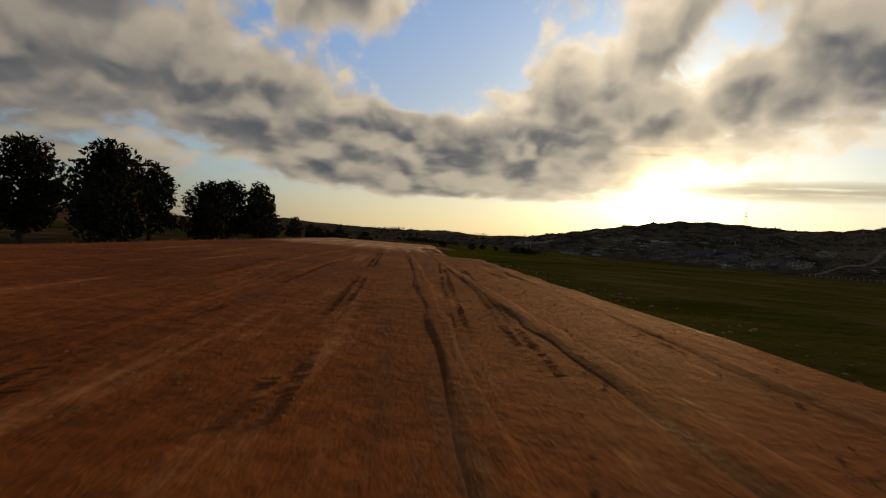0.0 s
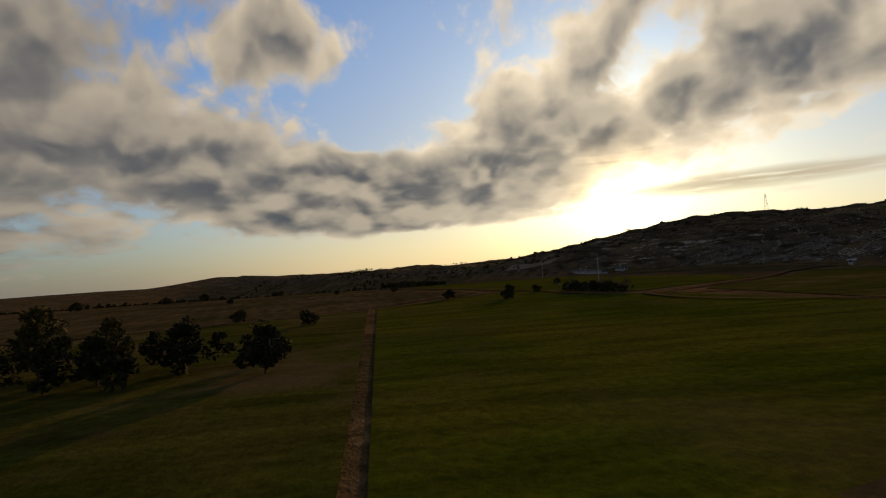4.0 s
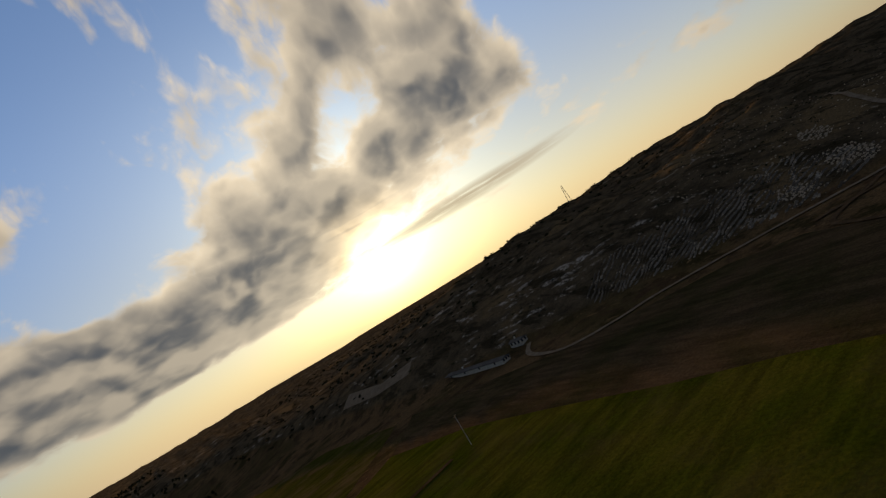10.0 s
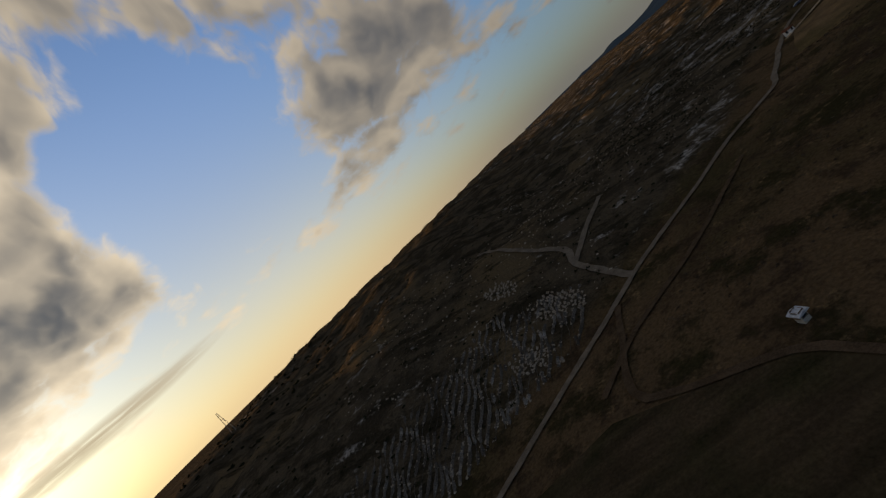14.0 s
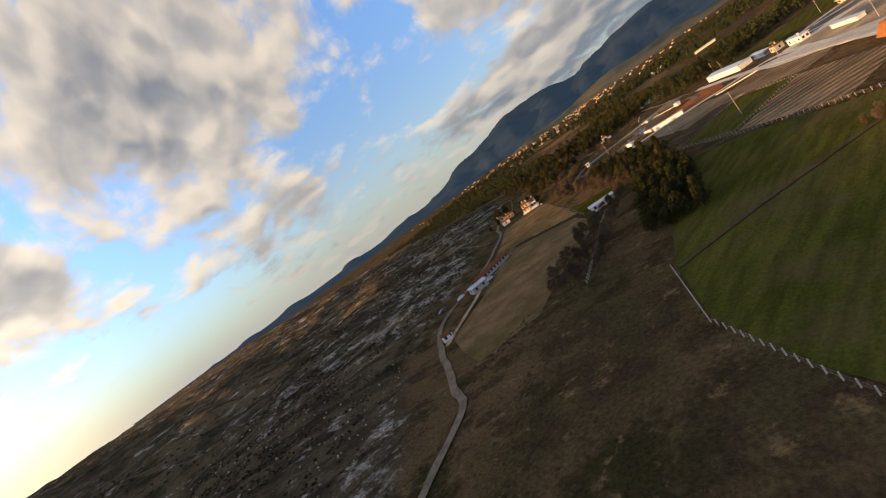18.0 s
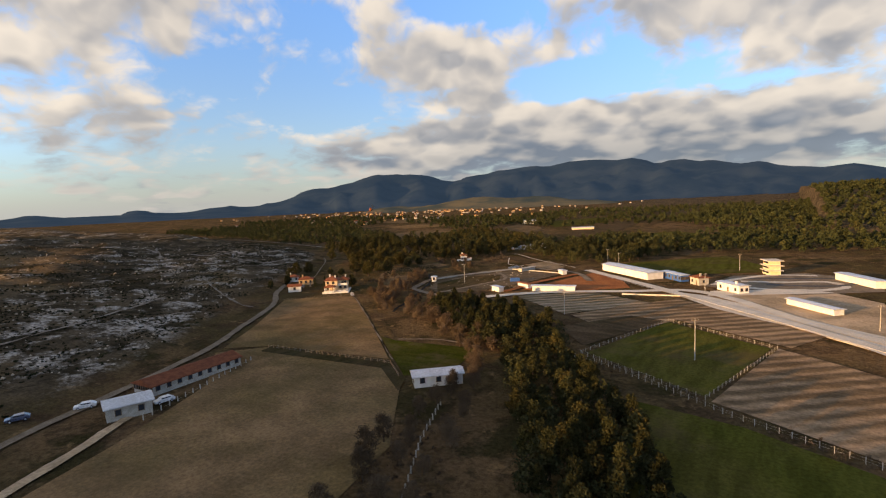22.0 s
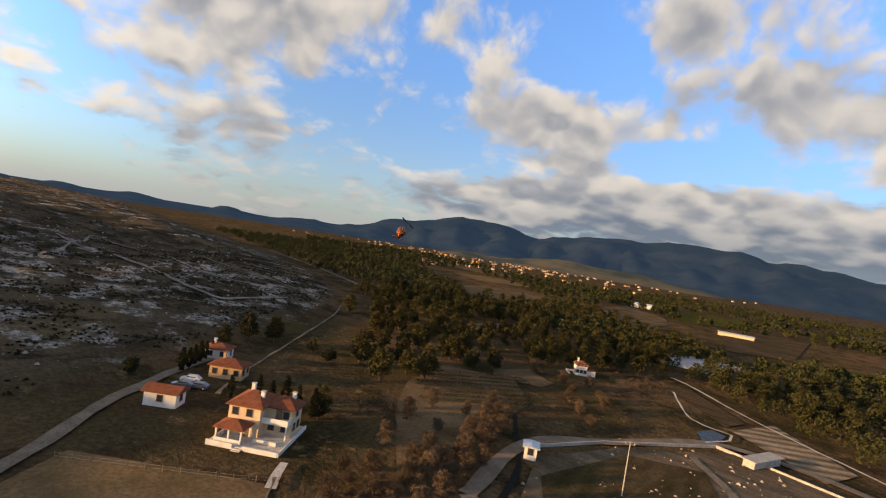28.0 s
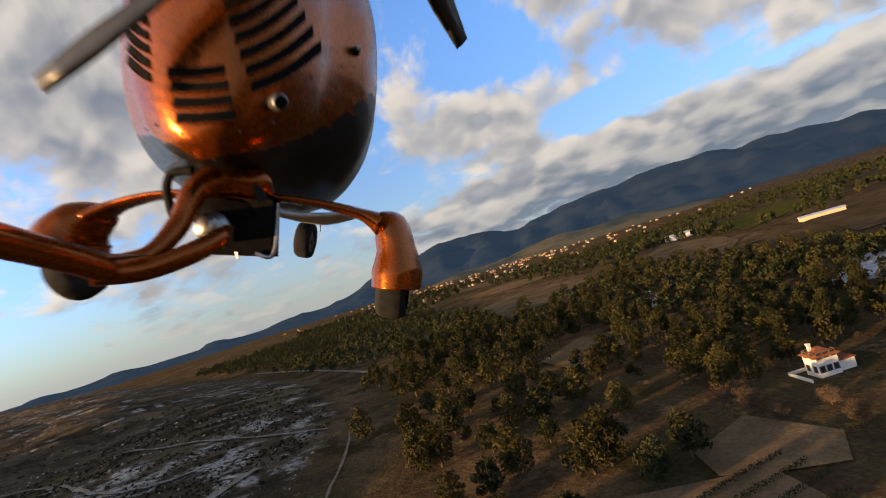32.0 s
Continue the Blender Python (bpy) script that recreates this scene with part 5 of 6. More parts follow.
# rows of vines in the small vineyard
cs = []
for k in range(8):
    r = random.Random(k)
    off = 446.5 - 3.8 * k
    a0, a1 = -198 - 0.8 * k + r.uniform(-3, 3), -165 - 0.9 * k + r.uniform(-3, 3)
    while a0 < a1:
        cs.append((0.845 * off - 0.53 * a0, -0.53 * off - 0.845 * a0, VALLEY + 0.75))
        a0 += 0.8
link("vines", *leaves(cs, [0.55] * len(cs), 26, 0.16, 7), OLIVE, "pruned dark vines trained in rows", category="vines", kind="stuff")


# ---- buildings ----
def box(x0, x1, y0, y1, z0, z1):
    vs = [(x, y, z) for z in (z0, z1) for y in (y0, y1) for x in (x0, x1)]
    return vs, [(0, 2, 3, 1), (4, 5, 7, 6), (0, 1, 5, 4), (2, 6, 7, 3), (0, 4, 6, 2), (1, 3, 7, 5)]


def hip_roof(lx, ly, z, tall, over=0.5, thick=0.18, gable=False):
    """A tiled roof with eaves; hipped, or gabled along x."""
    a, b = lx / 2 + over, ly / 2 + over
    r = a if gable else max(a - b, 0.3)
    top = [(-a, -b, z + thick), (a, -b, z + thick), (a, b, z + thick), (-a, b, z + thick), (-r, 0, z + tall), (r, 0, z + tall)]
    low = [(-a, -b, z), (a, -b, z), (a, b, z), (-a, b, z)]
    fs = [(0, 1, 5, 4), (2, 3, 4, 5), (1, 2, 5), (3, 0, 4), (6, 7, 1, 0), (7, 8, 2, 1), (8, 9, 3, 2), (9, 6, 0, 3), (9, 8, 7, 6)]
    return top + low, fs


def openings(root, lx, ly, floors, per, z0=1.0, floor=2.9, door=True):
    """Windows with frame, pane and sill on the four sides, and a door."""
    made = None
    for side in range(4):
        along_len, off = (lx, ly / 2) if side % 2 == 0 else (ly, lx / 2)
        n = max(1, per if side % 2 == 0 else per - 1)
        for f in range(floors):
            for k in range(n):
                u = (k + 0.5) / n * along_len - along_len / 2
                if door and side == 0 and f == 0 and k == n // 2:
                    d = part("door", *merge(box(u - 0.5, u + 0.5, -off - 0.05, -off + 0.05, 0.0, 2.05)), WOOD, root)
                    continue
                w = part("window", *merge(box(-0.62, -0.5, -0.06, 0.04, 0, 1.3), box(0.5, 0.62, -0.06, 0.04, 0, 1.3), box(-0.5, 0.5, -0.06, 0.04, 1.2, 1.3), box(-0.7, 0.7, -0.14, 0.04, -0.09, -0.003)), WOOD, root)
                part("pane", *box(-0.5, 0.5, -0.02, 0.0, 0.0, 1.2), GLASS, w)
                m = pose(0, 0, 0, 0, 0, 90 * side) @ pose(u, -off - 0.004, z0 + f * floor)
                w.matrix_local = m


def house(name, x, y, turn, lx, ly, tall, wall, roof, label, roof_tall=1.8, floors=2, per=3, gable=False, category="house", chimney=True, plain=False):
    root = tagged(new(name), label, category)
    part("wall", *box(-lx / 2, lx / 2, -ly / 2, ly / 2, -0.4, tall), wall, root)
    top = part("roof", *hip_roof(lx, ly, tall + 0.003, roof_tall, gable=gable), roof, root)
    if chimney:
        part("chimney", *merge(box(lx * 0.2, lx * 0.2 + 0.6, -0.9, -0.3, tall + 0.3, tall + roof_tall + 0.7), box(lx * 0.2 - 0.1, lx * 0.2 + 0.7, -1.0, -0.2, tall + roof_tall + 0.703, tall + roof_tall + 0.85)), wall, top)
    if not plain:
        openings(root, lx, ly, floors, per)
    root.matrix_world = pose(x, y, float(height(x, y)) + 0.1, 0, 0, turn)
    return root


def window(root, x, y, z, side, wide=1.0, high=1.2):
    """A framed window with sill and pane on a wall that faces the given quarter turn."""
    a = wide / 2
    w = part("window", *merge(box(-a - 0.12, -a, -0.06, 0.04, 0, high + 0.1), box(a, a + 0.12, -0.06, 0.04, 0, high + 0.1), box(-a, a, -0.06, 0.04, high, high + 0.1), box(-a - 0.2, a + 0.2, -0.14, 0.04, -0.09, -0.003)), WOOD, root)
    part("pane", *box(-a, a, -0.02, 0.0, 0.0, high), GLASS, w)
    w.matrix_local = pose(x, y, z, 0, 0, 90 * side)


villa = tagged(new("villa"), "two-storey cream villa with hipped clay-tile roofs and terrace", "villa")
part("terrace", *box(-6.2, 6.2, -7.0, 6.4, -0.4, 0.35), CONCRETE, villa)
part("wall", *box(-5.2, 0.6, -2.4, 5.4, 0.353, 5.5), CREAM, villa)
part("wall", *box(0.603, 5.4, 0.2, 5.4, 0.353, 5.2), CREAM, villa)
main_roof = part("roof", *hip_roof(5.8, 7.8, 5.503, 1.9, 0.55), TILE, villa)
main_roof.matrix_local = pose(-2.3, 1.5, 0)
side_roof = part("roof", *hip_roof(5.2, 5.2, 5.203, 1.7, 0.5), TILE, villa)
side_roof.matrix_local = pose(3.1, 2.8, 0)
for cx, cy, top in ((-3.6, 3.2, 7.9), (-0.6, 0.6, 7.6), (4.2, 3.6, 7.4)):
    stack = part("chimney", *box(cx - 0.32, cx + 0.32, cy - 0.32, cy + 0.32, 5.6, top), WHITE, villa)
    part("cap", *box(cx - 0.42, cx + 0.42, cy - 0.42, cy + 0.42, top + 0.003, top + 0.12), CONCRETE, stack)
part("porch_roof", *hip_roof(4.6, 3.8, 2.75, 1.2, 0.4), TILE, villa).matrix_local = pose(-2.9, -4.4, 0)
for kx, ky in ((-5.1, -6.2), (-2.9, -6.2), (-0.7, -6.2), (-5.1, -2.7), (-0.7, -2.7)):
    part("porch_column", *box(kx - 0.14, kx + 0.14, ky - 0.14, ky + 0.14, 0.353, 2.747), WHITE, villa)
part("porch_parapet", *merge(box(-5.2, -0.6, -6.45, -6.34, 0.353, 1.15), box(-5.35, -5.24, -6.33, -2.42, 0.353, 1.15)), WHITE, villa)
part("terrace_wall", *merge(box(-6.2, -1.6, -7.25, -7.003, -0.4, 0.8), box(0.2, 6.2, -7.25, -7.003, -0.4, 0.7), box(6.203, 6.45, -7.2, 6.4, -0.4, 0.6), box(0.6, 4.8, -4.4, -4.2, 0.353, 1.0)), WHITE, villa)
part("steps", *merge(box(-1.5, 0.1, -7.9, -7.5, -0.3, 0.02), box(-1.5, 0.1, -7.497, -7.003, -0.3, 0.2)), CONCRETE, villa)
balcony = part("balcony", *box(0.63, 5.4, -1.6, 0.197, 2.8, 3.0), WHITE, villa)
part("railing", *merge(box(0.63, 5.4, -1.6, -1.5, 3.003, 3.9), box(5.3, 5.4, -1.497, 0.19, 3.003, 3.9)), WHITE, balcony)
part("balcony_column", *box(5.1, 5.35, -1.55, -1.3, 0.353, 2.797), WHITE, villa)
for wx, wy, wz, sd in ((-4.0, -2.4, 3.9, 0), (-1.4, -2.4, 3.9, 0), (-4.0, -2.4, 1.2, 0), (1.8, 0.2, 1.2, 0), (4.2, 0.2, 1.2, 0), (4.3, 0.2, 3.6, 0),
                       (5.4, 2.0, 1.2, 1), (5.4, 4.0, 1.2, 1), (5.4, 2.8, 3.6, 1), (-5.2, 0.2, 1.2, 3), (-5.2, 3.4, 1.2, 3), (-5.2, 1.6, 3.8, 3), (-3.0, 5.4, 1.2, 2), (2.8, 5.4, 1.2, 2), (-3.0, 5.4, 3.8, 2)):
    window(villa, wx, wy, wz, sd)
part("door", *box(2.4, 3.6, 0.14, 0.197, 3.003, 5.0), WOOD, villa, "brown balcony door")
part("door", *box(-1.9, -0.8, -2.46, -2.403, 0.353, 2.4), WOOD, villa, "brown front door under the porch")
villa.matrix_world = pose(461.0, -5.2, float(height(461, -5.2)) + 0.1, 0, 0, 217)
house("garage", 482, 3.5, 43, 6.2, 4.0, 2.6, WHITE, TILE, "small white garage with a clay-tile gable roof", 1.2, 1, 1, True, "garage", False)
house("cottage", 494.5, -15.5, 43, 7.5, 5.5, 2.8, OCHRE, TILE, "ochre cottage with a clay-tile roof", 1.5, 1, 3)
house("cottage", 510, -20, 48, 6, 5, 2.6, WHITE, TILE, "whitewashed cottage with a faded tile roof", 1.4, 1, 2)
white = house("white_house", 460, -131, 40, 4.6, 4.2, 4.2, WHITE, TILE, "bright white two-storey house on a walled plot", 1.7, 2, 3)
white.scale = (0.86, 0.86, 0.86)
part("annex", *box(-6.2, -2.35, -3.0, 1.4, -0.4, 2.1), WHITE, white)
part("annex_roof", *hip_roof(3.85, 4.4, 2.103, 0.8, 0.25), TILE, white).location = (-4.28, -0.8, 0)
part("garden_wall", *merge(box(-6.6, 5.0, -4.6, -4.4, -0.4, 0.6), box(4.8, 5.0, -4.35, 3, -0.4, 0.6)), WHITE, white)
barn = house("barn", 404.3, 106.5, 93, 25, 7.6, 2.2, POST, TILE, "long low barn with a red clay-tile roof", 1.5, 1, 9, True, "barn", False)
house("farm_shed", 395, 126.5, 70, 8.5, 6.4, 2.7, POST, METALROOF, "white farm shed under a grey metal roof", 1.0, 1, 2, True, "shed", False)
house("hut", 371, 171, 30, 3.6, 3, 2.3, WHITE, TILE, "tiny white hut with a red roof beside the road", 0.8, 1, 1, True, "hut", False)
shed = house("white_shed", 344.0, 81.0, 42, 11.5, 4.8, 2.4, WHITE, METALROOF, "white shed with a pale sheet-metal roof", 0.9, 1, 3, True, "shed", False)
hall = house("hall", 339, -100, 137, 40, 9, 3.2, WHITE, METALROOF, "long white hall with a low metal roof", 1.0, 1, 3, True, "hall", False, True)
for k in range(9):
    part("roof_rib", *box(-20 + k * 5 - 0.06, -20 + k * 5 + 0.06, -0.2, 0.2, 4.15, 4.3), METALROOF, hall)
house("long_shed", 360, -41, 193, 19, 3.4, 2.2, WHITE, METALROOF, "low white shed roofed with metal sheets", 0.5, 1, 5, True, "shed", False, True)
house("store", 397, -96.5, 73, 12, 2.6, 1.7, POST, POST, "long low grey concrete store beside the lot", 0.25, 1, 5, True, "store", False, True)
bin_root = tagged(new("waste_container"), "open blue waste container on the lot", "container")
part("tub", *merge(box(-2.4, 2.4, -1.2, -1.1, 0, 1.5), box(-2.4, 2.4, 1.1, 1.2, 0, 1.5), box(-2.4, -2.3, -1.1, 1.1, 0, 1.5), box(2.3, 2.4, -1.1, 1.1, 0, 1.5), box(-2.3, 2.3, -1.1, 1.1, 0, 0.1)), BLUEPAINT, bin_root)
part("rim", *merge(box(-2.5, 2.5, -1.3, -1.05, 1.503, 1.6), box(-2.5, 2.5, 1.05, 1.3, 1.503, 1.6)), BLUEPAINT, bin_root)
bin_root.matrix_world = pose(387.7, -59.2, VALLEY + 0.15, 0, 0, 30)
house("store", 384, -32, 150, 6, 2.6, 2.0, WHITE, METALROOF, "white container store with a shallow roof", 0.3, 1, 2, True, "container", False, True)
house("store", 376, -45, 150, 8, 2.4, 1.9, WHITE, TILE, "narrow store with a reddish roof", 0.5, 1, 2, True, "container", False, True)
house("store", 373, -90, 140, 4.4, 2.6, 2.0, WHITE, METALROOF, "white cabin at the lot corner", 0.5, 1, 2, True, "cabin", False, True)
house("store", 429, -46, 120, 3, 2.4, 2.4, WHITE, METALROOF, "small white cabin beside the stream", 0.4, 1, 1, True, "cabin", False)
house("workshop", 304, -78, 132, 6, 5, 3.2, POST, TILE, "ochre workshop with a red roof beside the yard", 1.2, 1, 2)
house("pavilion", 290, -64, 132, 13, 4.5, 3.2, WHITE, METALROOF, "white flat-roofed pavilion in the yard", 0.6, 1, 3, True)
house("long_store", 316, -89, 132, 16, 4, 3, BLUEPAINT, METALROOF, "blue-walled market stalls behind the yard", 0.5, 1, 6, True, "stall", False)
house("long_store", 264, -36, 129, 20, 3.6, 2.0, WHITE, METALROOF, "long pale store along the concrete yard", 0.6, 1, 7, True, "store", False, True)
house("long_store", 244, -98, 118, 24, 5, 3.0, WHITE, METALROOF, "open store with a pale roof behind the circuit", 0.5, 1, 6, True, "store", False, True)
house("stone_hut", 186, 283, 20, 1.8, 1.6, 1.7, POST, METALROOF, "tiny white hut beside the dirt road", 0.5, 1, 1, True, "hut", False)
pool = tagged(new("swimming_pool"), "large teal swimming pool with a white rim", "pool")
part("basin", *box(-8, 8, -7.5, 7.5, -0.3, 0.75), TEAL, pool)
part("rim", *merge(box(-8.9, 8.9, -8.4, -7.503, -0.3, 1.0), box(-8.9, 8.9, 7.503, 8.4, -0.3, 1.0), box(-8.9, -8.003, -7.5, 7.5, -0.3, 1.0), box(8.003, 8.9, -7.5, 7.5, -0.3, 1.0)), WHITE, pool)
pool.matrix_world = pose(226, -5, VALLEY + 0.12, 0, 0, 135)
house("kiosk", 234, 14, 118, 2.6, 2.2, 3.6, OCHRE, TILE, "ochre kiosk with a peaked roof", 1.6, 1, 2)
tower = tagged(new("control_tower"), "three-storey pale control tower with flat projecting slabs", "tower")
for k in range(3):
    part("storey", *box(-3.6 + 0.3 * k, 3.6 - 0.3 * k, -2.6, 2.6, 0.003 + 2.4 * k, 2.4 * k + 2.1), CREAM, tower)
    part("slab", *box(-4.6, 4.6, -3.6, 3.6, 2.403 + 2.4 * k - 0.3, 2.4 * k + 2.4), CONCRETE, tower)
    part("window_band", *box(-3.2 + 0.3 * k, 3.2 - 0.3 * k, -2.64, 2.64, 2.4 * k + 0.9, 2.4 * k + 1.8), GLASS, tower)
tower.matrix_world = pose(276, -117, VALLEY + 0.1, 0, 0, 112)
plant("oak", [(242, -38), (239, -12), (231, -28), (223, -26), (219, 16), (236, -34), (228, -22), (214, 2)], "dark trees round the pool", 61, 1.0, 1.4)


def wall_run(name, line, tall, thick, mat, label):
    """A low wall that follows a line, with a level coping."""
    root = tagged(new(name), label, "wall")
    for (ax, ay), (bx, by) in zip(line, line[1:]):
        d = math.hypot(bx - ax, by - ay)
        n = max(1, int(d / 6))
        for k in range(n):
            seg = part("wall_panel", *box(0.01, d / n - 0.01, -thick / 2, thick / 2, -0.3, tall), mat, root)
            f = k / n
            seg.matrix_local = pose(ax + (bx - ax) * f, ay + (by - ay) * f, VALLEY + 0.1, 0, 0, math.degrees(math.atan2(by - ay, bx - ax)))
    return root


wall_run("parapet", [(330, -42), (306, -46), (258, 8), (238, 32)], 0.45, 0.35, CONCRETE, "concrete parapet along the raised roadway")
wall_run("ring_wall", [(432, -50), (424, -70), (407, -98), (372, -90)], 0.6, 0.3, POST, "low pale wall round the lot")
# a raw cut bank of orange earth under the yard
bank_v, bank_f = [], []
for i in range(49):
    f = i / 48
    bx, by = 247.6 + (214 - 247.6) * f, 28.4 + (83 - 28.4) * f
    for j in range(6):
        g = j / 5
        k = 0.7 * noise.noise((bx * 0.35, by * 0.35, g * 2.0)) * math.sin(math.pi * min(g, 0.9))
        bank_v.append((bx - 0.855 * (3.2 * g + k), by - 0.52 * (3.2 * g + k), VALLEY - 0.1 + 4.3 * g + 0.35 * noise.noise((bx * 0.2, by * 0.2, 7.0)) * g))
    bank_v.append((bx - 0.855 * 9, by - 0.52 * 9, VALLEY + 4.1))
    bank_v.append((bx - 0.855 * 15, by - 0.52 * 15, VALLEY - 0.2))
    if i:
        c = 8 * i
        bank_f += [(c - 8 + q, c + q, c + q + 1, c - 7 + q) for q in range(7)]
link("earth_bank", bank_v, bank_f, REDSOIL, "raw cut bank of orange earth below the yard", kind="structure", category="bank", shade=True)
tunnel = tagged(new("greenhouse"), "low plastic polytunnel in a row of pale tunnels", "greenhouse", group="greenhouses")
arc = [(2.3 * math.cos(math.pi * k / 10), 1.9 * math.sin(math.pi * k / 10)) for k in range(11)]
skin_v = [(u, y, z - 0.1) for u in (-12, 12) for y, z in arc]
part("skin", skin_v, [(k, k + 1, k + 12, k + 11) for k in range(10)] + [tuple(range(10, -1, -1)), tuple(range(11, 22))], PLASTIC, tunnel)
for k in range(7):
    hoop = []
    for (y0, z0), (y1, z1) in zip(arc, arc[1:]):
        hoop.append(cylinder((-12 + 4 * k, y0 * 1.01, z0 * 1.01), (-12 + 4 * k, y1 * 1.01, z1 * 1.01), 0.06, 0.06, 5))
    part("hoop", *merge(*hoop), POST, tunnel)
for k in range(1, 8):
    copy_thing(tunnel, pose(448 - 0.9 * k, -211 - 4.9 * k, float(height(445, -230)), 0, 0, 10))
tunnel.matrix_world = pose(448, -211, float(height(445, -230)), 0, 0, 10)
house("warehouse", 598, -580, 25, 26, 10, 4.5, WHITE, METALROOF, "white warehouse far out on the plain", 1.5, 1, 6, True, "warehouse", False, True)
house("warehouse", 470, -440, 20, 26, 6, 2.4, CREAM, METALROOF, "pale low warehouse among fields", 1.0, 1, 6, True, "warehouse", False, True)
house("farmhouse", 520, -232, 35, 6, 5, 3.6, WHITE, TILE, "lone white farmhouse in the wood", 1.6, 2, 3)
house("farmhouse", 480, -312, 20, 6, 4, 2.4, CREAM, TILE, "farmhouse beside far fields", 1.5, 1, 3)
house("farmhouse", 172, 446, 95, 8, 5, 2.2, POST, ASPHALT, "pale farm building under the northern hill", 1.0, 1, 3, True)
house("farm_shed", 154, 464, 95, 50, 5, 2.0, POST, ASPHALT, "long pale quarry shed under the hill", 1.0, 1, 4, True)

# the far village
rnd = random.Random(9)
models = []
for k, (wl, rf) in enumerate(((OCHRE, TILE), (POST, TILE), (ROUGHCAST, TILE))):
    m = tagged(new("village_house"), ("cream village house with red roof", "white village house with red roof", "pale grey village house with red roof")[k], "house", group="far village")
    part("wall", *box(-5, 5, -4, 4, -1, 5.0), wl, m)
    part("roof", *hip_roof(10, 8, 5.003, 2.0), TILE, m)
    for u in (-3.4, 0, 3.4):
        part("window", *box(u - 0.6, u + 0.6, -4.06, -3.94, 1.2, 2.6), GLASS, m)
        part("window", *box(u - 0.6, u + 0.6, 3.94, 4.06, 3.2, 4.4), GLASS, m)
    models.append(m)
for k in range(280):
    az, r = radians(rnd.gauss(146, 10)), 950 + 1350 * rnd.random() ** 0.7
    x, y = 420 + r * math.sin(az), 10 + r * math.cos(az)
    m = pose(x, y, float(height(x, y)), 0, 0, rnd.uniform(0, 180))
    ob = copy_thing(models[k % 3], m)
    ob.scale = (0.72, 0.72, 0.72)
for k, m in enumerate(models):
    m.matrix_world = pose(980 + 40 * k, -620 - 30 * k, float(height(980 + 40 * k, -620 - 30 * k)), 0, 0, 30 * k)

# ---- fences, poles, cars ----
def fence(line, gap, tall, label, thick=0.09, mat=None, wires=2):
    """A fence of separate posts with wires."""
    root = tagged(new("fence"), label, "fence")
    pts = []
    for (ax, ay), (bx, by) in zip(line, line[1:]):
        n = max(1, round(math.hypot(bx - ax, by - ay) / gap))
        pts += [Vector((ax + (bx - ax) * k / n, ay + (by - ay) * k / n, 0)) for k in range(n)]
    pts.append(Vector((*line[-1], 0)))
    me = None
    for p in pts:
        z = float(height(p.x, p.y)) + 0.08
        if me is None:
            post = part("post", *box(-thick, thick, -thick, thick, -0.2, tall), mat or POST, root)
            me = post.data
        else:
            post = new("post", me)
            post.parent = root
        post.location = (p.x, p.y, z)
    for w in range(wires):
        pieces = []
        for a, b in zip(pts, pts[1:]):
            h = tall * (0.45 + 0.42 * w)
            pieces.append(cylinder((a.x, a.y, float(height(a.x, a.y)) + h), (b.x, b.y, float(height(b.x, b.y)) + h), 0.012, 0.012, 3))
        tagged(part("wire", *merge(*pieces), POST, root), kind="stuff")
    return root


fence([(325, 47), (311, 53), (296, 63), (283, 72), (246, 91), (226, 100), (206, 112)], 2.1, 1.15, "white concrete-post fence along the meadow", 0.05)
fence([(320.5, 45), (305.3, -0.6), (275.2, 20.6), (288.2, 65), (320, 45.4)], 2.2, 1.0, "pale post fence round the lawn", 0.045)
fence([(274, 168), (256, 194), (235, 211), (219, 223), (200, 240)], 2.4, 1.3, "wire fence with pale posts across rough grass")
fence([(408, 79), (363, 75), (355, 82)], 2.2, 1.1, "low stake fence between the pastures", 0.07, WOOD)
fence([(336, 92), (330, 108), (322, 124), (314, 142), (306, 160)], 2.4, 1.2, "stake fence beside the thicket")
fence([(388, 127), (395, 108), (402, 90)], 2.5, 1.1, "low fence before the barn", wires=1)
fence([(466, 24), (448, 6), (444, 1)], 2.6, 1.1, "garden fence of the villa with thin wooden stakes", 0.05, WOOD)
rack = fence([(-15.4, 111.2), (-5.8, 111.6)], 0.95, 2.5, "tall dark netting fence below the airstrip end", 0.05, WOOD, 4)
part("netting", *merge(*[box(-15.4 + k * 0.08, -15.36 + k * 0.08, 111.3, 111.32, -2.4, -0.3) for k in range(120)], *[box(-15.4, -5.8, 111.3, 111.32, -2.3 + 0.1 * k, -2.26 + 0.1 * k) for k in range(20)]), DARK, rack)


def pole(x, y, tall, label, arms=True, mat=None):
    root = tagged(new("utility_pole"), label, "pole", group="utility poles")
    part("shaft", *cylinder((0, 0, -0.3), (0, 0, tall), 0.13, 0.08, 8), mat or POST, root)
    if arms:
        part("crossarm", *box(-0.9, 0.9, -0.06, 0.06, tall - 0.6, tall - 0.45), WOOD, root)
        for u in (-0.8, 0, 0.8):
            part("insulator", *cylinder((u, 0, tall - 0.45), (u, 0, tall - 0.2), 0.06, 0.04, 6), WHITE, root)
    root.matrix_world = pose(x, y, float(height(x, y)), 0, 0, 35)
    return root


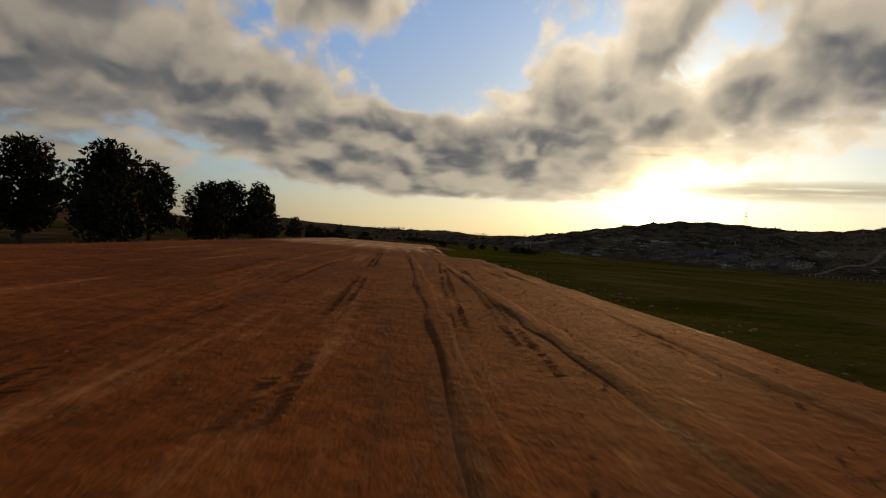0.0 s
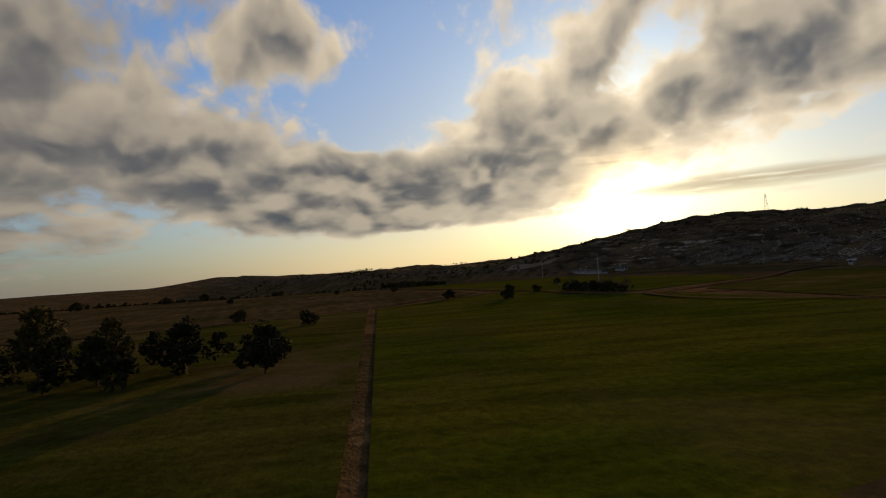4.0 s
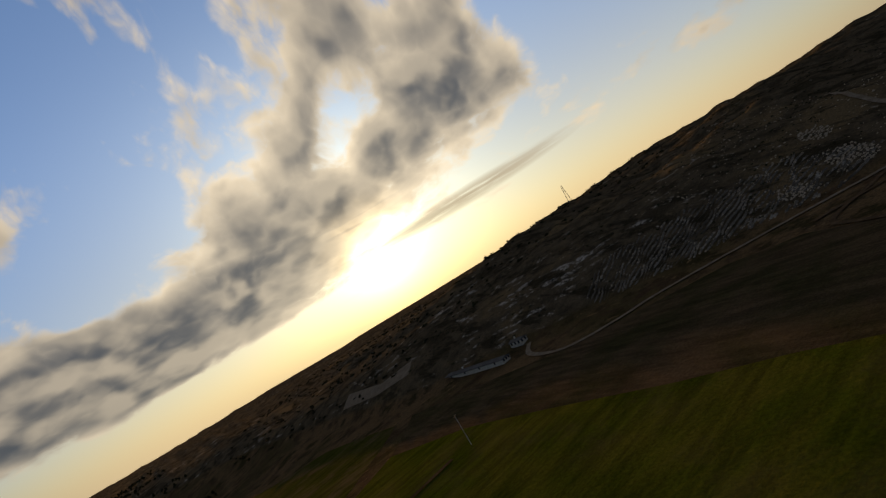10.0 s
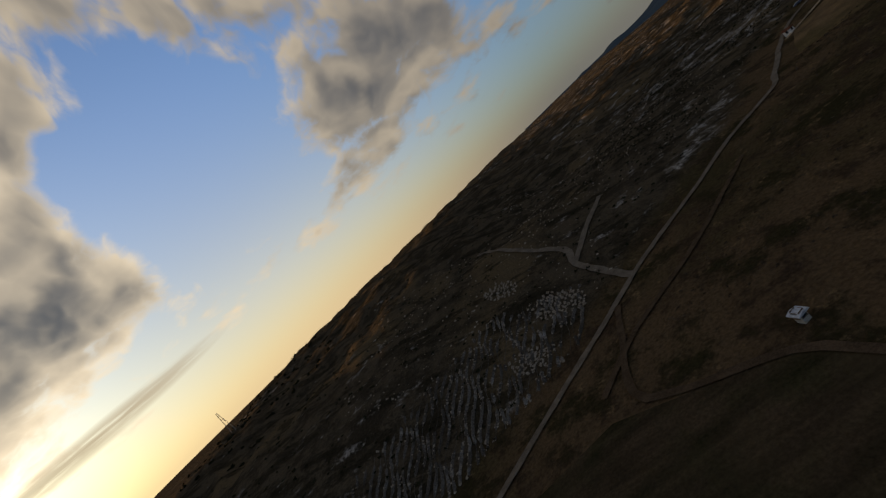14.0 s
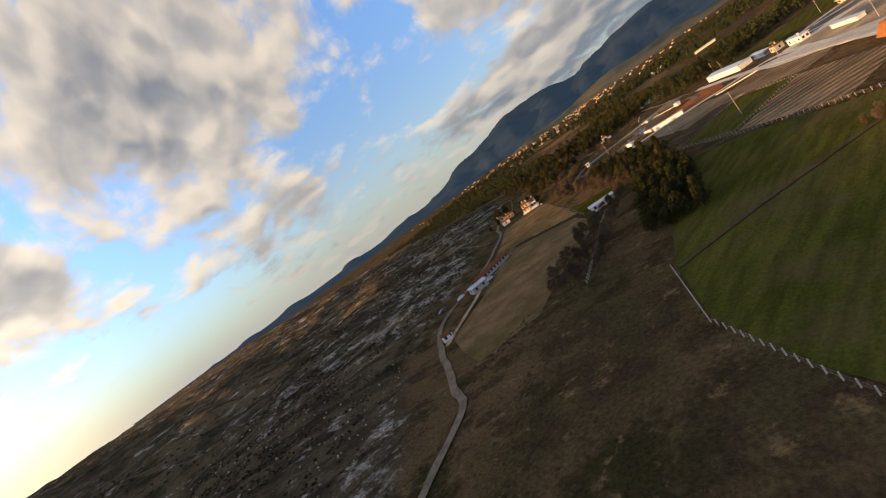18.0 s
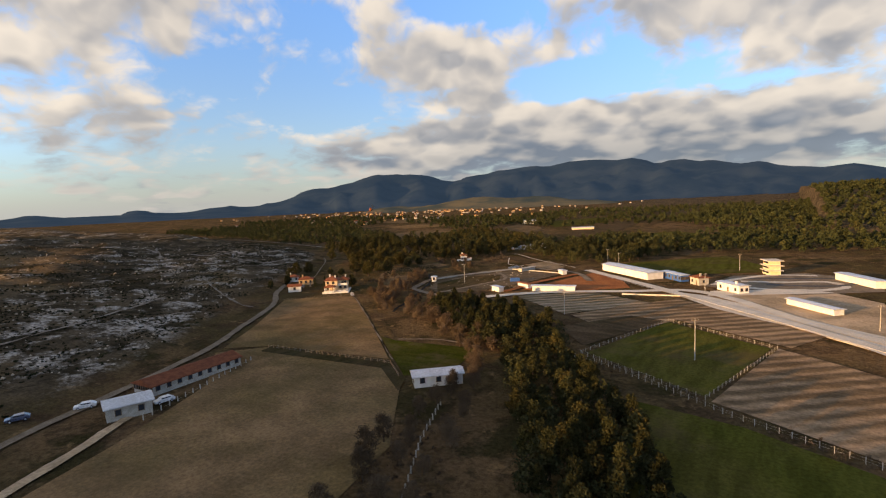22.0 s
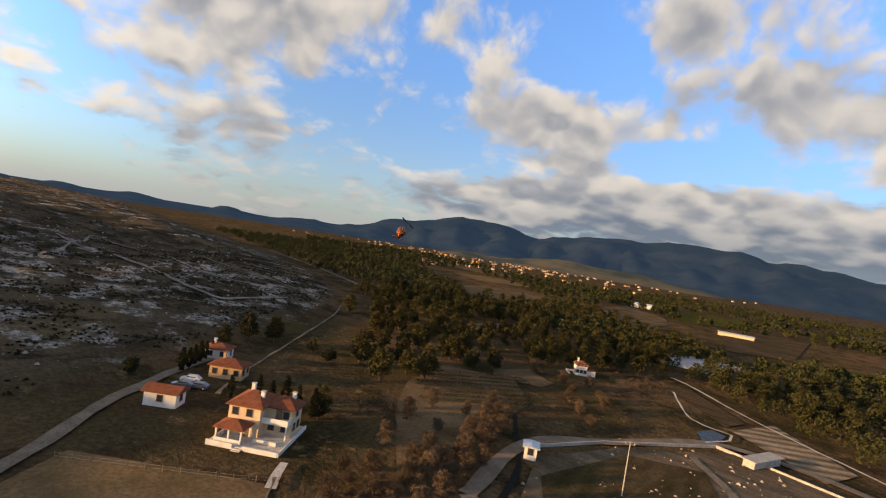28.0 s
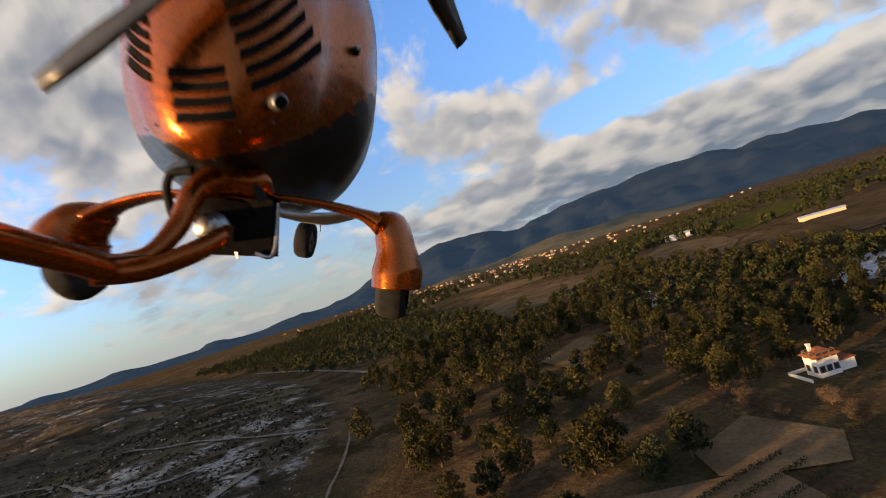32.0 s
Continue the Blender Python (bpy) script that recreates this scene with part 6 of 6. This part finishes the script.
for x, y, h in ((340, 2, 9), (293, 39, 11), (410.6, -47, 10), (361, -138, 9), (290, -126, 9), (92, 382, 10), (60, 240, 9), (300, -60, 8), (250, -10, 8), (352, -128, 8)):
    pole(x, y, h, "pale concrete utility pole with a crossarm")
pole(-5, 112, 5, "thin plain pole beside the netting fence", False, WOOD)
pylon = tagged(new("pylon"), "small lattice power pylon on the ridge", "pylon")
for sx in (-1, 1):
    for sy in (-1, 1):
        part("leg", *cylinder((1.6 * sx, 1.6 * sy, -0.5), (0.4 * sx, 0.4 * sy, 17), 0.14, 0.1, 5), POST, pylon)
for zz, w in ((11, 3.2), (14, 2.6), (16.5, 2)):
    part("arm", *box(-w, w, -0.12, 0.12, zz, zz + 0.25), POST, pylon)
pylon.matrix_world = pose(394, 567, float(height(394, 567)), 0, 0, 30)


def car(x, y, turn, mat, label):
    root = tagged(new("car"), label, "car", group="parked cars")
    prof = [(-2.1, 0.35), (2.1, 0.35), (2.15, 0.8), (1.2, 0.95), (0.6, 1.42), (-1.2, 1.45), (-1.9, 0.98), (-2.15, 0.85)]
    vs = [(px, s * (0.85 if pz < 1 else 0.68), pz) for s in (-1, 1) for px, pz in prof]
    n = len(prof)
    fs = [tuple(range(n - 1, -1, -1)), tuple(range(n, 2 * n))] + [(k, (k + 1) % n, (k + 1) % n + n, k + n) for k in range(n)]
    part("body", vs, fs, mat, root)
    part("windows", *box(-1.15, 0.7, -0.80, 0.80, 0.98, 1.34), GLASS, root)
    for wx in (-1.3, 1.3):
        for s in (-1, 1):
            wheel = part("wheel", *cylinder((wx, s * 0.68, 0.32), (wx, s * 0.88, 0.32), 0.32, 0.32, 12), DARK, root)
            part("rim", *cylinder((wx, s * 0.80, 0.32), (wx, s * 0.89, 0.32), 0.18, 0.18, 8), METALROOF, wheel)
    root.matrix_world = pose(x, y, float(height(x, y)) + 0.12, 0, 0, turn)


CARPAINT = material("white_car_paint", (0.7, 0.7, 0.7), (0.6, 0.6, 0.6), None, 0.5, 4.0, 0.3, coat=0.6, bump=0.0)
CARDARK = material("dark_car_paint", (0.05, 0.07, 0.12), (0.04, 0.05, 0.09), None, 0.5, 4.0, 0.3, coat=0.6, bump=0.0)
car(407, 130, 60, CARPAINT, "white car parked by the farm")
car(393.5, 119.5, 80, CARPAINT, "white car beside the barn")
car(490, -3, 50, CARDARK, "dark car parked at the villa")
car(493, -6, 50, CARPAINT, "white car parked at the villa")
car(488, -5.5, 48, CARDARK, "dark blue car parked between the houses")
car(411, 141, 70, CARDARK, "dark car on the gravel verge")


# ---- the gyroplane, in flight over the wood ----
from mathutils.bvhtree import BVHTree

ORANGE = material("copper_orange_paint", (0.31, 0.068, 0.006), (0.25, 0.053, 0.005), None, 0.8, 30.0, 0.26, metal=0.75, bump=0.004, depth=0.001, coat=0.03, mottle=0.05)
# matte black of engine parts, also painted as shade inside slots and exhaust
VENT = material("matte_black_and_slot_shade", (0.006, 0.006, 0.006), (0.010, 0.009, 0.008), None, 3.0, 30.0, 0.8, bump=0.0, spec=0.02)
BLACK = material("black_paint", (0.010, 0.011, 0.012), (0.014, 0.014, 0.016), None, 1.5, 30.0, 0.36, bump=0.004, depth=0.001, coat=0.0, mottle=0.1, spec=0.14)
STEEL = material("dull_steel", (0.35, 0.34, 0.32), (0.22, 0.21, 0.2), None, 3.0, 40.0, 0.35, metal=0.9, bump=0.1, depth=0.002)
CARBON = material("dark_blade", (0.03, 0.03, 0.032), (0.05, 0.05, 0.05), None, 1.0, 20.0, 0.4, bump=0.05, depth=0.002)
PALEBELLY = material("pale_belly", (0.55, 0.54, 0.50), (0.45, 0.44, 0.41), None, 1.0, 20.0, 0.4, bump=0.02, depth=0.002)
gyro = tagged(new("gyroplane"), "copper-orange and black gyroplane flying over the wood", "gyroplane")
FOCAL = 899.0


def spot(x, y, d):
    """A point of the aircraft: right and down from its rear datum as slopes, d metres ahead."""
    return Vector(((x - 784) / FOCAL * d, -(y - 441) / FOCAL * d, -d))


RINGS = [(2.16, 357, 110, 20, 120), (2.22, 360, 92, 98, 178), (2.45, 383, 70, 158, 222), (2.8, 404, 58, 186, 265), (3.3, 444, 100, 214, 262), (3.8, 480, 150, 184, 224),
         (4.4, 500, 190, 156, 186), (5.1, 520, 225, 112, 150), (5.7, 540, 250, 56, 105), (5.9, 546, 268, 12, 24)]
SIDES = 48
hull = []
for d, cx, cy, hw, hh in RINGS:
    for k in range(SIDES):
        a = 2 * math.pi * k / SIDES
        c, s = math.cos(a), math.sin(a)
        e = 0.84
        hull.append(spot(cx + hw * math.copysign(abs(c) ** e, c), cy + hh * math.copysign(abs(s) ** e, s), d))
skin = [(j * SIDES + k, j * SIDES + (k + 1) % SIDES, (j + 1) * SIDES + (k + 1) % SIDES, (j + 1) * SIDES + k) for j in range(len(RINGS) - 1) for k in range(SIDES)]
skin += [tuple(range(SIDES))[::-1], tuple(range((len(RINGS) - 1) * SIDES, len(RINGS) * SIDES))]


def finer(vs, fs):
    """Once subdivided, for smooth outlines."""
    bm = bmesh.new()
    bv = [bm.verts.new(v) for v in vs]
    for f in fs:
        bm.faces.new([bv[i] for i in f])
    bmesh.ops.recalc_face_normals(bm, faces=bm.faces[:])
    bmesh.ops.subdivide_edges(bm, edges=bm.edges[:], cuts=2, smooth=1.0, use_grid_fill=True)
    bm.verts.index_update()
    out = [v.co.copy() for v in bm.verts], [tuple(v.index for v in f.verts) for f in bm.faces]
    bm.free()
    return out


hull, skin = finer(hull, skin)


def paint_line(u):
    """Where the orange ends and the black belly begins, as a slope below the datum."""
    return float(np.interp(u, [200, 262, 300, 330, 357, 385, 420, 480, 540, 600, 645, 680], [232, 240, 252, 272, 284, 276, 272, 262, 240, 208, 172, 150]))


def below(p):
    """How far a point of the hull lies below the paint line."""
    return 441 + p.y / p.z * FOCAL - paint_line(784 - p.x / p.z * FOCAL)


moved = set()
for f in skin:
    for i, k in zip(f, f[1:] + f[:1]):
        a, b = below(hull[i]), below(hull[k])
        if len(f) == 4 and a * b < 0 and hull[i].z > -3.8:
            t = a / (a - b)
            near = i if t < 0.5 else k
            if near not in moved:
                hull[near] = hull[i].lerp(hull[k], t)
                moved.add(near)
upper, lower = [], []
for f in skin:
    c = sum((hull[i] for i in f), Vector()) / len(f)
    side = sum(below(hull[i]) for i in f if i not in moved) if any(i not in moved for i in f) else below(c)
    (upper if side < 0 and c.z > -3.9 else lower).append(f)
for nm, faces, mt, lab in (("cowling", upper, ORANGE, "copper-orange engine cowling"), ("belly", lower, BLACK, "glossy black lower hull")):
    keep = sorted({i for f in faces for i in f})
    at = {i: k for k, i in enumerate(keep)}
    part(nm, [hull[i] for i in keep], [tuple(at[i] for i in f) for f in faces], mt, gyro, lab, True)
hull_tree = BVHTree.FromPolygons(hull, skin)


def on_hull(x, y, lift=0.0):
    """The point of the hull in that direction, lifted off its surface."""
    way = spot(x, y, 1.0).normalized()
    p, n, _, _ = hull_tree.ray_cast(Vector((0, 0, 0)), way)
    if p is None:
        return spot(x, y, 2.9)
    if n.dot(way) > 0:
        n = -n
    return p + n * lift


def tube(points, radii, sides=14):
    """A bent tapered tube through points."""
    pts = [Vector(p) for p in points]
    dense, rads = [], []
    for i in range(len(pts) - 1):
        p0, p1, p2, p3 = pts[max(i - 1, 0)], pts[i], pts[i + 1], pts[min(i + 2, len(pts) - 1)]
        for k in range(8):
            t = k / 8
            dense.append(0.5 * ((2 * p1) + (p2 - p0) * t + (2 * p0 - 5 * p1 + 4 * p2 - p3) * t * t + (3 * p1 - p0 - 3 * p2 + p3) * t ** 3))
            rads.append(radii[i] + (radii[i + 1] - radii[i]) * (t * t * (3 - 2 * t)))
    dense.append(pts[-1])
    rads.append(radii[-1])
    vs, fs = [], []
    for i, p in enumerate(dense):
        t = (dense[min(i + 1, len(dense) - 1)] - dense[max(i - 1, 0)]).normalized()
        s = t.cross(Vector((0.0, 1.0, 0.12))).normalized()
        n = s.cross(t)
        for k in range(sides):
            a = 2 * math.pi * k / sides
            vs.append(p + (s * math.cos(a) + n * math.sin(a)) * rads[i])
    for i in range(len(dense) - 1):
        for k in range(sides):
            fs.append((i * sides + k, i * sides + (k + 1) % sides, (i + 1) * sides + (k + 1) % sides, (i + 1) * sides + k))
    fs += [tuple(range(sides))[::-1], tuple(range((len(dense) - 1) * sides, len(dense) * sides))]
    return vs, fs


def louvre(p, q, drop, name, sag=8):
    """A vent: a black sheet over the hull as the slot's inner shade, with an orange lip along its lower edge."""
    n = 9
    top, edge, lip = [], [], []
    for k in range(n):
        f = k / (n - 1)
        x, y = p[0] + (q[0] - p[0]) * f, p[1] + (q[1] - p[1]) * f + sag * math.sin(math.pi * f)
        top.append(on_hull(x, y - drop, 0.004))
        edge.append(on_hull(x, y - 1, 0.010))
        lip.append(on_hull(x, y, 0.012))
    slot = part("louvre", top + edge, [(k, k + 1, n + k + 1, n + k) for k in range(n - 1)], VENT, gyro, "black sheet painted as the shade in a cooling slot", True)
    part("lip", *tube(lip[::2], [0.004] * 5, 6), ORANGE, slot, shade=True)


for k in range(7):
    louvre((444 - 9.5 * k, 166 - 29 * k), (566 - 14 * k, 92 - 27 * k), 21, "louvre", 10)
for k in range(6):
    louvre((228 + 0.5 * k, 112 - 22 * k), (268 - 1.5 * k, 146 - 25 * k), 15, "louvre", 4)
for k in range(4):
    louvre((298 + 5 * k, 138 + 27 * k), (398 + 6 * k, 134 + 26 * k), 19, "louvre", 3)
ex = on_hull(492, 182)
out = (ex - on_hull(470, 190)).normalized()
pipe = part("exhaust", *tube([spot(466, 188, 0.05 - ex.z), spot(482, 184, -0.03 - ex.z), spot(497, 181, -0.12 - ex.z)], [0.030, 0.034, 0.036], 16), STEEL, gyro, "blackened steel exhaust pipe", True)
# black disc closing the pipe, painted as the shade of its bore
part("opening", *tube([spot(497, 181, -0.123 - ex.z), spot(498, 181, -0.126 - ex.z)], [0.030, 0.029], 16), VENT, pipe)
lamp = on_hull(628, 92)
light = part("position_light", *tube([lamp, lamp + Vector((0.02, 0.0, 0.04))], [0.03, 0.022], 12), BLACK, gyro, "small dark position light", True)
lens = part("lens", *tube([lamp + Vector((0.025, 0.012, 0.03)), lamp + Vector((0.035, 0.018, 0.04))], [0.015, 0.01], 10), WHITE, light, "clear lens")
for x, y in ((259, 229), (552, 137), (484, 217), (424, 233), (606, 118), (560, 192), (276, 222), (320, 236)):
    b = on_hull(x, y)
    part("bolt", *tube([b, b + b.normalized() * -0.008], [0.007, 0.006], 8), STEEL, gyro)

# keel boom, fork and skid
part("tail_boom", *tube([spot(-230, 368, 1.35), spot(-60, 412, 1.55), spot(80, 447, 1.85), spot(190, 478, 2.12)], [0.062, 0.060, 0.058, 0.056], 20), ORANGE, gyro, "copper-orange tail boom", True)
part("fork", *tube([spot(176, 474, 2.1), spot(262, 452, 2.25), spot(316, 398, 2.4), spot(346, 338, 2.5), spot(392, 318, 2.62)], [0.046, 0.042, 0.052, 0.062, 0.10], 18), ORANGE, gyro, shade=True)
part("skid", *tube([spot(160, 486, 2.1), spot(250, 480, 2.2), spot(330, 452, 2.3), spot(384, 424, 2.42), spot(402, 404, 2.5)], [0.050, 0.046, 0.050, 0.048, 0.02], 16), ORANGE, gyro, shade=True)
part("fork_plate", [spot(60, 424, 1.78), spot(170, 458, 2.04), spot(262, 451, 2.2), spot(196, 449, 2.1), spot(96, 420, 1.86), spot(60, 426, 1.80), spot(170, 461, 2.06), spot(262, 454, 2.22), spot(196, 452, 2.12), spot(96, 423, 1.88)], [(0, 1, 2, 3, 4), (9, 8, 7, 6, 5), (0, 5, 6, 1), (1, 6, 7, 2)], STEEL, gyro, "pale wear plate on the boom")
part("hub", *tube([spot(352, 322, 2.55), spot(400, 318, 2.62), spot(452, 326, 2.66), spot(480, 345, 2.7)], [0.05, 0.095, 0.09, 0.03], 16), ORANGE, gyro, shade=True)


def wheel(x, y, d, radius, half, lean, name="wheel"):
    """Tyre with tread grooves, rim and axle; it rolls along the line of flight."""
    vs, fs, prof = [], [], [(-1.0, 0.72), (-0.98, 0.9), (-0.6, 0.99), (0.0, 1.0), (0.6, 0.99), (0.98, 0.9), (1.0, 0.72)]
    n = 40
    for k in range(n):
        a = 2 * math.pi * k / n
        for u, r in prof:
            g = 0.975 if (k % 4 == 0 and abs(u) < 0.9) else 1.0
            vs.append(Vector((u * half, radius * r * g * math.cos(a), radius * r * g * math.sin(a))))
    m = len(prof)
    for k in range(n):
        for i in range(m - 1):
            fs.append((k * m + i, k * m + i + 1, ((k + 1) % n) * m + i + 1, ((k + 1) % n) * m + i))
    tyre = part(name, vs, fs, DARK, gyro, "worn black tyre", True)
    part("rim", *merge(cylinder((-half * 0.8, 0, 0), (half * 0.8, 0, 0), radius * 0.74, radius * 0.74, 24), cylinder((-half * 1.1, 0, 0), (half * 1.1, 0, 0), radius * 0.2, radius * 0.2, 12)), STEEL, tyre)
    tyre.matrix_local = Matrix.Translation(spot(x, y, d)) @ pose(0, 0, 0, 0, lean[0], lean[1])
    return tyre


wheel(698, 500, 2.9, 0.205, 0.082, (0, -6))
wheel(137, 480, 2.85, 0.165, 0.075, (-8, 30))
wheel(541, 425, 5.0, 0.178, 0.072, (0, -8), "nose_wheel")
part("nose_fork", *merge(tube([spot(527, 428, 4.98), spot(528, 405, 4.98), spot(540, 390, 5.0)], [0.012, 0.012, 0.014], 8), tube([spot(556, 428, 5.0), spot(555, 405, 5.0), spot(541, 390, 5.0)], [0.012, 0.012, 0.014], 8)), BLACK, gyro)


def fin(points, radii_x, radii_z, sides=18):
    """A leg of flattened section: wide along the flight, thin across it."""
    pts = [Vector(p) for p in points]
    vs, fs = [], []
    dense = []
    for i in range(len(pts) - 1):
        p0, p1, p2, p3 = pts[max(i - 1, 0)], pts[i], pts[i + 1], pts[min(i + 2, len(pts) - 1)]
        for k in range(7):
            t = k / 7
            dense.append((0.5 * ((2 * p1) + (p2 - p0) * t + (2 * p0 - 5 * p1 + 4 * p2 - p3) * t * t + (3 * p1 - p0 - 3 * p2 + p3) * t ** 3), radii_x[i] + (radii_x[i + 1] - radii_x[i]) * t, radii_z[i] + (radii_z[i + 1] - radii_z[i]) * t))
    dense.append((pts[-1], radii_x[-1], radii_z[-1]))
    for i, (p, rx, rz) in enumerate(dense):
        t = (dense[min(i + 1, len(dense) - 1)][0] - dense[max(i - 1, 0)][0]).normalized()
        ahead = Vector((0, 0, -1))
        s = t.cross(ahead).normalized()
        for k in range(sides):
            a = 2 * math.pi * k / sides
            vs.append(p + s * math.cos(a) * rx + ahead * math.sin(a) * rz)
    for i in range(len(dense) - 1):
        for k in range(sides):
            fs.append((i * sides + k, i * sides + (k + 1) % sides, (i + 1) * sides + (k + 1) % sides, (i + 1) * sides + k))
    fs += [tuple(range(sides))[::-1], tuple(range((len(dense) - 1) * sides, len(dense) * sides))]
    return vs, fs


leg = part("landing_leg", *fin([spot(470, 348, 2.75), spot(560, 360, 2.8), spot(640, 380, 2.86), spot(676, 398, 2.88)], [0.022, 0.024, 0.034, 0.07], [0.09, 0.09, 0.10, 0.13]), ORANGE, gyro, shade=True)
part("wheel_fairing", *fin([spot(662, 388, 2.9), spot(690, 402, 2.9), spot(701, 440, 2.88), spot(703, 478, 2.86), spot(702, 508, 2.86)], [0.03, 0.10, 0.11, 0.142, 0.140], [0.08, 0.18, 0.20, 0.23, 0.24]), ORANGE, gyro, shade=True)
part("landing_leg", *fin([spot(338, 342, 2.75), spot(270, 348, 2.8), spot(210, 364, 2.86), spot(168, 386, 2.88)], [0.022, 0.024, 0.032, 0.06], [0.09, 0.09, 0.10, 0.13]), ORANGE, gyro, shade=True)
part("wheel_fairing", *fin([spot(190, 380, 2.9), spot(150, 398, 2.9), spot(128, 422, 2.88), spot(122, 452, 2.86)], [0.06, 0.15, 0.20, 0.20], [0.10, 0.18, 0.2, 0.2]), ORANGE, gyro, shade=True)
# engine bay under the hull
bay = part("radiator", *box(-0.17, 0.17, -0.02, 0.30, -0.06, 0.06), VENT, gyro, "black radiator box under the engine")
bay.matrix_local = Matrix.Translation(spot(430, 446, 2.72)) @ pose(0, 0, 0, 0, 0, -2)
part("radiator_frame", *tube([spot(452, 448, 2.64), spot(484, 449, 2.66), spot(492, 360, 2.7)], [0.012, 0.012, 0.012], 8), STEEL, gyro)
alt = part("alternator", *tube([spot(378, 404, 2.62), spot(376, 404, 2.54)], [0.085, 0.082], 20), STEEL, gyro, "round finned alternator", True)
part("data_plate", *tube([spot(380, 393, 2.53), spot(380, 393, 2.52)], [0.02, 0.02], 4), PALEBELLY, alt, "small pale data plate")
part("engine_block", *tube([spot(330, 350, 2.75), spot(400, 372, 2.75), spot(480, 380, 2.78)], [0.10, 0.13, 0.11], 12), VENT, gyro, "dark engine block")
part("coolant_hose", *tube([spot(342, 302, 2.55), spot(306, 306, 2.55), spot(295, 330, 2.56), spot(300, 362, 2.6), spot(306, 384, 2.62)], [0.022] * 5, 12), DARK, gyro, "black rubber coolant hose", True)
part("coolant_hose", *tube([spot(438, 310, 2.6), spot(452, 330, 2.6), spot(466, 356, 2.62)], [0.024] * 3, 12), DARK, gyro, "black rubber coolant hose", True)
part("stay", *tube([spot(294, 296, 2.5), spot(330, 278, 2.5)], [0.007, 0.007], 8), STEEL, gyro)
part("drain_cock", *tube([spot(420, 446, 2.66), spot(420, 458, 2.66)], [0.008, 0.004], 8), STEEL, gyro)
part("belly_pan", *fin([spot(480, 372, 3.2), spot(560, 388, 3.8), spot(630, 380, 3.9)], [0.03, 0.04, 0.02], [0.4, 0.5, 0.2]), PALEBELLY, gyro, "pale underside of the hull", True)
part("aerial", *tube([spot(567, 388, 4.2), spot(567, 410, 4.2)], [0.006, 0.003], 6), BLACK, gyro)
part("propeller_hub", *tube([spot(420, -120, 2.05), spot(418, -120, 1.92)], [0.09, 0.06], 16), STEEL, gyro)


def blade(p, q, wide, thick, name, parent, label):
    """A twisted tapering blade of lens-shaped section."""
    p, q = Vector(p), Vector(q)
    t = (q - p).normalized()
    vs, fs = [], []
    for i in range(9):
        f = i / 8
        c, w = p + (q - p) * f, wide * (0.55 + 0.9 * math.sin(math.pi * min(0.62, 0.15 + 0.5 * f))) * (1 - 0.5 * max(0, f - 0.75) * 4 * 0.6)
        ax = (Matrix.Rotation(radians(35 - 22 * f), 3, t) @ t.cross(Vector((0, 0, 1)))).normalized()
        nn = ax.cross(t)
        vs += [c + ax * w, c + nn * thick, c - ax * w, c - nn * thick]
    for i in range(8):
        for k in range(4):
            fs.append((4 * i + k, 4 * i + (k + 1) % 4, 4 * i + 4 + (k + 1) % 4, 4 * i + 4 + k))
    fs += [(3, 2, 1, 0), (32, 33, 34, 35)]
    return part(name, vs, fs, CARBON, parent, label, True)


blade(spot(415, -115, 1.98), spot(70, 150, 1.98), 0.055, 0.010, "propeller_blade", gyro, "dark propeller blade at rest")
blade(spot(430, -125, 1.98), spot(860, -190, 1.98), 0.055, 0.010, "propeller_blade", gyro, "dark propeller blade at rest")
blade(spot(412, -135, 1.98), spot(250, -560, 1.98), 0.055, 0.010, "propeller_blade", gyro, "dark propeller blade at rest")
part("rotor_mast", *tube([spot(560, 20, 3.3), spot(575, -260, 3.4), spot(580, -420, 3.45)], [0.07, 0.05, 0.05], 10), BLACK, gyro)
blade(spot(580, -420, 3.45), spot(818, 78, 6.6), 0.10, 0.012, "rotor_blade", gyro, "grey rotor blade at rest")
blade(spot(580, -420, 3.45), 2 * spot(580, -420, 3.45) - spot(818, 78, 6.6), 0.10, 0.012, "rotor_blade", gyro, "grey rotor blade at rest")
END = PATH[-1]
gyro.matrix_world = look(END[1], END[2], END[3])
